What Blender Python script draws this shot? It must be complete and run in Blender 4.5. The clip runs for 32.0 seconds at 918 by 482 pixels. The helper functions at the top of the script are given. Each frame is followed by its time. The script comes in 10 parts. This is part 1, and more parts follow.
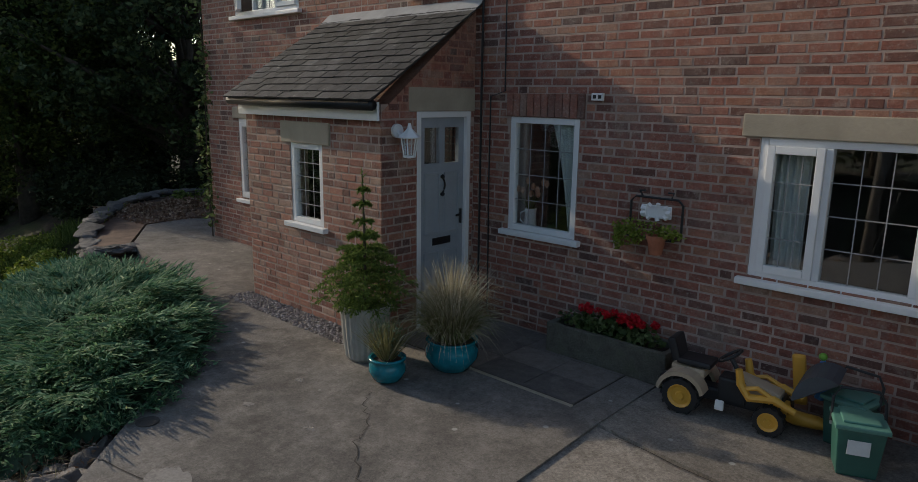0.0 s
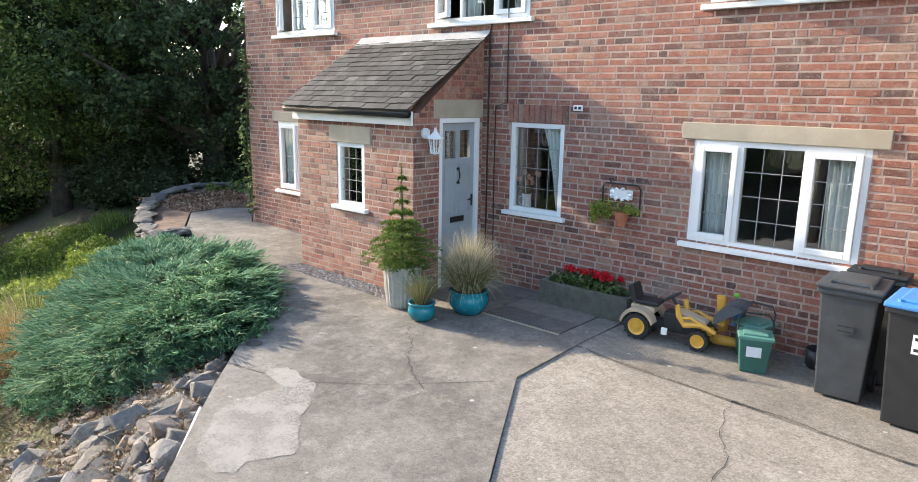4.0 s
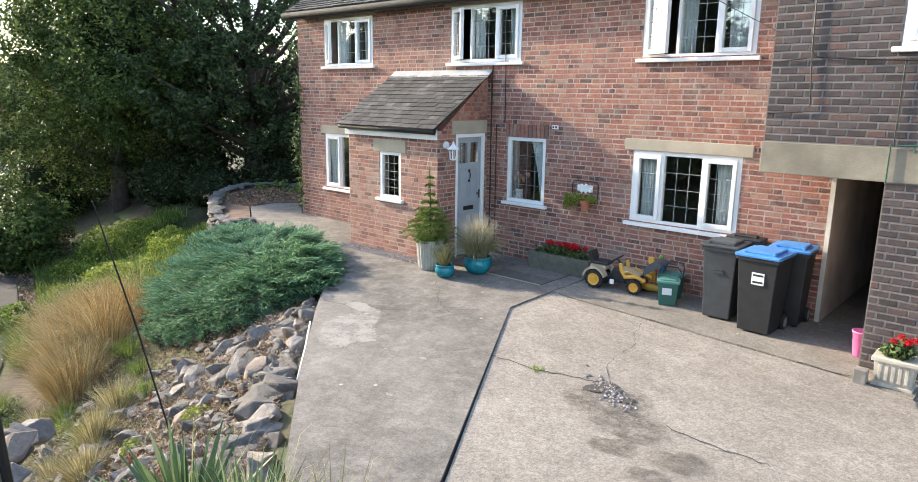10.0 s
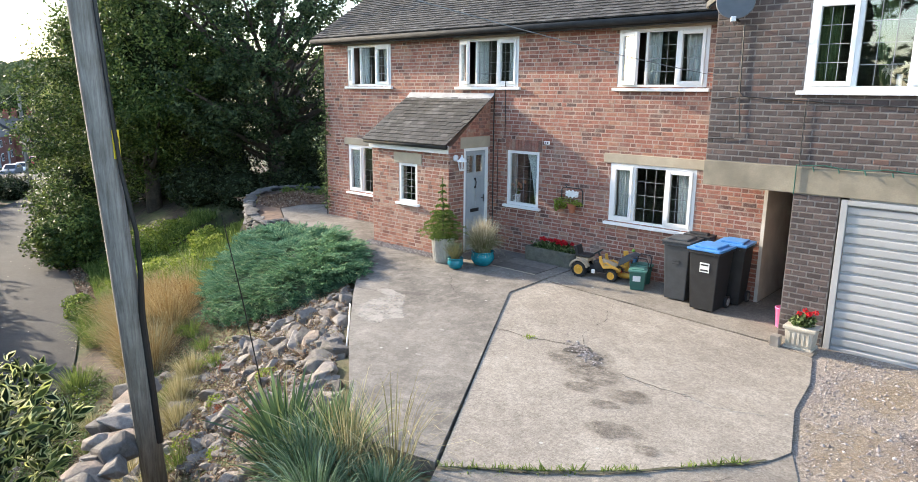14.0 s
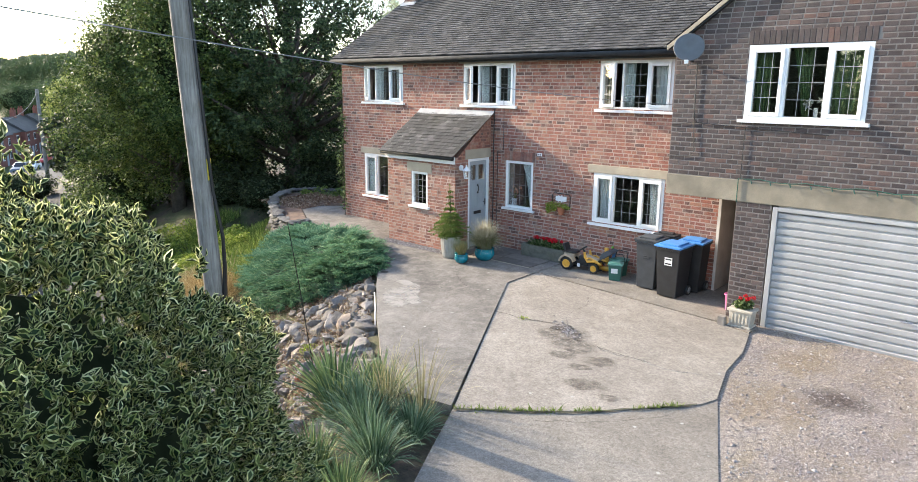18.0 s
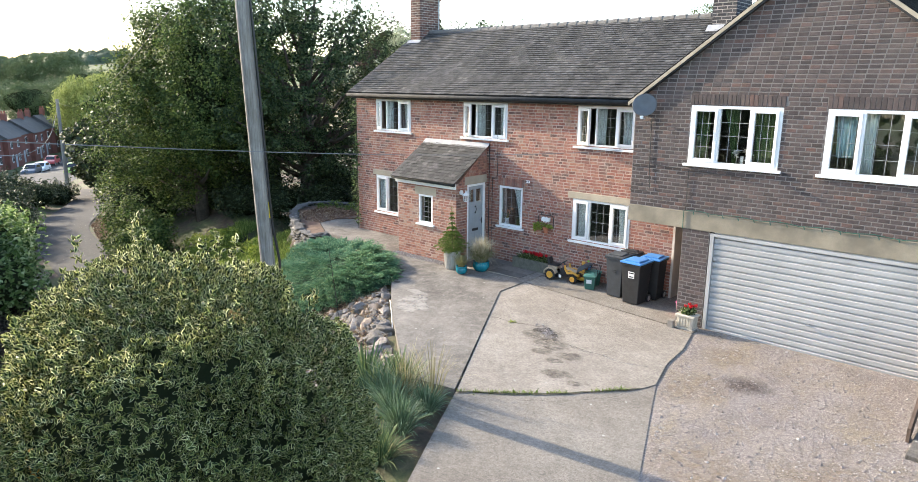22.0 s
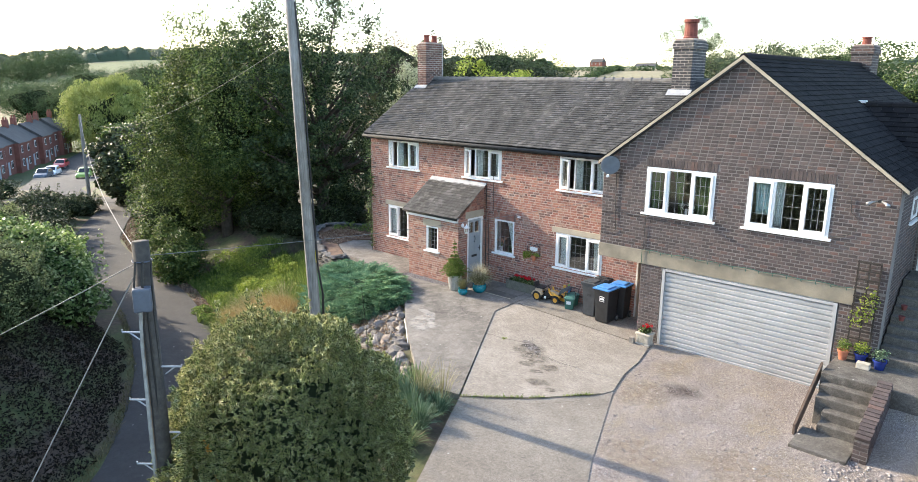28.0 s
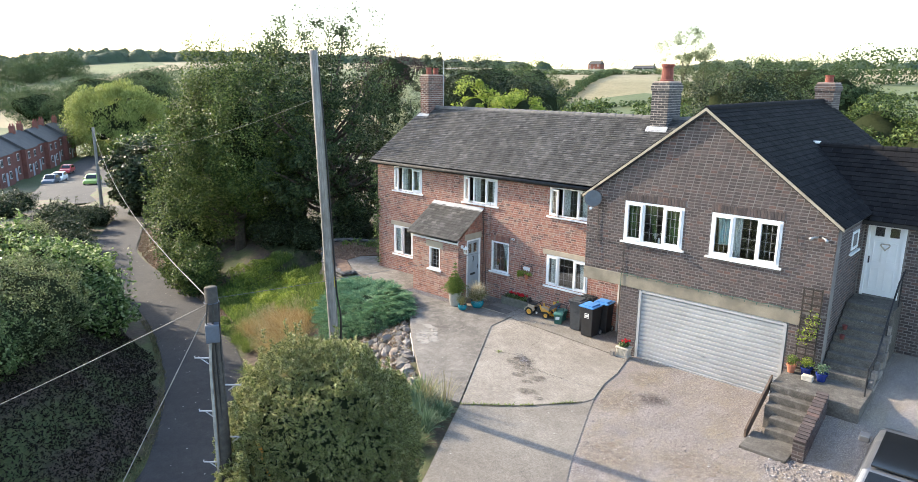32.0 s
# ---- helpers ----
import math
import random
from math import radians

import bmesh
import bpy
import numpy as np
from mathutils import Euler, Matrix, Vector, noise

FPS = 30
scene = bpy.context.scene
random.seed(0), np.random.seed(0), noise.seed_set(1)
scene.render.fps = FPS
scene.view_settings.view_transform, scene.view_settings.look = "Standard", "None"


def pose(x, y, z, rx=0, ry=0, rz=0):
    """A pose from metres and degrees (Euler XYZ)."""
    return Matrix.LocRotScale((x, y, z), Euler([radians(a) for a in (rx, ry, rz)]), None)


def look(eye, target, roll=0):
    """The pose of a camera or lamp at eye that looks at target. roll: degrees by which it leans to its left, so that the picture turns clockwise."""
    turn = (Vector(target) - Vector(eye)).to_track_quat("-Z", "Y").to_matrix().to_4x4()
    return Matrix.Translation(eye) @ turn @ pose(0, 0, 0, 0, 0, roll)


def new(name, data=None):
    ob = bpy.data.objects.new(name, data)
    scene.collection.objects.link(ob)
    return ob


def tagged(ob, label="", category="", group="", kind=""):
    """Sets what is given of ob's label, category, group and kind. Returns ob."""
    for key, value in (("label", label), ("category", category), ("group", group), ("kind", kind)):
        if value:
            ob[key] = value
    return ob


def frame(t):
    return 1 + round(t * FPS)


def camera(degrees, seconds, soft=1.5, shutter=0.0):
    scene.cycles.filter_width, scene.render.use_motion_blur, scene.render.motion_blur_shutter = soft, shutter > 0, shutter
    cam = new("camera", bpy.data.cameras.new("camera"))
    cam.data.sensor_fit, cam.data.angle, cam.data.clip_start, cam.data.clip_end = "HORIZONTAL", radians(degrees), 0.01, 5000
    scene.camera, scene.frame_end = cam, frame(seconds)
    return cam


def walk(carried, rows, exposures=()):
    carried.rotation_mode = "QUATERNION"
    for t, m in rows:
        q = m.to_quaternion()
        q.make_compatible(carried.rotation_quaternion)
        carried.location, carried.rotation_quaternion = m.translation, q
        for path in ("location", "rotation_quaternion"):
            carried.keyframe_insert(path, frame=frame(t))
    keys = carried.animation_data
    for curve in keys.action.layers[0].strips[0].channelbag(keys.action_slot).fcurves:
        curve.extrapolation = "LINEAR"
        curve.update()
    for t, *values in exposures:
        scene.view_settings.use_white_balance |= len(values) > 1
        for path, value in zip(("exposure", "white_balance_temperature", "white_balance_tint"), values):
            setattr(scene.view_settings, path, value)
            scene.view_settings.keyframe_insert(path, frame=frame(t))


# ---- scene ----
cam = camera(68.0, 32.0, soft=0.8)
PATH = [
    (0, (4.404, -4.978, 2.197), (3.078, -3.540, 1.781), 0.91),
    (0.5, (4.493, -5.155, 2.198), (3.176, -3.708, 1.784), 1.06),
    (1, (4.582, -5.358, 2.203), (3.278, -3.900, 1.788), 1.15),
    (1.5, (4.682, -5.569, 2.207), (3.388, -4.102, 1.792), 1.21),
    (2, (4.804, -5.770, 2.213), (3.514, -4.299, 1.797), 1.21),
    (2.5, (4.952, -5.949, 2.228), (3.659, -4.480, 1.812), 1.15),
    (3, (5.112, -6.114, 2.259), (3.815, -4.651, 1.841), 1.08),
    (3.5, (5.269, -6.293, 2.294), (3.968, -4.832, 1.875), 1.05),
    (5.5, (5.921, -7.119, 2.423), (4.622, -5.660, 1.996), 1.04),
    (6, (6.104, -7.288, 2.444), (4.798, -5.833, 2.019), 0.99),
    (6.5, (6.288, -7.447, 2.458), (4.974, -5.999, 2.037), 0.95),
    (7, (6.457, -7.618, 2.460), (5.138, -6.172, 2.044), 0.99),
    (7.5, (6.609, -7.808, 2.455), (5.290, -6.362, 2.045), 1.09),
    (8, (6.748, -8.018, 2.455), (5.432, -6.567, 2.050), 1.17),
    (8.5, (6.881, -8.239, 2.477), (5.570, -6.784, 2.073), 1.18),
    (9, (7.018, -8.455, 2.527), (5.712, -6.996, 2.120), 1.12),
    (9.5, (7.167, -8.646, 2.594), (5.861, -7.189, 2.181), 1.00),
    (10, (7.325, -8.811, 2.662), (6.017, -7.357, 2.244), 0.86),
    (10.5, (7.485, -8.963, 2.724), (6.174, -7.513, 2.302), 0.70),
    (11, (7.646, -9.121, 2.783), (6.330, -7.675, 2.358), 0.55),
    (11.5, (7.808, -9.293, 2.846), (6.489, -7.851, 2.420), 0.42),
    (12, (7.971, -9.484, 2.915), (6.651, -8.044, 2.486), 0.36),
    (12.5, (8.131, -9.694, 2.982), (6.811, -8.255, 2.550), 0.38),
    (13, (8.288, -9.919, 3.041), (6.970, -8.478, 2.608), 0.45),
    (13.5, (8.445, -10.144, 3.088), (7.130, -8.701, 2.655), 0.50),
    (14, (8.604, -10.355, 3.130), (7.290, -8.910, 2.698), 0.48),
    (14.5, (8.761, -10.553, 3.174), (7.447, -9.108, 2.742), 0.45),
    (16.5, (9.336, -11.286, 3.357), (8.023, -9.842, 2.919), 0.41),
    (17, (9.498, -11.482, 3.441), (8.185, -10.039, 3.001), 0.40),
    (17.5, (9.667, -11.681, 3.536), (8.355, -10.238, 3.093), 0.39),
    (18, (9.843, -11.890, 3.634), (8.532, -10.447, 3.188), 0.37),
    (18.5, (10.025, -12.111, 3.736), (8.715, -10.667, 3.290), 0.35),
    (19, (10.214, -12.342, 3.850), (8.905, -10.898, 3.402), 0.34),
    (19.5, (10.409, -12.578, 3.976), (9.101, -11.133, 3.528), 0.33),
    (20, (10.610, -12.812, 4.109), (9.301, -11.368, 3.660), 0.35),
    (20.5, (10.816, -13.043, 4.242), (9.508, -11.598, 3.792), 0.39),
    (21, (11.028, -13.269, 4.372), (9.720, -11.825, 3.922), 0.43),
    (21.5, (11.240, -13.494, 4.498), (9.932, -12.050, 4.047), 0.43),
    (22, (11.442, -13.718, 4.619), (10.135, -12.274, 4.165), 0.42),
    (22.5, (11.629, -13.939, 4.731), (10.323, -12.495, 4.276), 0.39),
    (23, (11.802, -14.150, 4.839), (10.497, -12.705, 4.382), 0.33),
    (23.5, (11.966, -14.345, 4.950), (10.661, -12.900, 4.491), 0.27),
    (24, (12.121, -14.523, 5.062), (10.816, -13.079, 4.602), 0.21),
    (24.5, (12.262, -14.692, 5.169), (10.957, -13.248, 4.707), 0.19),
    (25, (12.396, -14.858, 5.269), (11.091, -13.414, 4.807), 0.19),
    (25.5, (12.533, -15.030, 5.383), (11.230, -13.585, 4.921), 0.21),
    (27.5, (13.149, -15.754, 6.055), (11.848, -14.309, 5.588), 0.42),
    (28, (13.317, -15.950, 6.213), (12.016, -14.505, 5.747), 0.45),
    (28.5, (13.489, -16.152, 6.373), (12.189, -14.705, 5.907), 0.46),
    (29, (13.653, -16.347, 6.533), (12.355, -14.900, 6.067), 0.47),
    (29.5, (13.807, -16.531, 6.686), (12.509, -15.082, 6.220), 0.47),
    (30, (13.954, -16.702, 6.826), (12.656, -15.254, 6.360), 0.46),
    (30.5, (14.097, -16.866, 6.953), (12.798, -15.419, 6.487), 0.44),
    (31, (14.241, -17.029, 7.074), (12.941, -15.582, 6.608), 0.43),
    (31.5, (14.390, -17.199, 7.199), (13.090, -15.753, 6.733), 0.44),
    (32, (14.549, -17.381, 7.333), (13.250, -15.933, 6.868), 0.49),
]
EXPOSURES = [(0, 0.0), (0.5, 0.2), (1, 0.47), (1.5, 0.77), (2, 1.07), (2.5, 1.33), (3, 1.57), (3.5, 1.85), (4.2, 2.15), (32, 2.15)]
walk(cam, [(t, look(eye, target, roll)) for t, eye, target, roll in PATH], EXPOSURES)

# ---- light ----
SUN_FROM = Vector((-1.0, -0.18, 0.415)).normalized()
world = bpy.data.worlds.new("sky")
scene.world = world
world.use_nodes = True
wn, wl = world.node_tree.nodes, world.node_tree.links
wn.clear()
sky = wn.new("ShaderNodeTexSky")
sky.sky_type, sky.sun_disc = "NISHITA", False
sky.sun_elevation = math.asin(SUN_FROM.z)
sky.sun_rotation = math.atan2(SUN_FROM.x, SUN_FROM.y)
sky.air_density, sky.dust_density, sky.ozone_density = 1.0, 1.0, 1.0
bg = wn.new("ShaderNodeBackground")
bg.inputs["Strength"].default_value = 0.15
wo = wn.new("ShaderNodeOutputWorld")
wl.new(sky.outputs[0], bg.inputs["Color"])
wl.new(bg.outputs[0], wo.inputs["Surface"])
sun = new("sun", bpy.data.lights.new("sun", "SUN"))
sun.data.energy, sun.data.angle, sun.data.color = 2.6, radians(0.6), (1.0, 0.86, 0.67)
sun.matrix_world = look((-30, -4, 20), Vector((-30, -4, 20)) - SUN_FROM)

# ---- materials ----
MATS = {}


def mat(name, rough=0.8, metal=0.0):
    """A node material: returns it with its nodes, links and shader."""
    m = bpy.data.materials.new(name)
    m.use_nodes = True
    n, l = m.node_tree.nodes, m.node_tree.links
    b = n["Principled BSDF"]
    b.inputs["Roughness"].default_value, b.inputs["Metallic"].default_value = rough, metal
    MATS[name] = m
    return m, n, l, b


def ramp(n, stops, mode="LINEAR"):
    r = n.new("ShaderNodeValToRGB")
    r.color_ramp.interpolation = mode
    e = r.color_ramp.elements
    while len(e) < len(stops):
        e.new(0.5)
    for q, (p, c) in zip(e, stops):
        q.position, q.color = p, (*c, 1)
    return r


def position(n, l, scale=(1, 1, 1)):
    g = n.new("ShaderNodeNewGeometry")
    v = n.new("ShaderNodeVectorMath")
    v.operation = "MULTIPLY"
    v.inputs[1].default_value = scale
    l.new(g.outputs["Position"], v.inputs[0])
    return v.outputs[0]


def noise_tex(n, l, vec, scale, detail=4.0, rough=0.6):
    t = n.new("ShaderNodeTexNoise")
    t.inputs["Scale"].default_value, t.inputs["Detail"].default_value, t.inputs["Roughness"].default_value = scale, detail, rough
    l.new(vec, t.inputs["Vector"])
    return t.outputs[0]


def mix(n, l, fac, a, b, mode="MIX"):
    m = n.new("ShaderNodeMix")
    m.data_type, m.blend_type = "RGBA", mode
    for sock, v in ((m.inputs[0], fac), (m.inputs[6], a), (m.inputs[7], b)):
        if isinstance(v, bpy.types.NodeSocket):
            l.new(v, sock)
        elif isinstance(v, (int, float)):
            sock.default_value = v
        else:
            sock.default_value = (*v, 1)
    return m.outputs[2]


def bump(n, l, b, height, strength=0.3, dist=0.01):
    k = n.new("ShaderNodeBump")
    k.inputs["Strength"].default_value, k.inputs["Distance"].default_value = strength, dist
    l.new(height, k.inputs["Height"])
    l.new(k.outputs[0], b.inputs["Normal"])


def step(n, l, v, lo, hi):
    m = n.new("ShaderNodeMapRange")
    m.inputs[1].default_value, m.inputs[2].default_value = lo, hi
    l.new(v, m.inputs[0])
    return m.outputs[0]


def plain(name, c, rough=0.6, metal=0.0, vary=0.25, scale=6.0, fine=60.0, bumpy=0.15, c2=None):
    """A surface of one colour with stains at one scale and grain at another."""
    m, n, l, b = mat(name, rough, metal)
    p = position(n, l)
    big, small = noise_tex(n, l, p, scale), noise_tex(n, l, p, fine, 3)
    dark = tuple(v * (1 - vary) for v in c)
    lite = tuple(min(1, v * (1 + vary * 0.6)) for v in c) if c2 is None else c2
    col = mix(n, l, step(n, l, big, 0.35, 0.65), dark, lite)
    col = mix(n, l, step(n, l, small, 0.3, 0.7), col, mix(n, l, 0.35, col, dark))
    l.new(col, b.inputs["Base Color"])
    if bumpy:
        bump(n, l, b, small, bumpy, 0.005)
    return m


def pieces(name, stops, rough=0.85, island=False, fine=90.0, bumpy=0.5, dist=0.006, stain=(0.30, 0.27, 0.23), stain_amount=0.5, big=1.3, bloom=0.0, gloss=0.5, streak=0.0):
    """For bricks, slates and stones: each piece has its own tone; stains run over them."""
    m, n, l, b = mat(name, rough)
    if island:
        g = n.new("ShaderNodeNewGeometry")
        rnd = g.outputs["Random Per Island"]
    else:
        g = n.new("ShaderNodeObjectInfo")
        rnd = g.outputs["Random"]
    r = ramp(n, stops)
    l.new(rnd, r.inputs[0])
    p = position(n, l)
    small, mid, wide = noise_tex(n, l, p, fine, 5, 0.7), noise_tex(n, l, p, 14.0, 4), noise_tex(n, l, p, big, 5, 0.65)
    col = mix(n, l, step(n, l, mid, 0.25, 0.75), mix(n, l, 1.0, r.outputs[0], (0.58, 0.56, 0.56), "MULTIPLY"), r.outputs[0])
    s = n.new("ShaderNodeMath")
    s.operation = "MULTIPLY"
    l.new(step(n, l, wide, 0.52, 0.72), s.inputs[0])
    s.inputs[1].default_value = stain_amount
    col = mix(n, l, s.outputs[0], col, stain)
    if bloom:
        col = mix(n, l, step(n, l, noise_tex(n, l, p, 38.0, 5, 0.75), 0.56, 0.72), col, mix(n, l, 0.6, col, (0.50, 0.43, 0.36)))
        # pale lime bloom and dark soot in patches of their own
        k = n.new("ShaderNodeMath")
        k.operation = "MULTIPLY"
        l.new(step(n, l, noise_tex(n, l, p, 5.5, 6, 0.75), 0.52, 0.70), k.inputs[0])
        k.inputs[1].default_value = bloom
        col = mix(n, l, k.outputs[0], col, (0.50, 0.40, 0.33))
        col = mix(n, l, step(n, l, noise_tex(n, l, p, 2.3, 5, 0.7), 0.58, 0.75), col, mix(n, l, 1.0, col, (0.55, 0.52, 0.52), "MULTIPLY"))
    if streak:
        # run-off marks down the slope, and pale lichen
        run_off = noise_tex(n, l, position(n, l, (2.6, 0.28, 0.28)), 1.0, 7, 0.72)
        col = mix(n, l, step(n, l, run_off, 0.38, 0.62), mix(n, l, 1.0, col, (streak, streak, streak * 0.97), "MULTIPLY"), col)
        col = mix(n, l, step(n, l, noise_tex(n, l, p, 9.0, 7, 0.8), 0.60, 0.70), col, (0.27, 0.265, 0.235))
    col = mix(n, l, step(n, l, small, 0.35, 0.7), mix(n, l, 1.0, col, (0.7, 0.7, 0.7), "MULTIPLY"), col)
    l.new(col, b.inputs["Base Color"])
    b.inputs["Specular IOR Level"].default_value = gloss
    bump(n, l, b, small, bumpy, dist)
    return m


RED = [(0.0, (0.15, 0.08, 0.066)), (0.08, (0.235, 0.104, 0.078)), (0.25, (0.35, 0.136, 0.096)), (0.55, (0.425, 0.160, 0.108)), (0.8, (0.48, 0.198, 0.135)), (0.92, (0.49, 0.22, 0.132)), (1.0, (0.44, 0.28, 0.214))]
PORCH = [(0.0, (0.25, 0.11, 0.08)), (0.3, (0.42, 0.17, 0.115)), (0.7, (0.53, 0.245, 0.165)), (1.0, (0.52, 0.33, 0.24))]
BROWN = [(0.0, (0.07, 0.054, 0.052)), (0.4, (0.105, 0.080, 0.076)), (0.85, (0.145, 0.108, 0.098)), (1.0, (0.18, 0.10, 0.08))]
SLATE = [(0.0, (0.078, 0.076, 0.075)), (0.5, (0.108, 0.105, 0.102)), (0.9, (0.142, 0.138, 0.133)), (1.0, (0.19, 0.185, 0.175))]
TILE = [(0.0, (0.012, 0.012, 0.014)), (1.0, (0.028, 0.027, 0.028))]
ROCK = [(0.0, (0.15, 0.135, 0.125)), (0.45, (0.27, 0.245, 0.22)), (0.8, (0.40, 0.365, 0.33)), (1.0, (0.40, 0.31, 0.24))]
M_red, M_red_i = pieces("red_brick", RED, bloom=0.55, stain_amount=0.5, fine=70.0, bumpy=0.9), pieces("red_brick_far", RED, island=True, bloom=0.55, stain_amount=0.5, fine=70.0, bumpy=0.9)
M_porch = pieces("porch_brick", PORCH, stain_amount=0.25, bloom=0.5)
M_brown, M_brown_i = pieces("brown_brick", BROWN, stain_amount=0.12), pieces("brown_brick_far", BROWN, island=True, stain_amount=0.12)
M_slate, M_slate_i = pieces("slate", SLATE, rough=0.8, stain=(0.20, 0.19, 0.15), stain_amount=0.3, gloss=0.25, streak=0.62), pieces("slate_far", SLATE, rough=0.8, island=True, stain=(0.20, 0.19, 0.15), stain_amount=0.3, gloss=0.25, streak=0.62)
M_tile_i = pieces("dark_roof_tile", TILE, rough=0.95, island=True, stain=(0.03, 0.03, 0.03), gloss=0.1)
M_rock = pieces("rock", ROCK, fine=25.0, bumpy=0.9, dist=0.03, stain=(0.20, 0.19, 0.12), stain_amount=0.4, big=4.0)
M_rock_i = pieces("rock_small", ROCK, island=True, fine=25.0, bumpy=0.9, dist=0.03, stain=(0.22, 0.2, 0.12), stain_amount=0.4, big=4.0)
M_mortar = plain("mortar", (0.43, 0.325, 0.27), 0.95, vary=0.3, scale=3.0, bumpy=0.5)
M_mortar_b = plain("grey_mortar", (0.205, 0.185, 0.17), 0.95, vary=0.25, scale=3.0, bumpy=0.5)
M_lintel = plain("buff_stone", (0.40, 0.345, 0.26), 0.9, vary=0.18, scale=2.5, bumpy=0.3)
M_beam = plain("concrete_beam", (0.27, 0.235, 0.175), 0.9, vary=0.35, scale=1.6, bumpy=0.4)
M_upvc = plain("white_upvc", (0.80, 0.80, 0.79), 0.35, vary=0.06, scale=2.0, bumpy=0.0)
M_whitewash = plain("painted_render", (0.66, 0.62, 0.55), 0.9, vary=0.25, scale=1.5)
# near-black put in place of rooms and gaps that get no light
M_dark = plain("shade_black", (0.02, 0.019, 0.018), 0.9)
M_room = plain("room_wall", (0.16, 0.14, 0.12), 0.9)
M_lead = plain("lead_came", (0.34, 0.34, 0.335), 0.6)
M_leadsheet = plain("lead_flashing", (0.36, 0.36, 0.36), 0.55, vary=0.2)
M_black = plain("black_plastic", (0.014, 0.014, 0.015), 0.45, vary=0.2, bumpy=0.05)
M_gutter = plain("weathered_gutter", (0.03, 0.03, 0.03), 0.9, vary=0.4, bumpy=0.2)
M_doorgrey = plain("grey_door_paint", (0.33, 0.36, 0.385), 0.45, vary=0.08, bumpy=0.05)
M_garage = plain("white_garage_metal", (0.42, 0.42, 0.415), 0.35, vary=0.15, scale=1.2, bumpy=0.03)
M_galv = plain("grey_metal", (0.38, 0.39, 0.40), 0.4, 0.6, vary=0.2)


def concrete(name, c1, c2, c3, aggregate=0.5, crack=True):
    m, n, l, b = mat(name, 0.93)
    p = position(n, l)
    wide, mid, small = noise_tex(n, l, p, 0.55, 6, 0.6), noise_tex(n, l, p, 5.0, 5, 0.7), noise_tex(n, l, p, 75.0, 3, 0.8)
    col = mix(n, l, step(n, l, wide, 0.38, 0.62), c1, c2)
    col = mix(n, l, step(n, l, mid, 0.45, 0.75), col, c3)
    v = n.new("ShaderNodeTexVoronoi")
    v.inputs["Scale"].default_value = 70.0
    l.new(p, v.inputs["Vector"])
    col = mix(n, l, aggregate, col, mix(n, l, 1.0, col, ramp_of(n, l, v.outputs["Color"]), "MULTIPLY"))
    col = mix(n, l, step(n, l, small, 0.3, 0.6), mix(n, l, 1.0, col, (0.72, 0.71, 0.70), "MULTIPLY"), col)
    mottle = noise_tex(n, l, p, 17.0, 6, 0.85)
    col = mix(n, l, step(n, l, mottle, 0.36, 0.58), mix(n, l, 1.0, col, (0.66, 0.655, 0.65), "MULTIPLY"), col)
    pits = noise_tex(n, l, p, 140.0, 2, 0.9)
    col = mix(n, l, step(n, l, pits, 0.60, 0.70), col, mix(n, l, 1.0, col, (0.55, 0.54, 0.52), "MULTIPLY"))
    blot = noise_tex(n, l, p, 2.1, 7, 0.7)
    col = mix(n, l, step(n, l, blot, 0.36, 0.64), mix(n, l, 1.0, col, (0.84, 0.83, 0.82), "MULTIPLY"), mix(n, l, 1.0, col, (1.07, 1.07, 1.07), "MULTIPLY"))
    # small pale lichen spots
    s = n.new("ShaderNodeTexVoronoi")
    s.inputs["Scale"].default_value = 3.2
    l.new(p, s.inputs["Vector"])
    col = mix(n, l, step(n, l, s.outputs["Distance"], 0.075, 0.05), col, (0.36, 0.35, 0.31))
    l.new(col, b.inputs["Base Color"])
    bump(n, l, b, mottle, 0.5, 0.008)
    return m


def ramp_of(n, l, v):
    r = ramp(n, [(0.0, (0.55, 0.53, 0.50)), (0.5, (0.95, 0.94, 0.92)), (1.0, (1.35, 1.32, 1.28))])
    l.new(v, r.inputs[0])
    return r.outputs[0]


M_conc = concrete("grey_concrete", (0.14, 0.127, 0.112), (0.265, 0.243, 0.215), (0.31, 0.286, 0.254), 0.35)
M_conc2 = concrete("buff_concrete", (0.285, 0.255, 0.22), (0.37, 0.335, 0.29), (0.325, 0.292, 0.252), 0.6)
M_conc3 = concrete("drive_concrete", (0.235, 0.21, 0.18), (0.30, 0.272, 0.235), (0.27, 0.245, 0.21), 0.6)


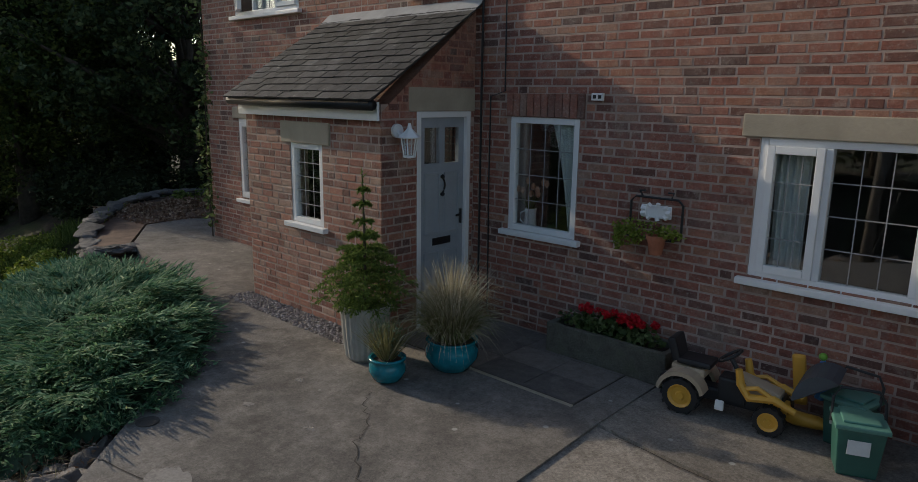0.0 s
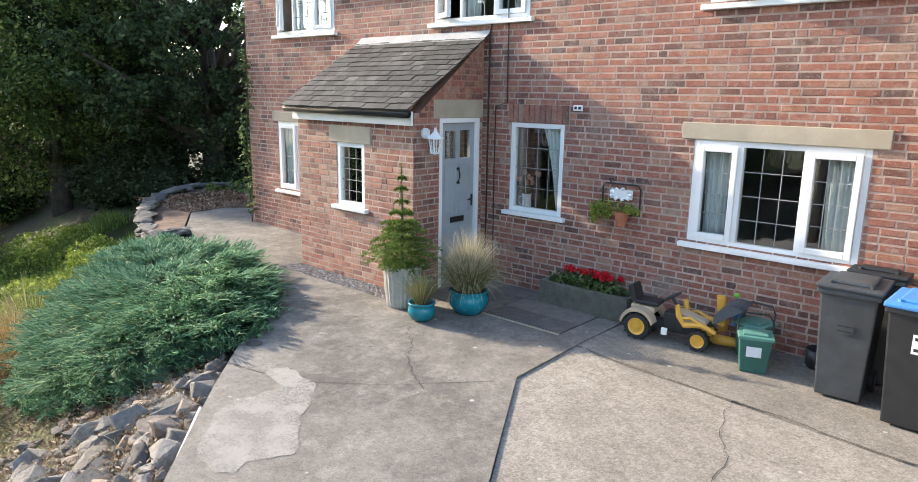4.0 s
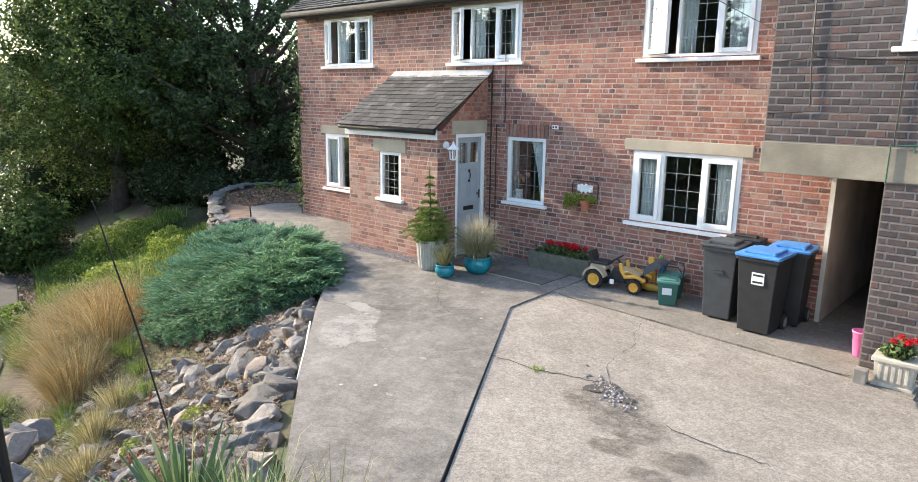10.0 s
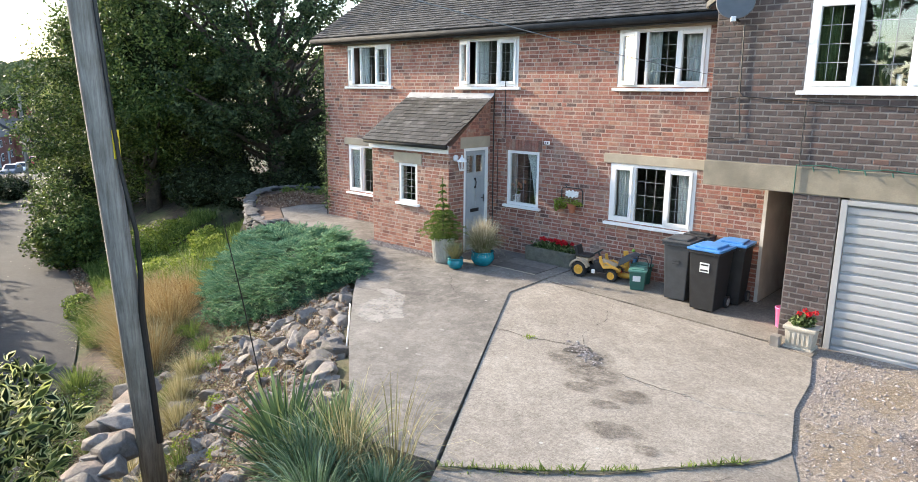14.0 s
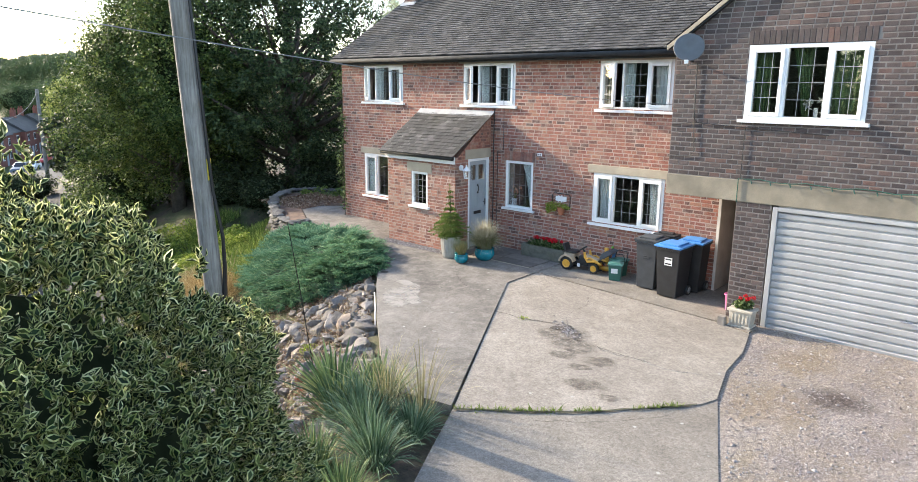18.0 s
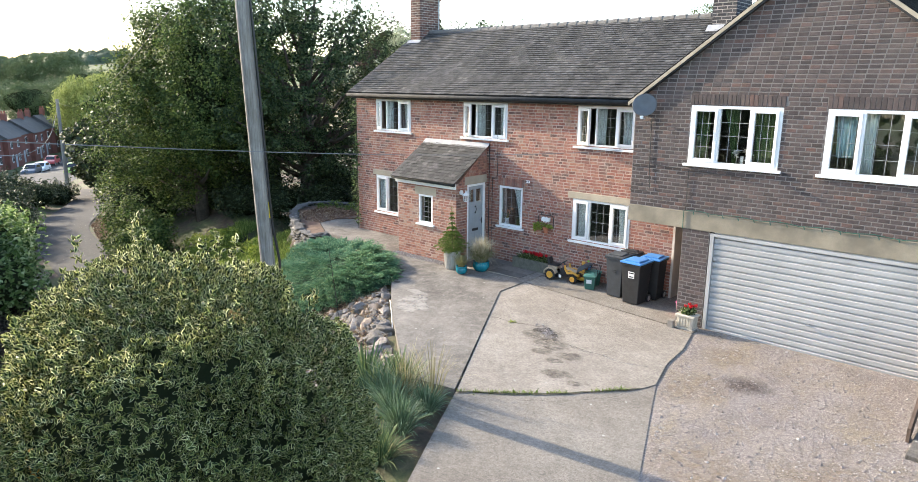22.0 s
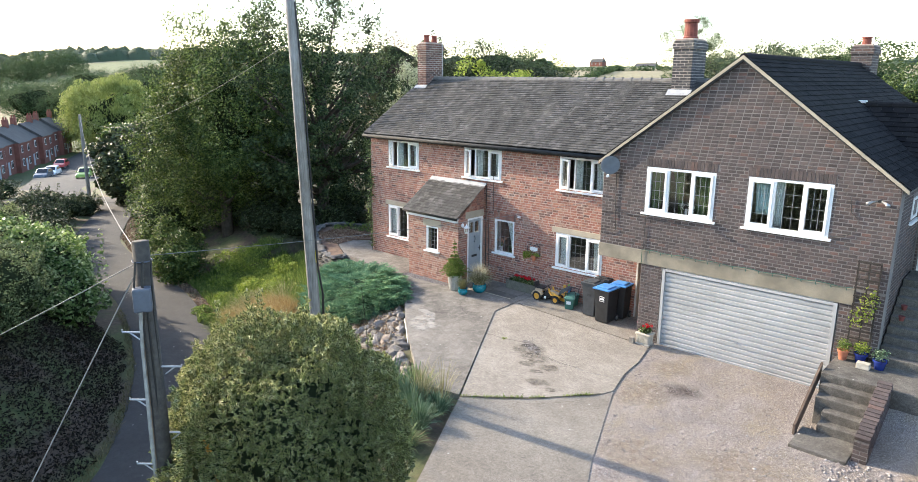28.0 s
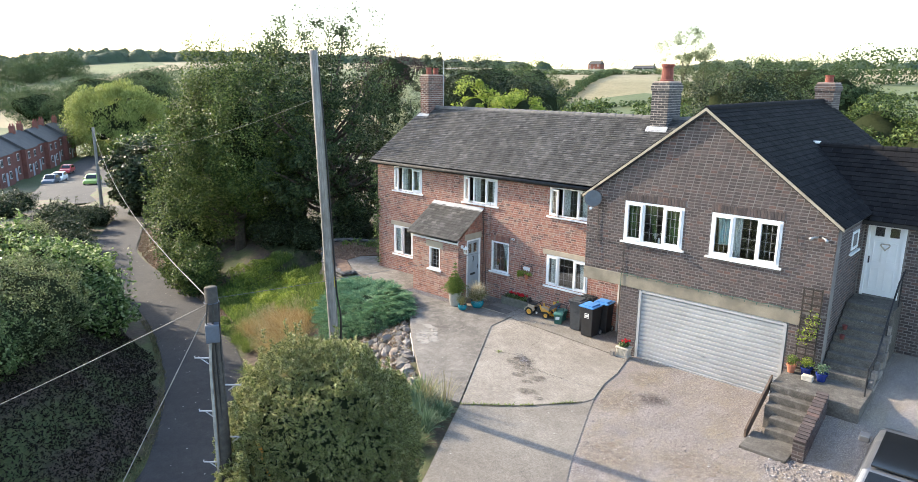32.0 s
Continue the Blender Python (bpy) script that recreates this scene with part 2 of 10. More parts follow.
def worn_patch(name, c, lo, hi, scale=9.0, most=0.7, fade=0.0):
    """A stain that thins out into the concrete in specks."""
    m, n, l, b = mat(name, 0.95)
    p = position(n, l)
    b.inputs["Base Color"].default_value = (*c, 1)
    l.new(mix(n, l, step(n, l, noise_tex(n, l, p, 60.0, 3), 0.3, 0.7), tuple(v * 0.75 for v in c), c), b.inputs["Base Color"])
    k = n.new("ShaderNodeMath")
    k.operation = "MULTIPLY"
    l.new(step(n, l, noise_tex(n, l, p, scale, 8, 0.8), lo, hi), k.inputs[0])
    k.inputs[1].default_value = most
    if fade:
        tc, sub, ln, rim = n.new("ShaderNodeTexCoord"), n.new("ShaderNodeVectorMath"), n.new("ShaderNodeVectorMath"), n.new("ShaderNodeMath")
        sub.operation, ln.operation, rim.operation = "SUBTRACT", "LENGTH", "MULTIPLY"
        sub.inputs[1].default_value = (0.5, 0.5, 0.0)
        flat = n.new("ShaderNodeVectorMath")
        flat.operation = "MULTIPLY"
        flat.inputs[1].default_value = (1, 1, 0)
        l.new(tc.outputs["Generated"], flat.inputs[0])
        l.new(flat.outputs[0], sub.inputs[0])
        l.new(sub.outputs[0], ln.inputs[0])
        l.new(k.outputs[0], rim.inputs[0])
        l.new(step(n, l, ln.outputs["Value"], 0.47, fade), rim.inputs[1])
        l.new(rim.outputs[0], b.inputs["Alpha"])
    else:
        l.new(k.outputs[0], b.inputs["Alpha"])
    return m


M_pale = worn_patch("pale_dry_concrete", (0.42, 0.39, 0.35), 0.28, 0.56, 3.0, 0.75)
M_stain = worn_patch("oil_stain", (0.13, 0.11, 0.09), 0.36, 0.62, 7.0, 0.62, 0.3)


def gravel():
    """Trodden gravel: many small stones, sandy and reddish patches, worn tracks."""
    m, n, l, b = mat("gravel_bed", 0.95)
    p = position(n, l)
    wide, track = noise_tex(n, l, p, 0.75, 6, 0.65), noise_tex(n, l, position(n, l, (1.0, 0.35, 1.0)), 1.9, 5, 0.6)
    col = mix(n, l, step(n, l, wide, 0.40, 0.62), (0.335, 0.295, 0.28), (0.40, 0.345, 0.27))
    col = mix(n, l, step(n, l, track, 0.42, 0.66), col, (0.43, 0.39, 0.375))
    for k, (scale, lo) in enumerate(((95.0, 0.42), (42.0, 0.55))):
        v = n.new("ShaderNodeTexVoronoi")
        v.inputs["Scale"].default_value = scale
        l.new(p, v.inputs["Vector"])
        col = mix(n, l, 0.9 - 0.25 * k, col, mix(n, l, 1.0, col, ramp_of(n, l, v.outputs["Color"]), "MULTIPLY"))
        if not k:
            stones = v.outputs["Distance"]
    col = mix(n, l, step(n, l, stones, 0.34, 0.52), col, mix(n, l, 1.0, col, (0.5, 0.48, 0.46), "MULTIPLY"))
    l.new(col, b.inputs["Base Color"])
    bump(n, l, b, noise_tex(n, l, p, 55.0, 4, 0.8), 0.9, 0.012)
    return m


M_gravel = gravel()
M_asphalt = concrete("asphalt", (0.032, 0.032, 0.034), (0.047, 0.046, 0.047), (0.056, 0.054, 0.052), 0.6)

# ---- building helpers ----
def part(name, bm, material, parent=None, label="", smooth=False):
    """Links a bmesh, or (verts, faces), as one mesh object under a thing or a part."""
    me = bpy.data.meshes.new(name)
    if isinstance(bm, tuple):
        me.from_pydata(bm[0], [], bm[1])
    else:
        bm.to_mesh(me)
        bm.free()
    me.materials.append(material)
    if smooth:
        me.polygons.foreach_set("use_smooth", [True] * len(me.polygons))
    ob = new(name, me)
    if parent is not None:
        ob.parent = parent
    if label:
        ob["label"] = label
    return ob


def thing(name, at=(0, 0, 0), label="", category="", group="", kind="", turn=0.0):
    ob = new(name)
    ob.empty_display_size = 0.1
    ob.matrix_basis = pose(*at, 0, 0, turn)
    return tagged(ob, label, category, group, kind)


def box(bm, x0, x1, y0, y1, z0, z1, bevel=0.0, m=None):
    """Adds a box, with bevelled edges if asked."""
    t = bmesh.new() if bevel else bm
    v = [t.verts.new((x, y, z)) for x in (x0, x1) for y in (y0, y1) for z in (z0, z1)]
    for f in ((0, 1, 3, 2), (4, 6, 7, 5), (0, 4, 5, 1), (2, 3, 7, 6), (0, 2, 6, 4), (1, 5, 7, 3)):
        t.faces.new([v[i] for i in f])
    if bevel:
        bmesh.ops.bevel(t, geom=t.edges[:], offset=bevel, segments=2, affect="EDGES", profile=0.6)
        merge(bm, t, m)
    elif m is not None:
        bmesh.ops.transform(bm, matrix=m, verts=v)
    return bm


def merge(bm, other, m=None):
    if m is not None:
        bmesh.ops.transform(other, matrix=m, verts=other.verts[:])
    me = bpy.data.meshes.new("t")
    other.to_mesh(me)
    other.free()
    bm.from_mesh(me)
    bpy.data.meshes.remove(me)
    return bm


def boxed(x0, x1, y0, y1, z0, z1, bevel=0.0, m=None):
    return box(bmesh.new(), x0, x1, y0, y1, z0, z1, bevel, m)


def tube(bm, pts, radii, seg=8, caps=True):
    """A round bar along points, with a radius at each."""
    pts = [Vector(p) for p in pts]
    if isinstance(radii, (int, float)):
        radii = [radii] * len(pts)
    rings = []
    for i, p in enumerate(pts):
        d = (pts[min(i + 1, len(pts) - 1)] - pts[max(i - 1, 0)]).normalized()
        a = d.cross(Vector((0, 0, 1)) if abs(d.z) < 0.9 else Vector((1, 0, 0))).normalized()
        b = d.cross(a)
        rings.append([bm.verts.new(p + radii[i] * (math.cos(k * math.tau / seg) * a + math.sin(k * math.tau / seg) * b)) for k in range(seg)])
    for r, s in zip(rings, rings[1:]):
        for k in range(seg):
            bm.faces.new((r[k], r[(k + 1) % seg], s[(k + 1) % seg], s[k]))
    if caps:
        bm.faces.new(rings[0][::-1])
        bm.faces.new(rings[-1])
    return bm


def lathe(bm, profile, seg=20, at=(0, 0, 0), caps=True):
    """A turned shape from (radius, height) pairs."""
    rings = [[bm.verts.new((at[0] + r * math.cos(k * math.tau / seg), at[1] + r * math.sin(k * math.tau / seg), at[2] + z)) for k in range(seg)] for r, z in profile]
    for a, b in zip(rings, rings[1:]):
        for k in range(seg):
            bm.faces.new((a[k], a[(k + 1) % seg], b[(k + 1) % seg], b[k]))
    if caps:
        bm.faces.new(rings[0][::-1])
        bm.faces.new(rings[-1])
    return bm


def prism(poly, z0, z1):
    """An upright block over an outline in plan."""
    bm = bmesh.new()
    lo = [bm.verts.new((x, y, z0)) for x, y in poly]
    hi = [bm.verts.new((x, y, z1)) for x, y in poly]
    bm.faces.new(lo[::-1])
    bm.faces.new(hi)
    k = len(poly)
    for i in range(k):
        bm.faces.new((lo[i], lo[(i + 1) % k], hi[(i + 1) % k], hi[i]))
    bmesh.ops.recalc_face_normals(bm, faces=bm.faces[:])
    return bm


def clear_of(u0, u1, v0, v1, holes):
    """The stretches of u0..u1 that no hole covers in the band v0..v1."""
    spans = [(u0, u1)]
    vm = (v0 + v1) / 2
    for a, b, c, d in holes:
        if c < vm < d:
            spans = [s for p, q in spans for s in ((p, min(q, a)), (max(p, b), q)) if s[1] - s[0] > 0.002]
    return spans


def slab_with_holes(u0, u1, v0, v1, holes, thick, m):
    """A wall in its own plane (u along, v up, w inward), with openings right through it."""
    us = sorted({u0, u1, *[min(max(k, u0), u1) for h in holes for k in h[:2]]})
    vs = sorted({v0, v1, *[min(max(k, v0), v1) for h in holes for k in h[2:]]})
    full = {(i, j) for i in range(len(us) - 1) for j in range(len(vs) - 1)
            if not any(a < (us[i] + us[i + 1]) / 2 < b and c < (vs[j] + vs[j + 1]) / 2 < d for a, b, c, d in holes)}
    bm = bmesh.new()
    P = lambda i, j, w: bm.verts.new((us[i], w, vs[j]))
    for i, j in full:
        bm.faces.new((P(i, j, 0), P(i + 1, j, 0), P(i + 1, j + 1, 0), P(i, j + 1, 0)))
        bm.faces.new((P(i, j, thick), P(i, j + 1, thick), P(i + 1, j + 1, thick), P(i + 1, j, thick)))
        for di, dj, a, b in ((-1, 0, (i, j), (i, j + 1)), (1, 0, (i + 1, j + 1), (i + 1, j)), (0, -1, (i + 1, j), (i, j)), (0, 1, (i, j + 1), (i + 1, j + 1))):
            if (i + di, j + dj) not in full:
                bm.faces.new((P(*a, 0), P(*b, 0), P(*b, thick), P(*a, thick)))
    bmesh.ops.remove_doubles(bm, verts=bm.verts[:], dist=1e-5)
    bmesh.ops.transform(bm, matrix=m, verts=bm.verts[:])
    return bm


BRICK_MESHES = {}


def brick_mesh(length, height, depth, material, name="brick"):
    key = (round(length, 2), height, depth, material.name)
    if key not in BRICK_MESHES:
        v, f = brick_geometry(key[0], height, depth)
        me = bpy.data.meshes.new(name)
        me.from_pydata(v, [], f)
        me.materials.append(material)
        BRICK_MESHES[key] = me
    return BRICK_MESHES[key]


def brick_geometry(L, H, D, c=0.006):
    """A block whose face looks to -y, with chamfered front edges; origin at its lower left back corner."""
    v = [(0, 0, 0), (L, 0, 0), (L, 0, H), (0, 0, H)]
    v += [(0, -D + c, 0), (L, -D + c, 0), (L, -D + c, H), (0, -D + c, H)]
    v += [(c, -D, c), (L - c, -D, c), (L - c, -D, H - c), (c, -D, H - c)]
    f = [(8, 9, 10, 11)]
    for a in (0, 4):
        for k in range(4):
            f.append((a + k, a + (k + 1) % 4, a + 4 + (k + 1) % 4, a + 4 + k))
    return v, f


def lay_bricks(holder, m, u0, u1, v0, v1, holes, near, mats, seed, course=0.075, stretcher=0.225, mixed=True, limit=None, depth=0.005, joint=0.013, single=300):
    """Courses of bricks on a wall's face. Those inside `near` are single parts, the others one part of stuff."""
    rng = random.Random(seed)
    V, F, singles = [], [], 0
    rows = int(round((v1 - v0) / course))
    for r in range(rows):
        z = v0 + r * course
        lo, hi = (u0, u1) if limit is None else limit(z + course / 2)
        if hi - lo < 0.08:
            continue
        u = lo - (0.5 * stretcher if r % 2 else 0) - (rng.random() * 0.1 if mixed else 0)
        joints = []
        while u < hi:
            w = stretcher
            if mixed and rng.random() < 0.2:
                w = stretcher * 0.5
            elif mixed:
                w *= rng.uniform(0.93, 1.04)
            joints.append((u, u + w))
            u += w
        for a, b in joints:
            for p, q in clear_of(max(a, lo), min(b, hi), z, z + course, holes):
                L = q - p - joint
                if L < 0.025:
                    continue
                d = depth * rng.uniform(0.72, 1.15)
                if mixed:
                    d += depth * rng.choice((0, 0, 0, 0.4, -0.35))
                h = course - joint + rng.uniform(-0.002, 0.002)
                inside = near and near[0] < p and q < near[1] and near[2] < z < near[3] and singles < single
                if inside:
                    L = round(L, 2)
                    ob = new("brick", brick_mesh(L, course - joint, depth, mats[0]))
                    ob.parent = holder
                    ob.matrix_basis = m @ Matrix.Translation((p + joint / 2, depth - d, z + joint / 2)) @ pose(0, 0, 0, 0, rng.uniform(-0.5, 0.5), 0)
                    singles += 1
                else:
                    bv, bf = brick_geometry(L, h, d)
                    o = len(V)
                    tilt = rng.uniform(-0.004, 0.004) if mixed else 0
                    V += [m @ Vector((x + p + joint / 2, y, zz + z + joint / 2 + tilt * x)) for x, y, zz in bv]
                    F += [tuple(i + o for i in f) for f in bf]
    rest = part("brickwork", ([tuple(v) for v in V], F), mats[1], holder)
    rest["kind"] = "stuff"
    return rest

# ---- ground ----
YARD = 0.04  # top of the concrete
ROAD = [(9.6, -26.0, -1.3), (5.2, -18.6, -1.6), (2.3, -14.1, -1.9), (0.2, -11.0, -2.05), (-1.9, -9.45, -2.15), (-3.9, -8.3, -2.2), (-5.8, -7.35, -2.2), (-9.3, -6.05, -2.2), (-12.7, -5.1, -2.25), (-16.6, -4.4, -2.35), (-22.1, -3.4, -2.55), (-26.5, -2.1, -2.75), (-31.5, 0.3, -3.0), (-45.0, 6.4, -4.1), (-62.0, 7.0, -6.3), (-76.0, 11.0, -8.2)]


def smooth_step(a, b, x):
    k = min(max((x - a) / (b - a), 0.0), 1.0)
    return k * k * (3 - 2 * k)


def road_near(x, y):
    """Distance to the lane's middle, its height there, and the side (+ is the house's)."""
    best = (1e9, 0, 1)
    for (ax, ay, az), (bx, by, bz) in zip(ROAD, ROAD[1:]):
        dx, dy = bx - ax, by - ay
        k = min(max(((x - ax) * dx + (y - ay) * dy) / (dx * dx + dy * dy), 0), 1)
        ex, ey = x - ax - k * dx, y - ay - k * dy
        d = math.hypot(ex, ey)
        if d < best[0]:
            best = (d, az + k * (bz - az), 1 if dx * ey - dy * ex < 0 else -1)
    return best


def bank_edge(x):
    """y of the yard's edge above the lane, along x."""
    if x < -9.7:
        return 4.5
    if x < -5.75:
        return float(np.interp(x, (-9.7, -9.0, -7.85, -6.7, -5.75), (1.1, 0.15, -0.72, -1.34, -1.72)))
    if x < -2.5:
        return -1.9 + (x + 2.5) * -0.036
    if x < -0.5:
        return -1.9 + (x + 2.5) * -0.55
    if x < 5.2:
        return -3.0 - (x + 0.5) * 0.86
    return -7.9 - (x - 5.2) * 1.55


def land(x, y):
    """The height of the ground sheet."""
    d, rz, side = road_near(x, y)
    far = math.hypot(x, y)
    # country beyond: a valley to the west, rising fields to the north
    base = 0.0
    if y > 12:
        base += 12.5 * smooth_step(12, 330, y)
    w = -x - 14
    if w > 0:
        base += -9.4 * smooth_step(0, 95, w) * (1 - smooth_step(70, 190, y)) + 15.5 * smooth_step(160, 560, w) * (1 - 0.45 * smooth_step(70, 300, y))
    if y < -20:
        base += -3.0 * smooth_step(20, 120, -y) + 10.0 * smooth_step(200, 700, -y)
    if x > 40:
        base += 9.0 * smooth_step(60, 500, x)
    base += 0.5 * noise.noise((x * 0.02, y * 0.02, 0)) * smooth_step(25, 90, far)
    yard = -0.10
    inside = y - bank_edge(x)  # positive: on the yard's side
    if d < 1.5:
        return min(rz - 0.03, base - 0.2) if far > 100 else rz - 0.03
    if side > 0 and x > -12:
        if inside > 0:
            top = yard if x > -5.5 or y > -2 else yard
            return top if base == 0 else base + yard
        low = -0.7 * smooth_step(4.3, 5.7, -x)
        yard += low
        span = max(d - 1.5 + -inside, 0.3)
        k = smooth_step(0, 1, -inside / span)
        return yard + (rz - 0.03 - yard) * (k * 0.75 + 0.25 * min(-inside / span, 1)) + 0.05 * noise.noise((x * 1.7, y * 1.7, 3))
    k = smooth_step(1.5, 7.0 if side > 0 else 5.0, d)
    other = base + (-0.4 if side < 0 else -0.8) * (1 - smooth_step(12, 60, far))
    return rz - 0.03 + (other - rz + 0.03) * k + 0.06 * noise.noise((x * 0.8, y * 0.8, 1)) * k


def spread(lo, hi, fine_lo, fine_hi, fine, grow=1.22):
    v = list(np.arange(fine_lo, fine_hi + 1e-6, fine))
    s, a = fine, fine_hi
    while a < hi:
        s *= grow
        a += s
        v.append(a)
    s, a = fine, fine_lo
    while a > lo:
        s *= grow
        a -= s
        v.insert(0, a)
    return v


gx, gy = spread(-1500, 1500, -34, 10, 0.35), spread(-1500, 1500, -19, 6, 0.32)
gv = [(x, y, land(x, y)) for y in gy for x in gx]
nx = len(gx)
gf = [(j * nx + i, j * nx + i + 1, (j + 1) * nx + i + 1, (j + 1) * nx + i) for j in range(len(gy) - 1) for i in range(nx - 1)]


def ground_material():
    m, n, l, b = mat("ground_cover", 0.95)
    p = position(n, l)
    near_big, near_small, fine = noise_tex(n, l, p, 0.6, 5), noise_tex(n, l, p, 6.0, 5, 0.7), noise_tex(n, l, p, 60.0, 3, 0.8)
    soil = mix(n, l, step(n, l, near_small, 0.35, 0.7), (0.06, 0.042, 0.03), (0.15, 0.105, 0.072))
    grass = mix(n, l, step(n, l, near_small, 0.3, 0.7), (0.05, 0.075, 0.02), (0.12, 0.13, 0.045))
    close = mix(n, l, step(n, l, near_big, 0.42, 0.60), soil, grass)
    close = mix(n, l, step(n, l, fine, 0.3, 0.7), mix(n, l, 1.0, close, (0.6, 0.6, 0.6), "MULTIPLY"), close)
    # fields beyond
    v = n.new("ShaderNodeTexVoronoi")
    v.inputs["Scale"].default_value = 0.009
    v.inputs["Randomness"].default_value = 0.9
    l.new(p, v.inputs["Vector"])
    r = ramp(n, [(0.0, (0.09, 0.115, 0.035)), (0.3, (0.125, 0.15, 0.05)), (0.45, (0.27, 0.215, 0.115)), (0.75, (0.30, 0.245, 0.14)), (1.0, (0.13, 0.145, 0.06))], "CONSTANT")
    sep = n.new("ShaderNodeSeparateColor")
    l.new(v.outputs["Color"], sep.inputs[0])
    l.new(sep.outputs[0], r.inputs[0])
    fields = mix(n, l, step(n, l, noise_tex(n, l, p, 0.08, 5), 0.3, 0.7), r.outputs[0], mix(n, l, 1.0, r.outputs[0], (0.7, 0.74, 0.66), "MULTIPLY"))
    fields = mix(n, l, step(n, l, noise_tex(n, l, p, 0.9, 6, 0.8), 0.35, 0.65), mix(n, l, 1.0, fields, (0.6, 0.64, 0.55), "MULTIPLY"), fields)
    ln = n.new("ShaderNodeVectorMath")
    ln.operation = "LENGTH"
    l.new(p, ln.inputs[0])
    col = mix(n, l, step(n, l, ln.outputs["Value"], 84, 112), close, fields)
    l.new(col, b.inputs["Base Color"])
    bump(n, l, b, near_small, 0.6, 0.03)
    return m


M_ground = ground_material()
ground = part("ground", (gv, gf), M_ground, None, smooth=True)
tagged(ground, "dry soil and grass ground falling to the lane", "ground", kind="structure")


def ribbon(path, half, lift, cross=5):
    V, F = [], []
    for i, (x, y, z) in enumerate(path):
        a, b = path[max(i - 1, 0)], path[min(i + 1, len(path) - 1)]
        d = Vector((b[0] - a[0], b[1] - a[1])).normalized()
        for k in range(cross):
            s = (k / (cross - 1) * 2 - 1) * half
            V.append((x - d.y * s, y + d.x * s, z + lift + 0.04 * (1 - (s / half) ** 2) + 0.3 * smooth_step(30, 44, -x)))
    for i in range(len(path) - 1):
        for k in range(cross - 1):
            F.append((i * cross + k, i * cross + k + 1, (i + 1) * cross + k + 1, (i + 1) * cross + k))
    return V, F


def finer(path, k=6):
    """The same way with smooth points between."""
    out = []
    P = [Vector(p) for p in path]
    for i in range(len(P) - 1):
        p0, p1, p2, p3 = P[max(i - 1, 0)], P[i], P[i + 1], P[min(i + 2, len(P) - 1)]
        for j in range(k):
            t = j / k
            out.append(tuple(0.5 * ((2 * p1) + (p2 - p0) * t + (2 * p0 - 5 * p1 + 4 * p2 - p3) * t * t + (3 * p1 - p0 - 3 * p2 + p3) * t ** 3)))
    out.append(tuple(P[-1]))
    return out


road = part("road", ribbon(finer(ROAD), 1.24, 0.0), M_asphalt, smooth=True)
tagged(road, "narrow grey asphalt country lane", "road", kind="structure")

# concrete in the yard, slab by slab
slab_house = part("pavement", prism([(5.25, 0.0), (2.22, 0.0), (2.22, -1.2), (2.27, -2.2), (4.93, -6.6), (4.2, -6.75), (3.4, -6.3), (1.95, -5.14), (0.6, -3.98), (-0.35, -3.1), (-0.75, -2.55), (-1.35, -2.05), (-2.6, -1.62), (-4.2, -1.35), (-5.6, -1.1), (-6.9, -0.35), (-7.0, 0.4), (-6.5, 0.9), (-5.3, 0.9), (-5.3, 0.0), (-2.17, 0.0), (-2.17, -1.19), (0, -1.19), (0, 0)][2:] + [(2.2, 0.0)], -0.3, YARD), M_conc)
tagged(slab_house, "weathered grey concrete path before the front door", "pavement", kind="structure")
slab_yard = part("pavement", prism([(2.275, -2.215), (2.215, -1.2), (2.7, -1.28), (6.0, -1.62), (6.58, -1.8), (6.78, -2.6), (6.86, -3.4), (7.1, -4.3), (7.02, -4.55), (6.2, -5.55), (5.6, -6.1), (4.97, -6.6)], -0.3, YARD - 0.018), M_conc2)
tagged(slab_yard, "buff concrete yard slab with cracks", "pavement", kind="structure")
strip = part("pavement", prism([(2.215, 0.0), (5.25, 0.0), (5.25, 4.0), (6.0, 4.0), (6.0, -1.25), (6.4, -1.27), (6.56, -1.5), (6.56, -1.77), (6.0, -1.595), (2.7, -1.255), (2.215, -1.175)], -0.3, YARD - 0.01), M_conc3)
tagged(strip, "concrete strip along the house wall", "pavement", kind="structure")
drive = part("pavement", prism([(4.965, -6.61), (5.605, -6.11), (6.205, -5.56), (7.025, -4.56), (7.11, -4.3), (7.6, -5.5), (8.2, -6.95), (9.5, -9.6), (12.0, -14.0), (15.5, -20.0), (12.3, -21.5), (9.4, -15.2), (7.3, -10.9), (6.3, -9.0), (5.4, -7.4)], -0.4, YARD - 0.03), M_conc3)
tagged(drive, "worn concrete drive", "pavement", kind="structure")
gravel_bed = part("ground", prism([(6.5, -1.27), (6.5, -1.8), (6.65, -2.6), (6.75, -3.4), (6.95, -4.35), (7.45, -5.5), (8.05, -6.95), (9.36, -9.6), (11.86, -14.0), (15.3, -20.0), (22.0, -20.0), (22.0, 1.2), (11.1, 1.2), (11.1, -1.27)], -0.4, 0.0), M_gravel)
tagged(gravel_bed, "pinkish grey gravel parking area", "gravel", kind="structure")


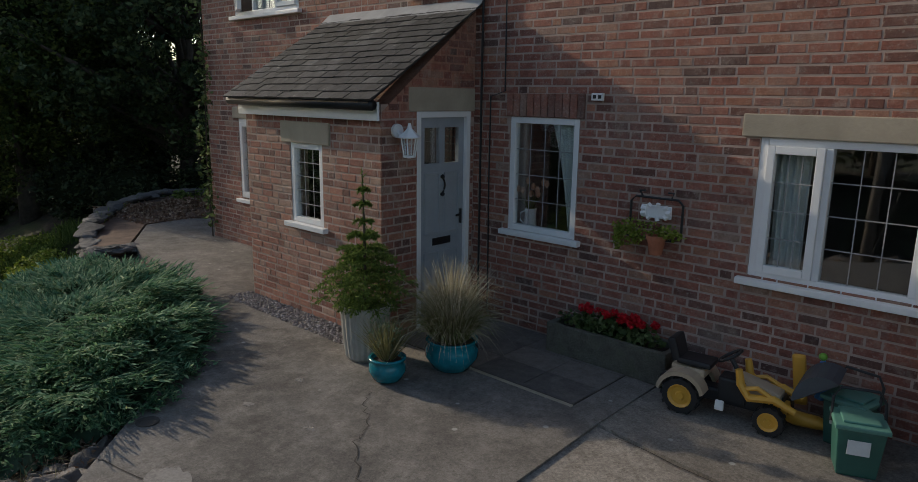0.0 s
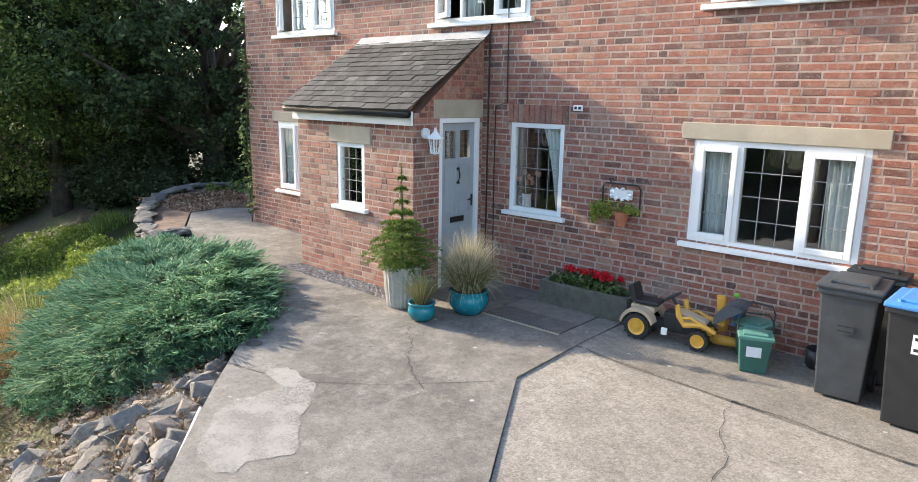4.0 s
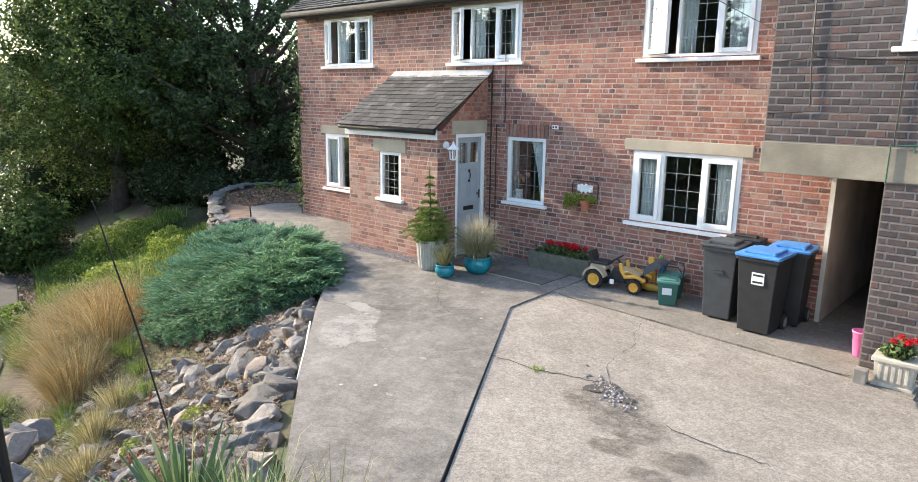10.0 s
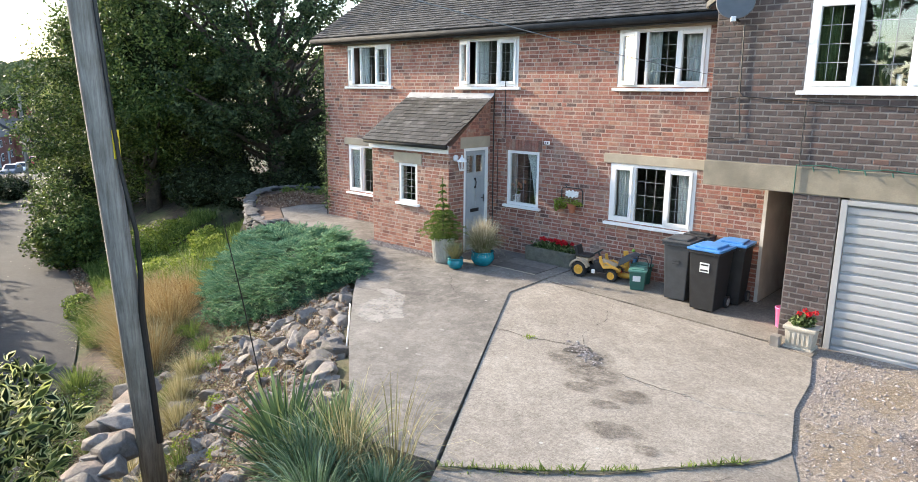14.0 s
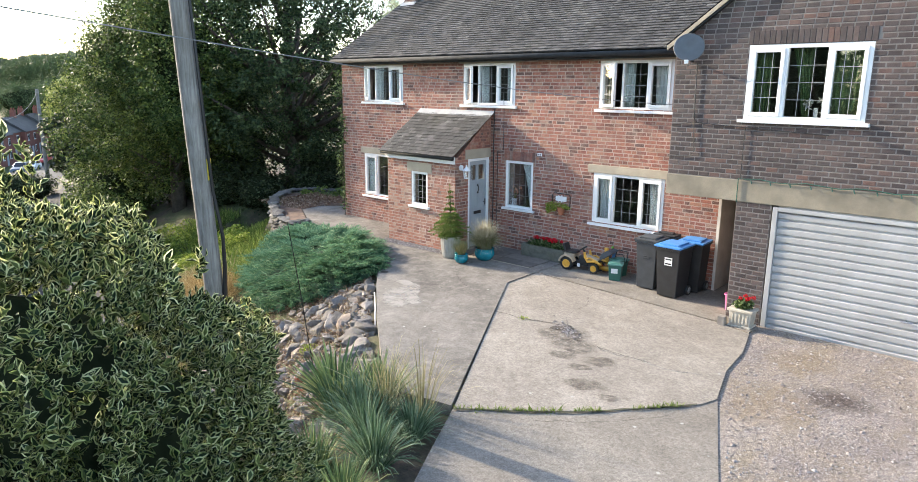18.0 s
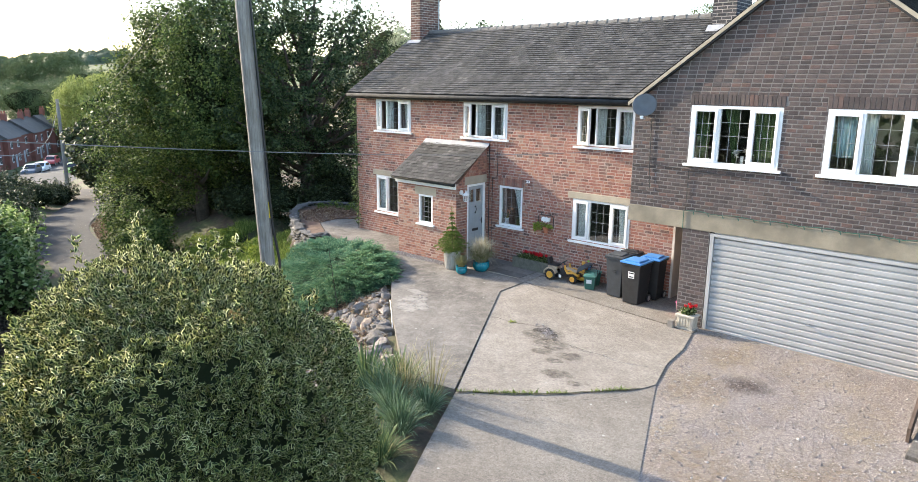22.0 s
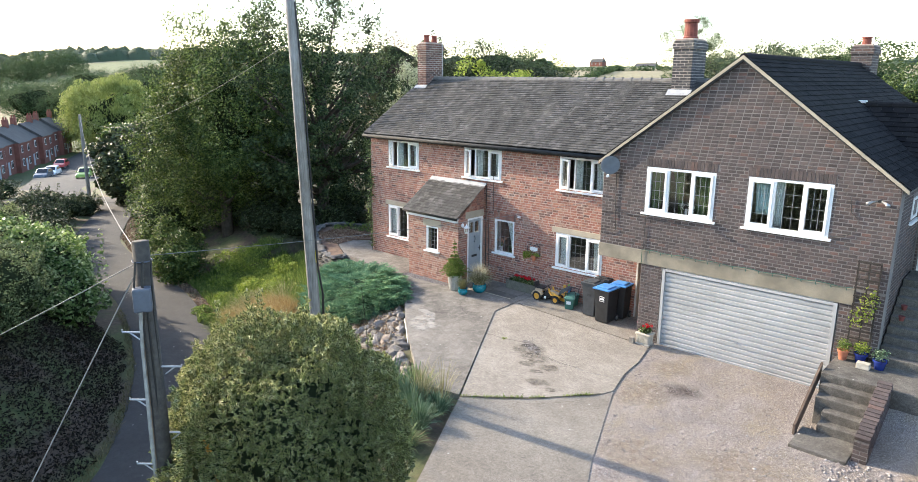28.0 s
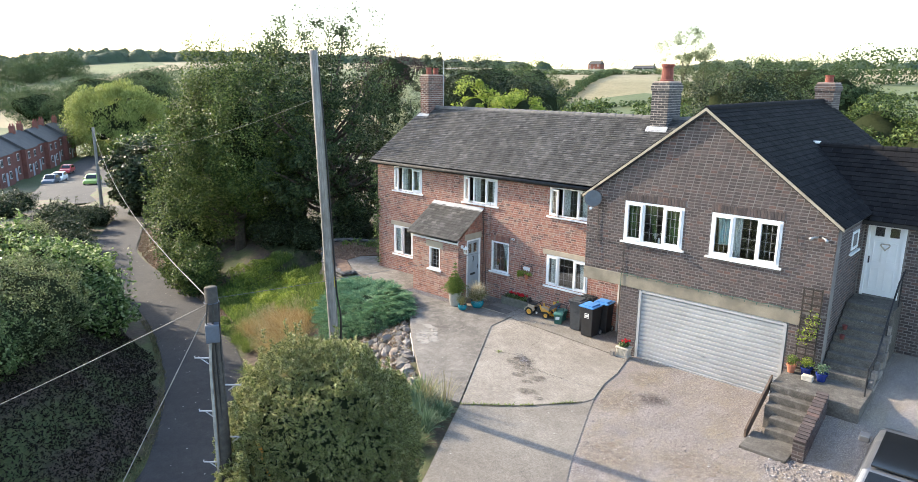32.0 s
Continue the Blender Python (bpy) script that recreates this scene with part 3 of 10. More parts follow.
def bank_top(x, y):
    """The gravel banked up against the steps."""
    z = float(np.interp(y, (-3.9, -2.45, -0.5, 1.2), (-0.01, 0.52, 0.85, 0.95)))
    return -0.01 + (z + 0.01) * (1 - smooth_step(12.25, 13.1, x) * (1 - smooth_step(2.6, 1.2, -y)))


V = [(11.58 + i * 0.2, -4.0 + j * 0.2, bank_top(11.58 + i * 0.2, -4.0 + j * 0.2) + 0.012 * noise.noise((i * 0.9, j * 0.9, 2))) for j in range(27) for i in range(30)]
F = [(j * 30 + i, j * 30 + i + 1, (j + 1) * 30 + i + 1, (j + 1) * 30 + i) for j in range(26) for i in range(29)]
tagged(part("ground", (V, F), M_gravel, smooth=True), "gravel banked up beside the steps", "gravel", kind="structure")

# ---- the red brick house ----
EAVE, RIDGE_Y, RIDGE_Z = 4.30, 2.8, 6.2
WINDOWS = {  # x0, x1, z0, z1
    "upper_a": (-4.38, -2.89, 3.20, 4.115), "upper_b": (-0.86, 0.635, 3.20, 4.115), "upper_c": (2.71, 4.23, 3.19, 4.115),
    "lower_a": (-4.43, -2.95, 0.72, 1.85), "middle": (0.43, 1.175, 0.975, 2.022), "lower_b": (2.68, 4.20, 0.935, 1.95)}
LINTELS = [(-4.52, -2.75, 4.115, 4.27), (-1.0, 0.78, 4.115, 4.27), (2.56, 4.38, 4.115, 4.27), (-4.56, -2.8, 1.85, 2.0), (2.55, 4.33, 1.95, 2.11)]
holes = list(WINDOWS.values())
wall_red = part("wall_south", slab_with_holes(-5.3, 5.25, -0.3, EAVE, holes, 0.3, Matrix.Translation((0, 0.012, 0))), M_mortar)
tagged(wall_red, "old red brick front wall in worn mixed tones", "wall", kind="structure")
soldier = (0.38, 1.23, 2.022, 2.235)
lay_bricks(wall_red, Matrix.Translation((0, 0.012, 0)), -5.3, 5.25, -0.1, EAVE, holes + LINTELS + [soldier], (0.05, 2.72, 0.2, 2.35), (M_red, M_red_i), 3, course=0.0705, depth=0.003, joint=0.0095, stretcher=0.208)
for k in range(11):
    ob = new("brick", brick_mesh(0.068, 0.205, 0.016, M_red))
    ob.parent, ob.location = wall_red, (0.385 + k * 0.0768, 0.012, 2.026)
wall_west = part("wall_west", boxed(-5.3, -5.02, 0.312, 5.6, -0.3, EAVE), M_mortar)
tagged(wall_west, "red brick gable end wall", "wall", kind="structure")
lay_bricks(wall_west, pose(-5.3, 5.6, 0, 0, 0, -90), 0, 5.6, -0.1, EAVE, [], None, (M_red, M_red_i), 4, course=0.0705, stretcher=0.208)
gable = bmesh.new()
tri = [gable.verts.new(p) for p in ((-5.3, -0.05, EAVE), (-5.3, 5.65, EAVE), (-5.3, RIDGE_Y, RIDGE_Z - 0.1), (-5.05, -0.05, EAVE), (-5.05, 5.65, EAVE), (-5.05, RIDGE_Y, RIDGE_Z - 0.1))]
for f in ((0, 2, 1), (3, 4, 5), (0, 3, 5, 2), (1, 2, 5, 4), (0, 1, 4, 3)):
    gable.faces.new([tri[i] for i in f])
part("gable", gable, M_red_i, wall_west)
wall_north = tagged(part("wall_north", boxed(-5.02, 11.0, 5.3, 5.6, -0.3, EAVE), M_mortar), "plain back wall of the house", "wall", kind="structure")
inner = tagged(part("floor", boxed(-5.0, 5.2, 0.35, 5.3, 2.5, 2.62), M_room), "upper floor inside the house", "floor", kind="structure")
tagged(part("wall_inner", boxed(-5.0, 5.2, 2.4, 2.5, -0.2, 4.25), M_room), "dim inner wall of the front rooms", "wall", kind="structure")

for k, (a, b, c, d) in enumerate(LINTELS):
    tagged(part("lintel", boxed(a, b, -0.012, 0.2, c, d, 0.008), M_lintel), "buff sandstone window lintel", "lintel", "stone lintels", "structure")


def glass_material():
    m, n, l, b = mat("window_glass", 0.03)
    b.inputs["Base Color"].default_value = (0.02, 0.022, 0.024, 1)
    b.inputs["Alpha"].default_value = 1.0
    out = n["Material Output"]
    tr, gl, mx, fr = n.new("ShaderNodeBsdfTransparent"), n.new("ShaderNodeBsdfGlossy"), n.new("ShaderNodeMixShader"), n.new("ShaderNodeLayerWeight")
    tr.inputs[0].default_value = (0.96, 0.975, 0.97, 1)
    gl.inputs["Roughness"].default_value = 0.02
    fr.inputs["Blend"].default_value = 0.5
    po, ma = n.new("ShaderNodeMath"), n.new("ShaderNodeMath")
    po.operation, ma.operation = "POWER", "MULTIPLY_ADD"
    po.inputs[1].default_value, ma.inputs[1].default_value, ma.inputs[2].default_value = 3.0, 0.8, 0.15
    l.new(fr.outputs["Facing"], po.inputs[0])
    l.new(po.outputs[0], ma.inputs[0])
    l.new(ma.outputs[0], mx.inputs[0])
    l.new(tr.outputs[0], mx.inputs[1])
    l.new(gl.outputs[0], mx.inputs[2])
    l.new(mx.outputs[0], out.inputs["Surface"])
    return m


M_glass = glass_material()
M_cloth = plain("pale_curtain", (0.78, 0.82, 0.80), 0.95, vary=0.1)
M_cloth_g = plain("green_curtain", (0.11, 0.17, 0.06), 0.95, vary=0.15)
M_cloth_b = plain("light_blue_cloth", (0.42, 0.62, 0.66), 0.95, vary=0.1)


def curtain(name, x0, x1, z0, z1, y, material, label, taper=0.0):
    """A hanging cloth in folds; taper pulls its foot to one side."""
    V, F = [], []
    nu, nv = 28, 6
    for j in range(nv):
        q = j / (nv - 1)
        for i in range(nu):
            p = i / (nu - 1)
            top = x0 + (x1 - x0) * p
            foot = x0 + (x1 - x0) * (p * (1 - abs(taper)) + (abs(taper) if taper > 0 else 0))
            k = (1 - q) ** 0.8
            V.append((foot * k + top * (1 - k), y + 0.025 * math.sin(p * 30 + 0.5 * math.sin(q * 4)), z0 + (z1 - z0) * q))
    for j in range(nv - 1):
        for i in range(nu - 1):
            F.append((j * nu + i, j * nu + i + 1, (j + 1) * nu + i + 1, (j + 1) * nu + i))
    ob = part(name, (V, F), material, smooth=True)
    s = ob.modifiers.new("thick", "SOLIDIFY")
    s.thickness = 0.006
    return tagged(ob, label, "curtain")


COUNT = [0]


def leaded(holder, x0, x1, z0, z1, y, cols, rows):
    """A pane with lead cames."""
    p = part("pane", boxed(x0, x1, y, y + 0.012, z0, z1), M_glass, holder)
    p.visible_shadow = False
    for k in range(1, cols):
        x = x0 + (x1 - x0) * k / cols
        part("came", boxed(x - 0.0035, x + 0.0035, y - 0.004, y - 0.0005, z0, z1), M_lead, holder)
    for k in range(1, rows):
        z = z0 + (z1 - z0) * k / rows
        part("came", boxed(x0, x1, y - 0.0045, y - 0.001, z - 0.0035, z + 0.0035), M_lead, holder)


def ring(x0, x1, z0, z1, w, y0, y1):
    bm = bmesh.new()
    for a, b, c, d in ((x0, x0 + w, z0, z1), (x1 - w, x1, z0, z1), (x0 + w, x1 - w, z0, z0 + w), (x0 + w, x1 - w, z1 - w, z1)):
        box(bm, a, b, y0, y1, c, d, 0.006)
    return bm


def window(m, x0, x1, z0, z1, lights, rows=4, open_lights=(), sill=True, y=-0.005, label="white plastic window with leaded panes"):
    """A white window: lights is a list of (share, sash, columns)."""
    COUNT[0] += 1
    w = thing("window_%d" % COUNT[0], (0, 0, 0), label, "window", kind="structure")
    w.matrix_basis = m
    f = 0.055
    part("window_frame", ring(x0, x1, z0, z1, f, y + 0.02, y + 0.09), M_upvc, w)
    if sill:
        part("window_sill", boxed(x0 - 0.07, x1 + 0.07, y - 0.045, y + 0.1, z0 - 0.05, z0, 0.008), M_upvc, w)
    total, u = sum(s for s, _, _ in lights), x0 + f
    for k, (share, sash, cols) in enumerate(lights):
        q = u + (x1 - x0 - 2 * f) * share / total
        a, b = u + (0.022 if k else 0), q - (0.022 if k < len(lights) - 1 else 0)
        if k:
            part("mullion", boxed(u - 0.022, u + 0.022, y + 0.018, y + 0.088, z0 + f, z1 - f, 0.004), M_upvc, w)
        g = 0.0
        if k in open_lights:
            h = thing("casement", (0, 0, 0))
            h.parent = w
            h.matrix_basis = Matrix.Translation((a, y + 0.02, 0)) @ pose(0, 0, 0, 0, 0, -26)
            part("sash", ring(0, b - a, z0 + f, z1 - f, 0.055, -0.03, 0.03), M_upvc, h)
            leaded(h, 0.055, b - a - 0.055, z0 + f + 0.055, z1 - f - 0.055, 0.0, cols, rows)
        elif sash:
            part("sash", ring(a, b, z0 + f, z1 - f, 0.055, y - 0.005, y + 0.06), M_upvc, w)
            leaded(w, a + 0.055, b - 0.055, z0 + f + 0.055, z1 - f - 0.055, y + 0.03, cols, rows)
        else:
            leaded(w, a, b, z0 + f, z1 - f, y + 0.05, cols, rows)
        u = q
    return w


I4 = Matrix.Identity(4)
three = [(0.9, True, 3), (1.05, False, 3), (0.9, True, 3)]
window(I4, *WINDOWS["upper_a"], [(0.75, True, 2), (1, False, 3), (0.85, True, 3)], open_lights=(0,), label="white plastic window with one casement open")
window(I4, *WINDOWS["upper_b"], [(0.75, True, 2), (1, False, 3), (0.85, True, 3)], open_lights=(0,), label="white plastic window with one casement open")
window(I4, *WINDOWS["upper_c"], three, open_lights=(0,), label="white plastic window with one casement open")
window(I4, *WINDOWS["lower_a"], [(1, True, 2), (1, False, 2), (1, True, 2)])
window(I4, *WINDOWS["lower_b"], [(0.8, True, 3), (1.15, False, 3), (0.9, True, 3)])
window(I4, *WINDOWS["middle"], [(1, False, 4)], label="single white plastic window with leaded pane")

# roof of the red house
M_ridge = plain("ridge_tile", (0.15, 0.14, 0.13), 0.8)


def slates(holder, m, width, length, gauge, unit, mats, seed, single=0, lap=1.6, t=0.013, name="slate", limit=None):
    """Courses of slates up a slope: local x along the eave, y up the slope, z out of it."""
    rng = random.Random(seed)
    V, F, made = [], [], 0
    rows = int(length / gauge)
    for r in range(rows):
        y = r * gauge
        lo, hi = (0, width) if limit is None else limit(y)
        u = lo - (unit / 2 if r % 2 else 0)
        while u < hi:
            a, b = max(u, lo), min(u + unit - 0.011, hi)
            u += unit
            if b - a < 0.04:
                continue
            z = rng.uniform(0, 0.006)
            yb, yt = y + rng.uniform(-0.006, 0.006), min(y + gauge * lap, length)
            v = [(a, yb, t + z + 0.006), (b, yb, t + z + 0.006), (b, yt, 0.002), (a, yt, 0.002), (a, yb, z), (b, yb, z)]
            f = [(0, 1, 2, 3), (4, 5, 1, 0), (4, 0, 3), (5, 2, 1)]
            if made < single:
                key = (round(b - a, 2), name, gauge)
                if key not in BRICK_MESHES:
                    me = bpy.data.meshes.new(name)
                    L = key[0]
                    me.from_pydata([(0, 0, t + 0.006), (L, 0, t + 0.006), (L, gauge * lap, 0.002), (0, gauge * lap, 0.002), (0, 0, 0), (L, 0, 0)], [], f)
                    me.materials.append(mats[0])
                    BRICK_MESHES[key] = me
                ob = new(name, BRICK_MESHES[key])
                ob.parent = holder
                ob.matrix_basis = m @ Matrix.Translation((a, yb, z)) @ pose(0, 0, 0, 0, 0, rng.uniform(-0.4, 0.4))
                made += 1
            else:
                o = len(V)
                V += [tuple(m @ Vector(p)) for p in v]
                F += [tuple(i + o for i in q) for q in f]
    if V:
        rest = part(name + "s", (V, F), mats[1], holder)
        rest["kind"] = "stuff"


def slope(x0, y0, z0, y1, z1):
    """The pose of a slope that rises from (y0, z0) to (y1, z1), its eave along +x."""
    return pose(x0, y0, z0, math.degrees(math.atan2(z1 - z0, y1 - y0)), 0, 0)


def plank(bm, x0, x1, ya, za, yb, zb, t):
    """A board under a slope."""
    v = [bm.verts.new(p) for x in (x0, x1) for p in ((x, ya, za), (x, yb, zb), (x, yb, zb - t), (x, ya, za - t))]
    for f in ((0, 1, 2, 3), (7, 6, 5, 4), (0, 4, 5, 1), (1, 5, 6, 2), (2, 6, 7, 3), (3, 7, 4, 0)):
        bm.faces.new([v[i] for i in f])
    return bm


run = math.hypot(RIDGE_Y + 0.2, RIDGE_Z - 4.30)
roof_red = thing("roof_house", (0, 0, 0), "weathered grey tiled roof of the red house", "roof", kind="structure")
part("deck", plank(bmesh.new(), -5.4, 7.4, -0.2, 4.295, RIDGE_Y, RIDGE_Z - 0.005, 0.1), M_dark, roof_red)
part("deck", plank(bmesh.new(), -5.4, 7.4, 5.8, 4.295, RIDGE_Y, RIDGE_Z - 0.005, 0.1), M_slate_i, roof_red)
slates(roof_red, slope(-5.42, -0.22, 4.30, RIDGE_Y, RIDGE_Z), 12.8, run, 0.105, 0.17, (M_slate, M_slate_i), 5, single=300, t=0.019)
for k in range(40):
    x = -5.4 + k * 0.31
    bm = bmesh.new()
    tube(bm, [(x, RIDGE_Y, RIDGE_Z - 0.045), (x + 0.315, RIDGE_Y, RIDGE_Z - 0.03)], [0.095, 0.105], 10)
    part("ridge_tile", bm, M_ridge, roof_red)
bm = bmesh.new()
tube(bm, [(-5.4, -0.27, 4.235), (4.8, -0.27, 4.225)], 0.05, 8)
gutter = tagged(part("gutter", bm, M_gutter, smooth=True), "black plastic roof gutter", "gutter", kind="structure")
part("fascia", boxed(-5.3, 4.84, -0.2, -0.175, 4.14, 4.29), M_gutter, gutter)

# ---- porch ----
PY = -1.19
porch = thing("porch", (0, 0, 0), "red brick entrance porch with a lean-to slate roof", "porch")
pw = (-1.365, -0.85, 0.955, 1.735)
porch_front = part("wall", slab_with_holes(-2.17, -0.013, -0.3, 2.12, [pw], 0.2, Matrix.Translation((0, PY + 0.012, 0))), M_mortar, porch)
plint = (-1.50, -0.72, 1.735, 1.94)
lay_bricks(porch_front, Matrix.Translation((0, PY + 0.012, 0)), -2.17, 0.0, -0.05, 2.1, [pw, plint], (-3, 1, -1, 4), (M_porch, M_red_i), 7, single=320, course=0.0705, stretcher=0.2, joint=0.009, depth=0.003)
DOOR = (0.43, 1.14, 0.05, 2.06)  # along the side wall, from its front corner
SIDE = pose(-0.012, PY, 0, 0, 0, 90)
side = slab_with_holes(0.024, 1.19, -0.3, 2.06, [DOOR], 0.2, SIDE)
porch_side = part("wall", side, M_mortar, porch)
bm = bmesh.new()
v = [bm.verts.new(p) for x in (-0.012, -0.2) for p in ((x, PY + 0.024, 2.06), (x, 0, 2.06), (x, 0, 2.98))]
for f in ((0, 1, 2), (5, 4, 3), (0, 3, 4, 1), (1, 4, 5, 2), (2, 5, 3, 0)):
    bm.faces.new([v[i] for i in f])
part("gable", bm, M_porch, porch)
slint = (0.33, 1.19, 2.06, 2.27)
lay_bricks(porch_side, SIDE, 0.0, 1.19, -0.05, 2.98, [DOOR, slint], (-1, 3, -1, 4), (M_red, M_red_i), 8, course=0.0705, stretcher=0.2, joint=0.009, depth=0.003, limit=lambda z: (max(0.0, (z + 0.03 - 2.06) * 1.28), 1.19), single=200)
part("lintel", boxed(0.33, 1.19, -0.008, 0.15, 2.06, 2.27, 0.008, SIDE), M_lintel, porch)
part("lintel", boxed(-1.50, -0.72, PY - 0.012, PY + 0.1, 1.735, 1.94, 0.008), M_lintel, porch)
# near-black panel added so the door panes look into darkness
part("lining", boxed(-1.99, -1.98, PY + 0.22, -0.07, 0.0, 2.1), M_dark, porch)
part("wall", boxed(-2.17, -2.0, PY + 0.22, 0.0, -0.3, 2.1), M_red_i, porch)
part("fascia", boxed(-2.2, 0.02, PY - 0.055, PY - 0.03, 1.985, 2.14, 0.004), M_upvc, porch)
bm = bmesh.new()
tube(bm, [(-2.25, PY - 0.12, 2.125), (0.04, PY - 0.12, 2.115)], 0.045, 8)
part("gutter", bm, M_black, porch, smooth=True)
part("deck", plank(bmesh.new(), -2.24, 0.03, PY - 0.16, 2.145, 0.0, 3.035, 0.025), M_black, porch)
prun = math.hypot(PY - 0.17, 3.04 - 2.15)
porch_roof = part("roof", boxed(-2.24, 0.07, -0.02, 0.0, 0, 0.01), M_black, porch)
slates(porch_roof, slope(-2.26, PY - 0.18, 2.15, 0.0, 3.04), 2.35, prun, 0.115, 0.2, (M_slate, M_slate_i), 9, single=300, t=0.011)
part("flashing", plank(bmesh.new(), -2.26, 0.09, -0.13, 2.975, 0.0, 3.085, 0.012), M_leadsheet, porch)
window(Matrix.Translation((0, PY, 0)), *pw, [(1, False, 3)], rows=5, label="small white porch window with leaded pane")

# front door, in the porch's side
door = thing("door_1", (0, 0, 0), "grey painted panelled front door, closed", "door", kind="structure")
door.matrix_basis = SIDE
d0, d1, e0, e1 = DOOR
bm = bmesh.new()
for a, b, c, d in ((d0, d0 + 0.055, e0, e1), (d1 - 0.055, d1, e0, e1), (d0 + 0.055, d1 - 0.055, e1 - 0.055, e1)):
    box(bm, a, b, 0.0, 0.09, c, d, 0.006)
part("door_frame", bm, M_upvc, door, "white door frame")
a, b, c, d = d0 + 0.057, d1 - 0.057, e0 + 0.02, e1 - 0.057
mid = (a + b) / 2
leafbm = slab_with_holes(a, b, c, d, [(a + 0.07, mid - 0.035, d - 0.42, d - 0.09), (mid + 0.035, b - 0.07, d - 0.42, d - 0.09)], 0.045, Matrix.Translation((0, 0.035, 0)))
leaf = part("door_leaf", leafbm, M_doorgrey, door)
for p, q in ((a + 0.065, mid - 0.03), (mid + 0.03, b - 0.065)):
    part("panel_moulding", ring(p, q, c + 0.85, d - 0.5, 0.018, 0.024, 0.037), M_doorgrey, leaf)
    part("panel_moulding", ring(p, q, c + 0.14, c + 0.68, 0.018, 0.024, 0.037), M_doorgrey, leaf)
    part("pane", boxed(p + 0.005, q - 0.005, 0.05, 0.06, d - 0.42, d - 0.09), M_glass, leaf, "small leaded glass pane")
part("letter_plate", boxed(mid - 0.12, mid + 0.12, 0.024, 0.036, c + 0.74, c + 0.81, 0.004), M_black, leaf, "dark metal letter plate")
bm = bmesh.new()
tube(bm, [(b - 0.055, 0.012, c + 0.92), (b - 0.055, 0.012, c + 1.06)], 0.012)
tube(bm, [(b - 0.055, 0.012, c + 1.0), (b - 0.12, 0.006, c + 1.0)], 0.011)
part("handle", bm, M_black, leaf, "black lever handle")
bm = bmesh.new()
tube(bm, [(mid + 0.028 * math.sin(k * math.pi / 8), 0.018, d - 0.55 - 0.15 * k / 8) for k in range(9)], 0.009, 6)
for z in (d - 0.545, d - 0.71):
    lathe(bm, [(0.004, z - 0.022), (0.02, z - 0.012), (0.022, z + 0.006), (0.004, z + 0.022)], 10, (mid, 0.022, 0))
part("knocker", bm, M_black, leaf, "black iron knocker")
part("door_sill", boxed(d0 - 0.02, d1 + 0.02, -0.06, 0.09, 0.0, e0, 0.006), M_lintel, door)
# second near-black panel, painted as the porch's inner shade
tagged(part("wall_inner", boxed(-1.95, -0.25, -0.06, -0.03, -0.1, 2.05), M_dark), "near-black panel for the dim inside of the porch", "wall", kind="structure")

# ---- the brown brick wing over the garage ----
BY, BX0, BX1, APEX = -1.26, 4.84, 11.08, (7.96, 6.66)
BEAVE = 4.33
wa, wb = (5.976, 7.608, 3.163, 4.24), (8.305, 9.943, 3.163, 4.24)
roofline = lambda z: (BX0, BX1) if z < BEAVE else (BX0 + (z - BEAVE) * (APEX[0] - BX0) / (APEX[1] - BEAVE), BX1 - (z - BEAVE) * (BX1 - APEX[0]) / (APEX[1] - BEAVE))
TB = Matrix.Translation((0, BY + 0.012, 0))
wall_brown = part("wall_garage", slab_with_holes(BX0, BX1, 2.24, BEAVE, [wa, wb], 0.3, TB), M_mortar_b)
tagged(wall_brown, "dark brown brick gable wall above the garage", "wall", kind="structure")
bm = bmesh.new()
v = [bm.verts.new(p) for y in (BY + 0.012, BY + 0.3) for p in ((BX0, y, BEAVE), (BX1, y, BEAVE), (APEX[0], y, APEX[1]))]
for f in ((0, 1, 2), (5, 4, 3), (0, 3, 4, 1), (1, 4, 5, 2), (2, 5, 3, 0)):
    bm.faces.new([v[i] for i in f])
part("gable", bm, M_mortar_b, wall_brown)
sold_a, sold_b = (5.95, 7.64, 4.24, 4.445), (8.28, 9.97, 4.24, 4.445)
lay_bricks(wall_brown, TB, BX0, BX1, 2.245, 6.6, [wa, wb, sold_a, sold_b], (4.8, 7.2, 2.2, 3.3), (M_brown, M_brown_i), 11, mixed=False, stretcher=0.172, limit=roofline)
for s in (sold_a, sold_b):
    for k in range(22):
        ob = new("brick", brick_mesh(0.067, 0.195, 0.0105, M_brown))
        ob.parent, ob.location = wall_brown, (s[0] + 0.005 + k * 0.0766, BY + 0.012, 4.246)
beam = tagged(part("beam", boxed(BX0 - 0.01, 10.55, BY - 0.012, BY + 0.3, 1.91, 2.238, 0.01), M_beam), "stained concrete lintel beam over garage and passage", "beam", kind="structure")
pier = tagged(part("pier", boxed(6.0, 6.53, BY + 0.012, BY + 0.45, -0.3, 1.91), M_mortar_b), "brown brick garage pier", "pier", kind="structure")
lay_bricks(pier, TB, 6.0, 6.53, -0.12, 1.91, [], (5, 7, -1, 3), (M_brown, M_brown_i), 12, mixed=False, stretcher=0.172)
lay_bricks(pier, pose(6.012, BY + 0.45, 0, 0, 0, -90), 0.0, 0.44, -0.12, 1.91, [], None, (M_brown, M_brown_i), 13, mixed=False, stretcher=0.172)
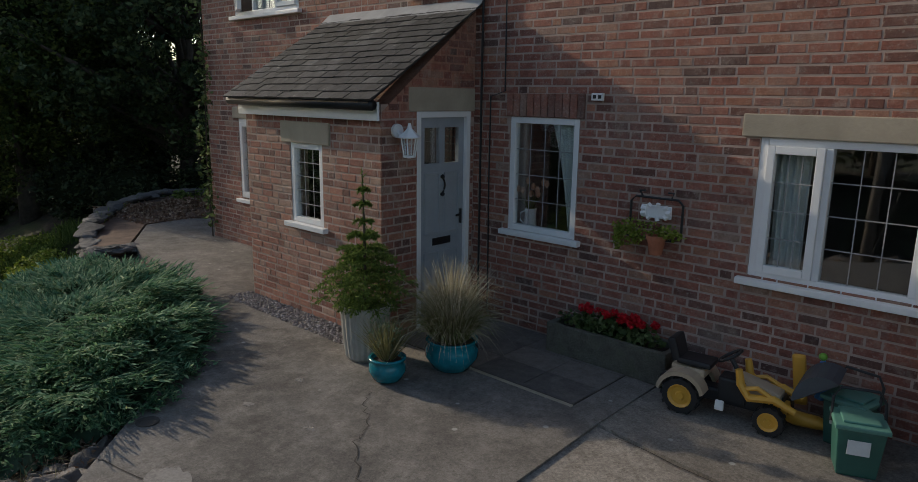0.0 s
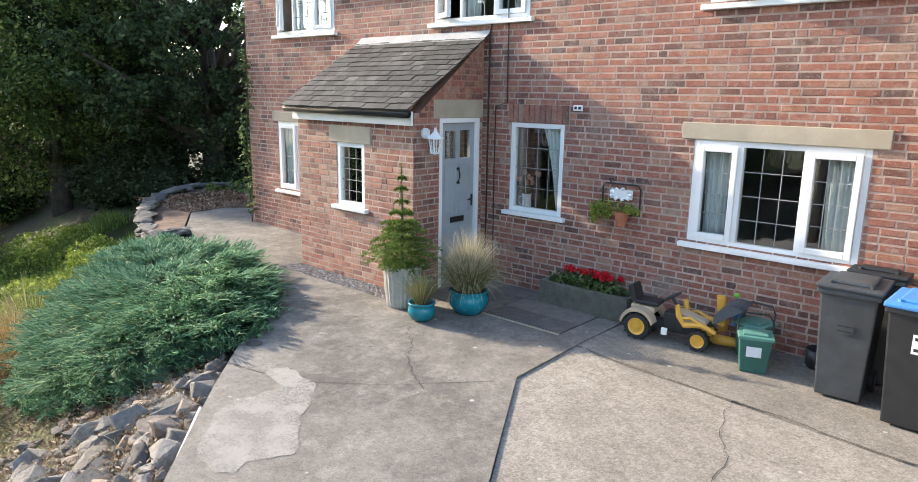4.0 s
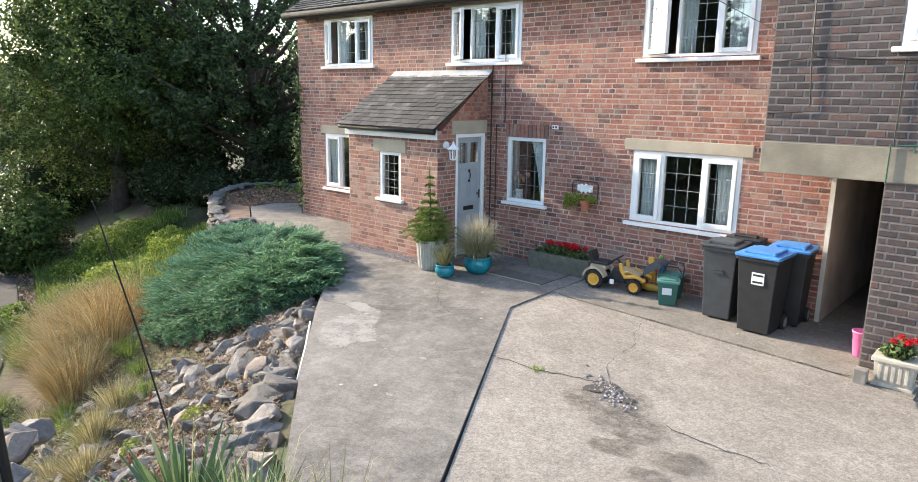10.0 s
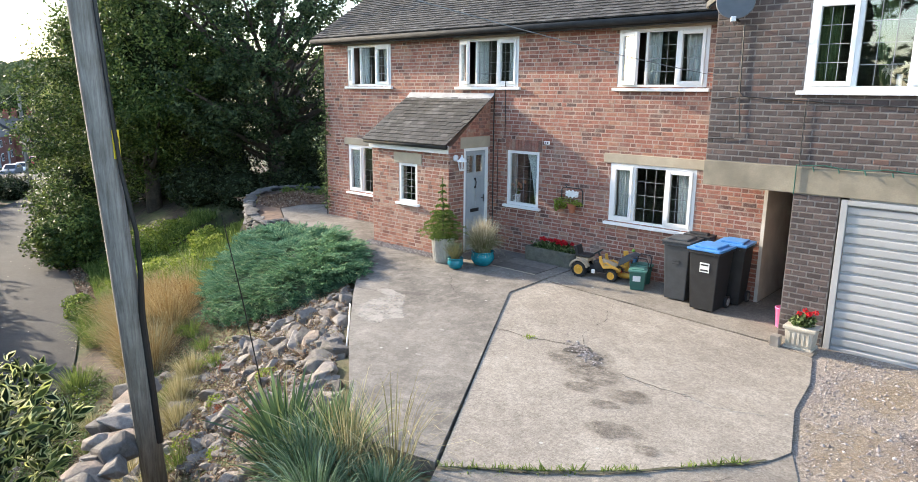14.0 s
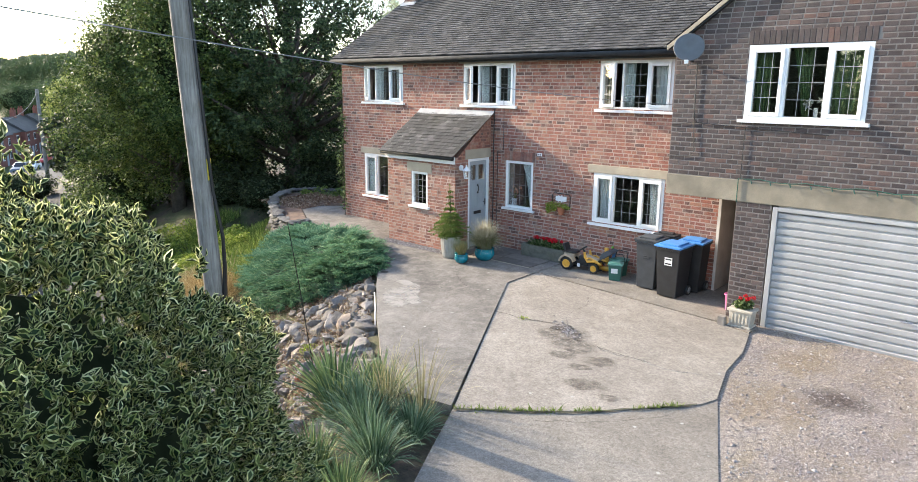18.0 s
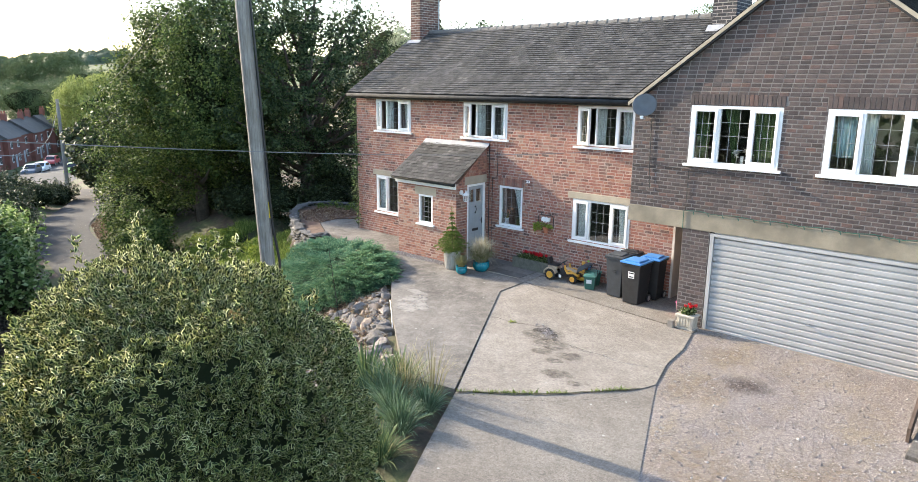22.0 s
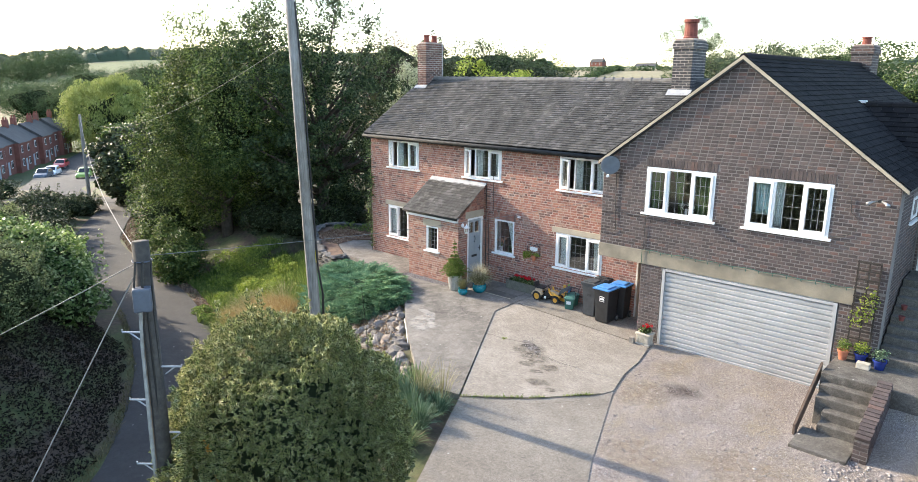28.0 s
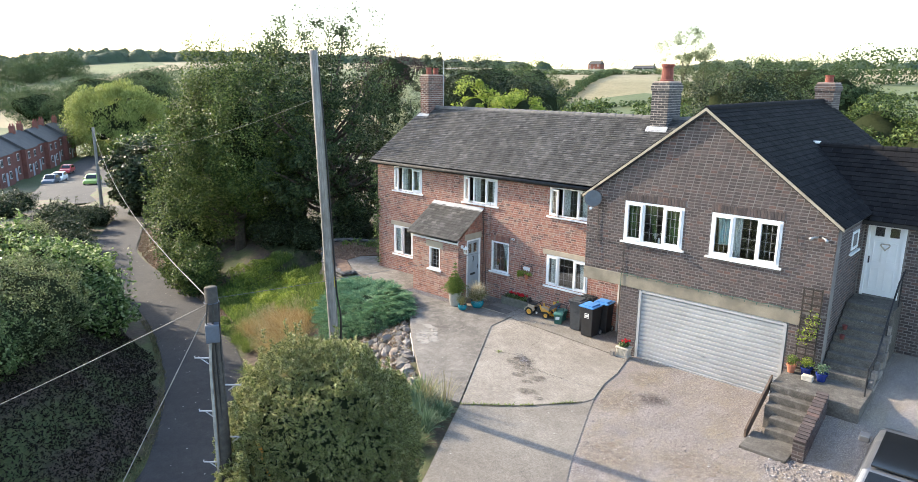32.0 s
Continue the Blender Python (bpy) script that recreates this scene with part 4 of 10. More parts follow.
pier2 = tagged(part("pier", boxed(10.31, BX1, BY + 0.012, BY + 0.3, -0.3, 2.24), M_mortar_b), "brown brick wall end beside the garage door", "pier", kind="structure")
lay_bricks(pier2, TB, 10.31, BX1, -0.12, 2.24, [(10.0, 10.55, 1.91, 2.3)], (9, 12, -1, 3), (M_brown, M_brown_i), 14, mixed=False, stretcher=0.172)
window(TB, *wa, three, y=-0.02)
window(TB, *wb, three, y=-0.02)
side_e = tagged(part("wall_east", boxed(BX1 - 0.3, BX1 - 0.012, BY + 0.3, 1.2, -0.3, BEAVE), M_mortar_b), "dark brown brick side wall", "wall", kind="structure")
lay_bricks(side_e, pose(BX1 - 0.012, BY, 0, 0, 0, 90), 0.0, 2.46, -0.1, 4.2, [(1.35, 2.05, 3.45, 4.0)], None, (M_brown, M_brown_i), 15, mixed=False, stretcher=0.172)
tagged(part("wall_west_wing", boxed(BX0 + 0.012, BX0 + 0.3, BY + 0.3, 0.0, 2.24, BEAVE), M_brown_i), "dark brown brick return wall", "wall", kind="structure")
tagged(part("ceiling", boxed(BX0, 6.6, BY + 0.3, 4.0, 1.92, 2.1), M_whitewash), "painted passage ceiling", "ceiling", kind="structure")
tagged(part("wall_passage", boxed(5.25, 5.30, -0.004, 4.0, -0.3, 1.92), M_whitewash), "cream painted passage wall", "wall", kind="structure")
tagged(part("wall_passage", boxed(6.012, 6.2, BY + 0.452, 4.0, -0.3, 1.92), M_brown_i), "brown brick passage wall", "wall", kind="structure")
# the passage's deep shade is painted on as a near-black end
tagged(part("wall_passage", boxed(5.3, 6.012, 3.9, 4.0, -0.3, 1.92), M_dark), "near-black end wall for the passage's shade", "wall", kind="structure")
tagged(part("wall_inner", boxed(5.0, 10.7, 0.6, 0.7, 2.3, 4.4), M_room), "dim inner wall of the upper rooms", "wall", kind="structure")
tagged(part("floor", boxed(6.2, 10.7, BY + 0.32, 4.0, 2.1, 2.22), M_room), "floor over the garage", "floor", kind="structure")

# wing roofs
roof_b = thing("roof_wing", (0, 0, 0), "dark tiled roof of the brown wing", "roof", kind="structure")


def cross_slope(side):
    """Pose of one slope of the wing's roof: its eave runs along y."""
    ang = math.degrees(math.atan2(APEX[1] - BEAVE, APEX[0] - BX0))
    if side < 0:
        return pose(BX0 - 0.14, 8.6, BEAVE - 0.06, 0, 0, -90) @ pose(0, 0, 0, ang, 0, 0)
    return pose(BX1 + 0.14, BY - 0.08, BEAVE - 0.06, 0, 0, 90) @ pose(0, 0, 0, ang, 0, 0)


brun = math.hypot(APEX[0] - BX0 + 0.14, APEX[1] + 0.05 - BEAVE + 0.06)
for s in (-1, 1):
    mm = cross_slope(s)
    part("deck", boxed(0, 8.6 - BY + 0.08, 0, brun, -0.09, -0.002, 0, mm), M_black, roof_b)
    slates(roof_b, mm, 8.6 - BY + 0.08, brun, 0.16, 0.24, (M_tile_i, M_tile_i), 20 + s, t=0.016, name="tile")
    x = BX0 - 0.12 if s < 0 else BX1 + 0.12
    bm = bmesh.new()
    vv = [bm.verts.new(p) for y in (BY - 0.10, BY - 0.02) for p in ((x, y, BEAVE - 0.06), (APEX[0], y, APEX[1] + 0.05), (APEX[0], y, APEX[1] - 0.02), (x, y, BEAVE - 0.13))]
    for f in ((0, 1, 2, 3), (7, 6, 5, 4), (0, 4, 5, 1), (1, 5, 6, 2), (2, 6, 7, 3), (3, 7, 4, 0)):
        bm.faces.new([vv[i] for i in f])
    bmesh.ops.recalc_face_normals(bm, faces=bm.faces[:])
    part("verge", bm, M_lintel, roof_b, "pale mortar verge")
for k in range(31):
    y = BY - 0.06 + k * 0.31
    bm = bmesh.new()
    tube(bm, [(APEX[0], y, APEX[1] + 0.0), (APEX[0], y + 0.315, APEX[1] + 0.012)], [0.095, 0.103], 10)
    part("ridge_tile", bm, M_tile_i, roof_b)
# rear range with the white door
rear = tagged(part("wall_rear", slab_with_holes(BX1 - 0.1, 17.0, -0.3, 4.2, [(11.18, 11.97, 2.24, 4.12)], 0.25, Matrix.Translation((0, 1.212, 0))), M_mortar_b), "dark brown brick wall with the upper entrance", "wall", kind="structure")
lay_bricks(rear, Matrix.Translation((0, 1.212, 0)), BX1 + 0.01, 17.0, -0.1, 4.2, [(11.15, 12.0, 2.24, 4.14)], None, (M_brown, M_brown_i), 16, mixed=False, stretcher=0.172)
roof_r = thing("roof_rear", (0, 0, 0), "dark tiled roof of the rear range", "roof", kind="structure")
rr = math.hypot(2.95 - 0.95, 5.68 - 4.12)
part("deck", plank(bmesh.new(), 9.3, 17.2, 0.95, 4.115, 2.95, 5.675, 0.09), M_black, roof_r)
part("deck", plank(bmesh.new(), 9.3, 17.2, 4.95, 4.115, 2.95, 5.675, 0.09), M_black, roof_r)
slates(roof_r, slope(9.3, 0.94, 4.12, 2.95, 5.68), 7.9, rr, 0.16, 0.24, (M_tile_i, M_tile_i), 31, t=0.016, name="tile")

for k in range(25):
    x = 9.35 + k * 0.31
    bm = bmesh.new()
    tube(bm, [(x, 2.95, 5.64), (x + 0.315, 2.95, 5.652)], [0.09, 0.1], 10)
    part("ridge_tile", bm, M_tile_i, roof_r)
part("flashing", boxed(9.22, 9.42, 2.86, 3.04, 5.70, 5.76, 0.01), M_upvc, roof_r, "small white ridge end cap")

# ---- plants ----
def leaf_material(name, stops, rough=0.55, through_light=0.35):
    m, n, l, b = mat(name, rough)
    g = n.new("ShaderNodeNewGeometry")
    r = ramp(n, stops)
    l.new(g.outputs["Random Per Island"], r.inputs[0])
    b.inputs["Specular IOR Level"].default_value = 0.12
    t = n.new("ShaderNodeBsdfTranslucent")
    mx = n.new("ShaderNodeMixShader")
    mx.inputs[0].default_value = through_light
    l.new(r.outputs[0], b.inputs["Base Color"])
    l.new(r.outputs[0], t.inputs["Color"])
    l.new(b.outputs[0], mx.inputs[1])
    l.new(t.outputs[0], mx.inputs[2])
    l.new(mx.outputs[0], n["Material Output"].inputs["Surface"])
    return m


L_tree = leaf_material("tree_leaf", [(0, (0.026, 0.048, 0.014)), (0.5, (0.062, 0.096, 0.026)), (1, (0.19, 0.235, 0.065))], 0.5, 0.22)
# tree leaf toned down in its colour for a crown in its own shade
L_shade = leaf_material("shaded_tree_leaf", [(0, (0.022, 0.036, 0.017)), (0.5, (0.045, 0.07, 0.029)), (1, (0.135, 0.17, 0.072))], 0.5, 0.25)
# darker leaf tones with the trees' shaded side put into them
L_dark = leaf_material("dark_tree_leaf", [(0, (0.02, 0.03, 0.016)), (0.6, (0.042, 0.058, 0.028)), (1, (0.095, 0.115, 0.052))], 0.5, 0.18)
L_hedge = leaf_material("hedge_leaf", [(0, (0.045, 0.072, 0.025)), (0.6, (0.11, 0.16, 0.055)), (1, (0.26, 0.31, 0.14))])
L_juniper = leaf_material("juniper_spray", [(0, (0.045, 0.115, 0.06)), (0.4, (0.105, 0.225, 0.12)), (0.85, (0.21, 0.36, 0.195)), (1, (0.37, 0.46, 0.235))], 0.7, 0.3)
L_spruce = leaf_material("spruce_needle", [(0, (0.05, 0.09, 0.02)), (0.6, (0.13, 0.20, 0.04)), (1, (0.27, 0.34, 0.08))], 0.7, 0.25)
L_straw = leaf_material("dry_grass", [(0, (0.19, 0.11, 0.04)), (0.5, (0.39, 0.26, 0.10)), (1, (0.66, 0.53, 0.28))], 0.8, 0.3)
L_grass = leaf_material("green_grass", [(0, (0.07, 0.11, 0.025)), (0.6, (0.15, 0.215, 0.05)), (1, (0.28, 0.33, 0.10))], 0.7, 0.4)
L_blade = leaf_material("grey_green_blade", [(0, (0.055, 0.10, 0.05)), (0.6, (0.125, 0.195, 0.11)), (1, (0.29, 0.36, 0.24))], 0.5, 0.25)
# the leaves' white gloss is put into the palest stops
L_laurel = leaf_material("laurel_leaf", [(0, (0.045, 0.085, 0.025)), (0.5, (0.13, 0.20, 0.06)), (0.8, (0.26, 0.34, 0.13)), (1, (0.50, 0.56, 0.33))], 0.35, 0.5)
L_olive = leaf_material("olive_hedge_leaf", [(0, (0.055, 0.075, 0.03)), (0.6, (0.125, 0.16, 0.07)), (1, (0.28, 0.32, 0.16))], 0.6, 0.45)
L_lime = leaf_material("lime_leaf", [(0, (0.12, 0.18, 0.025)), (0.6, (0.245, 0.315, 0.05)), (1, (0.40, 0.43, 0.11))], 0.6, 0.35)
L_willow = leaf_material("willow_leaf", [(0, (0.14, 0.18, 0.045)), (0.6, (0.24, 0.28, 0.08)), (1, (0.36, 0.38, 0.14))], 0.6, 0.35)
L_birch = leaf_material("birch_leaf", [(0, (0.06, 0.08, 0.035)), (0.6, (0.115, 0.14, 0.062)), (1, (0.20, 0.225, 0.11))], 0.6, 0.3)
L_copper = leaf_material("copper_leaf", [(0, (0.02, 0.012, 0.014)), (1, (0.06, 0.035, 0.035))])
L_cream = leaf_material("cream_blossom", [(0, (0.30, 0.34, 0.18)), (1, (0.62, 0.62, 0.45))])
L_red = leaf_material("red_flower", [(0, (0.42, 0.012, 0.02)), (1, (0.75, 0.03, 0.045))], 0.6, 0.2)
L_far = leaf_material("far_leaf", [(0, (0.045, 0.072, 0.032)), (0.6, (0.066, 0.098, 0.043)), (1, (0.095, 0.13, 0.055))], 0.8, 0.25)
# a touch of the hills' blue haze is mixed into the leaf colour
L_hazy = leaf_material("hazy_hill_leaf", [(0, (0.045, 0.07, 0.045)), (0.6, (0.075, 0.105, 0.065)), (1, (0.12, 0.15, 0.09))])
# bank litter and ivy, darkened in colour for the hedge's shade
L_bankshade = leaf_material("shaded_bank_litter", [(0, (0.012, 0.010, 0.008)), (0.6, (0.024, 0.018, 0.013)), (0.9, (0.03, 0.028, 0.016)), (1, (0.06, 0.042, 0.028))], 0.9, 0.1)
L_verge = leaf_material("verge_blade", [(0, (0.07, 0.065, 0.03)), (0.6, (0.13, 0.115, 0.055)), (1, (0.24, 0.20, 0.11))], 0.8, 0.2)
L_yucca = leaf_material("yucca_blade", [(0, (0.05, 0.09, 0.045)), (0.6, (0.11, 0.17, 0.075)), (0.85, (0.22, 0.29, 0.12)), (1, (0.45, 0.45, 0.20))], 0.5, 0.2)
L_litter = leaf_material("brown_litter", [(0, (0.12, 0.07, 0.045)), (0.6, (0.25, 0.165, 0.11)), (1, (0.44, 0.34, 0.25))], 0.9, 0.1)
L_rust = leaf_material("rusty_sedum", [(0, (0.16, 0.05, 0.03)), (1, (0.36, 0.13, 0.07))], 0.8, 0.15)
L_pale = leaf_material("pale_dry_grass", [(0, (0.17, 0.15, 0.06)), (0.5, (0.33, 0.29, 0.145)), (1, (0.56, 0.50, 0.31))], 0.8, 0.3)
M_bark = plain("bark", (0.085, 0.065, 0.05), 0.95, vary=0.4, scale=8.0, bumpy=0.8)
M_wood = plain("weathered_wood", (0.27, 0.245, 0.215), 0.9, vary=0.35, scale=5.0, bumpy=0.5)
RNG = np.random.default_rng(7)


def mesh_from(name, V, faces_quads, material, parent=None, label=""):
    """A mesh from arrays: V (n, 3) and faces (m, 4)."""
    me = bpy.data.meshes.new(name)
    nf = len(faces_quads)
    me.vertices.add(len(V))
    me.vertices.foreach_set("co", np.asarray(V, np.float32).ravel())
    me.loops.add(nf * 4)
    me.loops.foreach_set("vertex_index", np.asarray(faces_quads, np.int32).ravel())
    me.polygons.add(nf)
    me.polygons.foreach_set("loop_start", np.arange(nf, dtype=np.int32) * 4)
    me.polygons.foreach_set("loop_total", np.full(nf, 4, np.int32))
    me.update(calc_edges=True)
    me.materials.append(material)
    ob = new(name, me)
    if parent is not None:
        ob.parent = parent
    if label:
        ob["label"] = label
    return ob


def leaves(C, size, ratio=0.45, droop=0.0, up=0.3, vary=0.4, out=None):
    """Leaf blades, folded lengthwise a little, one at each centre."""
    n = len(C)
    d = RNG.normal(size=(n, 3))
    d[:, 2] = d[:, 2] * 0.7 - droop
    d /= np.linalg.norm(d, axis=1)[:, None]
    nn = RNG.normal(size=(n, 3)) + np.array([0, 0, up])
    if out is not None:
        nn = nn * 0.55 + out
    s = np.cross(d, nn)
    s /= np.linalg.norm(s, axis=1)[:, None] + 1e-9
    w = np.cross(s, d)
    L = (size * (1 + vary * RNG.uniform(-1, 1, n)))[:, None]
    V = np.stack([C - d * L * 0.5, C + s * L * ratio * 0.5 + w * L * 0.08, C + d * L * 0.5, C - s * L * ratio * 0.5 + w * L * 0.08], 1)
    return V.reshape(-1, 3), np.arange(n * 4).reshape(-1, 4)


def blades(base, tip, width, bend):
    """Long grass blades in three joints from base to tip points, bending outwards."""
    n = len(base)
    d = tip - base
    side = np.cross(d, np.array([0, 0, 1.0]) + RNG.normal(size=(n, 3)) * 0.3)
    side /= np.linalg.norm(side, axis=1)[:, None] + 1e-9
    V, F = [], []
    w = width * RNG.uniform(0.6, 1.3, n)[:, None]
    pts = []
    for k, t in enumerate((0.0, 0.4, 0.75, 1.0)):
        p = base + d * t
        p[:, 2] += bend * np.linalg.norm(d, axis=1) * (t * (1 - t)) * 1.6
        ww = w * (1.0, 0.85, 0.55, 0.08)[k]
        pts.append(np.stack([p - side * ww * 0.5, p + side * ww * 0.5], 1))
    V = np.concatenate(pts, 1).reshape(-1, 3)
    o = (np.arange(n) * 8)[:, None]
    F = np.concatenate([o + np.array([[0, 1, 3, 2]]) + 2 * k for k in range(3)], 0)
    return V, F


def shell(n, centre, radii, inner=0.55, lumps=0.22, floor=None, seed=0.0, freq=1.3):
    """Points in the outer part of a lumpy ellipsoid."""
    d = RNG.normal(size=(n, 3))
    d /= np.linalg.norm(d, axis=1)[:, None]
    r = inner + (1 - inner) * RNG.uniform(0, 1, n) ** 0.6
    bumps = np.array([noise.noise(Vector(v) * freq + Vector((seed, seed * 0.7, 0))) for v in d])
    P = d * (r * (1 + lumps * 2 * bumps))[:, None] * np.array(radii) + np.array(centre)
    if floor is not None:
        P = P[P[:, 2] > floor]
    return P


def crown(centre, radii, clumps, per, clump_r, leaf, ratio=0.5, seed=0.0, inner=0.5, lumps=0.25, floor=None, droop=0.15, up=0.4):
    """Leaves gathered in clumps over a crown, with gaps between."""
    C = shell(clumps, centre, radii, inner, lumps, floor, seed)
    rad = clump_r * RNG.uniform(0.6, 1.35, len(C))
    off = RNG.normal(size=(len(C), per, 3))
    off /= np.maximum(1.0, np.linalg.norm(off, axis=2) / 1.5)[:, :, None]
    off *= np.array([0.6, 0.6, 0.42])
    P = (C[:, None, :] + off * rad[:, None, None]).reshape(-1, 3)
    o = (P - np.array(centre)) / np.array(radii)
    o /= np.linalg.norm(o, axis=1)[:, None] + 1e-9
    return C, leaves(P, leaf, ratio, droop, up, out=o)


def tree(name, base, height, radii, label, material, clumps=260, per=60, clump_r=0.55, leaf=0.13, trunk=0.22, seed=0.0, crown_z=None, ratio=0.5, droop=0.15, kind="", inner=0.45, lumps=0.25, limbs=14, category="tree", group="", core=0.0, shoots=0):
    """A trunk with limbs and a crown of many leaves."""
    t = thing(name, base, label, category, group, kind)
    cz = crown_z if crown_z is not None else height - radii[2]
    C, (V, F) = crown((0, 0, cz), radii, clumps, per, clump_r, leaf, ratio, seed, inner, lumps, 0.15, droop)
    if shoots:
        Q = shell(shoots, (0, 0, cz), radii, 0.93, lumps, cz - radii[2] * 0.6, seed)
        S = []
        for q in Q:
            k = RNG.uniform(0.4, 1.1)
            f = RNG.uniform(0, 1, 34)[:, None]
            o = q - np.array([0, 0, cz])
            S.append(q + (np.array([0, 0, 0.8]) + 0.5 * o / np.linalg.norm(o)) * k * f + RNG.normal(size=(34, 3)) * 0.12)
        V2, F2 = leaves(np.concatenate(S), leaf, ratio, 0.6, 0.3)
        V, F = np.concatenate([V, V2]), np.concatenate([F, F2 + len(V)])
    bm = bmesh.new()
    top = cz + radii[2] * 0.35
    pts = [(0.0, 0.0, -0.3)] + [(0.12 * noise.noise((k, seed, 1)) * k * 0.4, 0.12 * noise.noise((k, seed, 5)) * k * 0.4, top * k / 5) for k in range(1, 6)]
    tube(bm, pts, [trunk * (1 - 0.15 * k) for k in range(6)], 9)
    for q in C[:: max(1, len(C) // limbs)]:
        q = Vector([float(c) for c in q])
        z0 = max(0.2, min(q[2] * 0.6, top * 0.9))
        k = z0 / top
        m = Vector((q[0] * 0.45, q[1] * 0.45, z0 + (q[2] - z0) * 0.35))
        tube(bm, [(0, 0, z0), tuple(m), tuple(q)], [trunk * 0.42 * (1.1 - k * 0.6), trunk * 0.25, 0.015], 6)
    part("trunk", bm, M_bark, t, smooth=True)
    mesh_from("crown", V, F, material, t)
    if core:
        # dark blob in place of the shade between the inner branches
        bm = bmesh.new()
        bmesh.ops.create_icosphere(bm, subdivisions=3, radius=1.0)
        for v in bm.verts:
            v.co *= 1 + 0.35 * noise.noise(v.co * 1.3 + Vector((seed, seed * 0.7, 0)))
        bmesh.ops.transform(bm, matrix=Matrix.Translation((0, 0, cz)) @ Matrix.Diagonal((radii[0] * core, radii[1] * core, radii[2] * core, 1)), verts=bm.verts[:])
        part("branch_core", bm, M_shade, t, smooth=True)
    return t


# dark green that stands for the shade inside crowns and hedges
M_shade = plain("inner_shade", (0.026, 0.032, 0.016), 1.0)
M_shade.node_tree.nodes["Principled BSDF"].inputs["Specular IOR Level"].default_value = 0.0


# the round variegated holly beside the drive
holly_z = land(6.1, -11.35)
holly = thing("holly_bush", (6.1, -11.35, holly_z), "large rounded variegated holly bush with cream-edged leaves", "bush")
bm = bmesh.new()
for k in range(9):
    a = k * 0.7
    tube(bm, [(0.1 * math.cos(a), 0.1 * math.sin(a), -0.2), (0.45 * math.cos(a), 0.45 * math.sin(a), 1.1), (0.9 * math.cos(a), 0.9 * math.sin(a), 2.2)], [0.05, 0.035, 0.015], 6)
part("stem", bm, M_bark, holly)
hz = 1.35 - holly_z


def edged_leaves(C, d, size):
    """Narrow leaves with a cream margin round a dark middle, along d: the outer blade, and an inner one on either side."""
    n = len(C)
    d = d / np.linalg.norm(d, axis=1)[:, None]
    nn = RNG.normal(size=(n, 3)) + np.array([0, 0, 0.5])
    s = np.cross(d, nn)
    s /= np.linalg.norm(s, axis=1)[:, None] + 1e-9
    w = np.cross(s, d)
    L = size * RNG.uniform(0.6, 1.3, n)[:, None]

    def blade(k, lift, wide, side=((-0.5, 0.0), (-0.2, 0.21), (0.16, 0.19), (0.5, 0.0), (0.16, -0.19), (-0.2, -0.21))):
        a = L * k
        return np.stack([C + d * a * u + s * a * v * wide + w * (lift + abs(v) * 0.30 * L - u * u * 0.25 * L) for u, v in side], 1).reshape(-1, 3)

    core = ((-0.5, 0.0), (-0.05, 0.22), (0.5, 0.0), (-0.05, -0.22))
    return blade(1.0, 0.0, 1.0), np.concatenate([blade(0.86, 0.0022, 0.82, core), blade(0.86, -0.0022, 0.82, core)])


def halves(n):
    """Two faces for each leaf of six corners."""
    o = (np.arange(n // 6) * 6)[:, None]
    return np.concatenate([o + np.array([[0, 1, 2, 3]]), o + np.array([[0, 3, 4, 5]])])


L_margin = leaf_material("cream_leaf_margin", [(0, (0.24, 0.28, 0.085)), (0.5, (0.46, 0.48, 0.20)), (1, (0.80, 0.78, 0.46))], 0.45, 0.5)
L_holly = leaf_material("variegated_leaf", [(0, (0.016, 0.028, 0.012)), (0.6, (0.042, 0.068, 0.025)), (1, (0.14, 0.17, 0.05))], 0.4, 0.4)
# shoots on the rounded crown, each with a rosette of leaves
tips = np.concatenate([shell(9800, (0, 0, hz), (1.60, 1.60, 1.72), 0.80, 0.10, 0.05, 3.0, 2.6), shell(4200, (0, 0, hz), (1.62, 1.62, 1.74), 0.96, 0.10, 0.05, 3.0, 2.6)])
for q in shell(190, (0, 0, hz + 0.05), (1.58, 1.58, 1.70), 0.97, 0.10, hz + 0.2, 2.0):
    k = RNG.uniform(0.1, 0.5) ** 1.4
    f = np.linspace(0.2, 1, 4 + int(k * 14))[:, None]
    tips = np.concatenate([tips, q + (np.array([0, 0, 1.0]) + 0.35 * q / np.linalg.norm(q)) * k * f + RNG.normal(size=(len(f), 3)) * 0.012])
for q in shell(16, (0, 0, hz + 0.05), (1.3, 1.3, 1.66), 0.97, 0.10, hz + 1.0, 5.0):
    f = np.linspace(0.0, 1, 13)[:, None]
    tips = np.concatenate([tips, q + (np.array([0, 0, 1.0]) + 0.22 * q / np.linalg.norm(q)) * RNG.uniform(0.15, 0.42) * f + RNG.normal(size=(13, 3)) * 0.01])
out = tips - np.array([0, 0, hz])
out = out / np.linalg.norm(out, axis=1)[:, None] + np.array([0, 0, 0.35]) + RNG.normal(size=tips.shape) * 0.35
D = (out[:, None, :] * 0.75 + RNG.normal(size=(len(tips), 7, 3)) * 0.75).reshape(-1, 3)
D /= np.linalg.norm(D, axis=1)[:, None]
P = np.repeat(tips, 7, 0) + D * 0.028 + RNG.normal(size=D.shape) * 0.012
VO, VI = edged_leaves(P, D, 0.054)
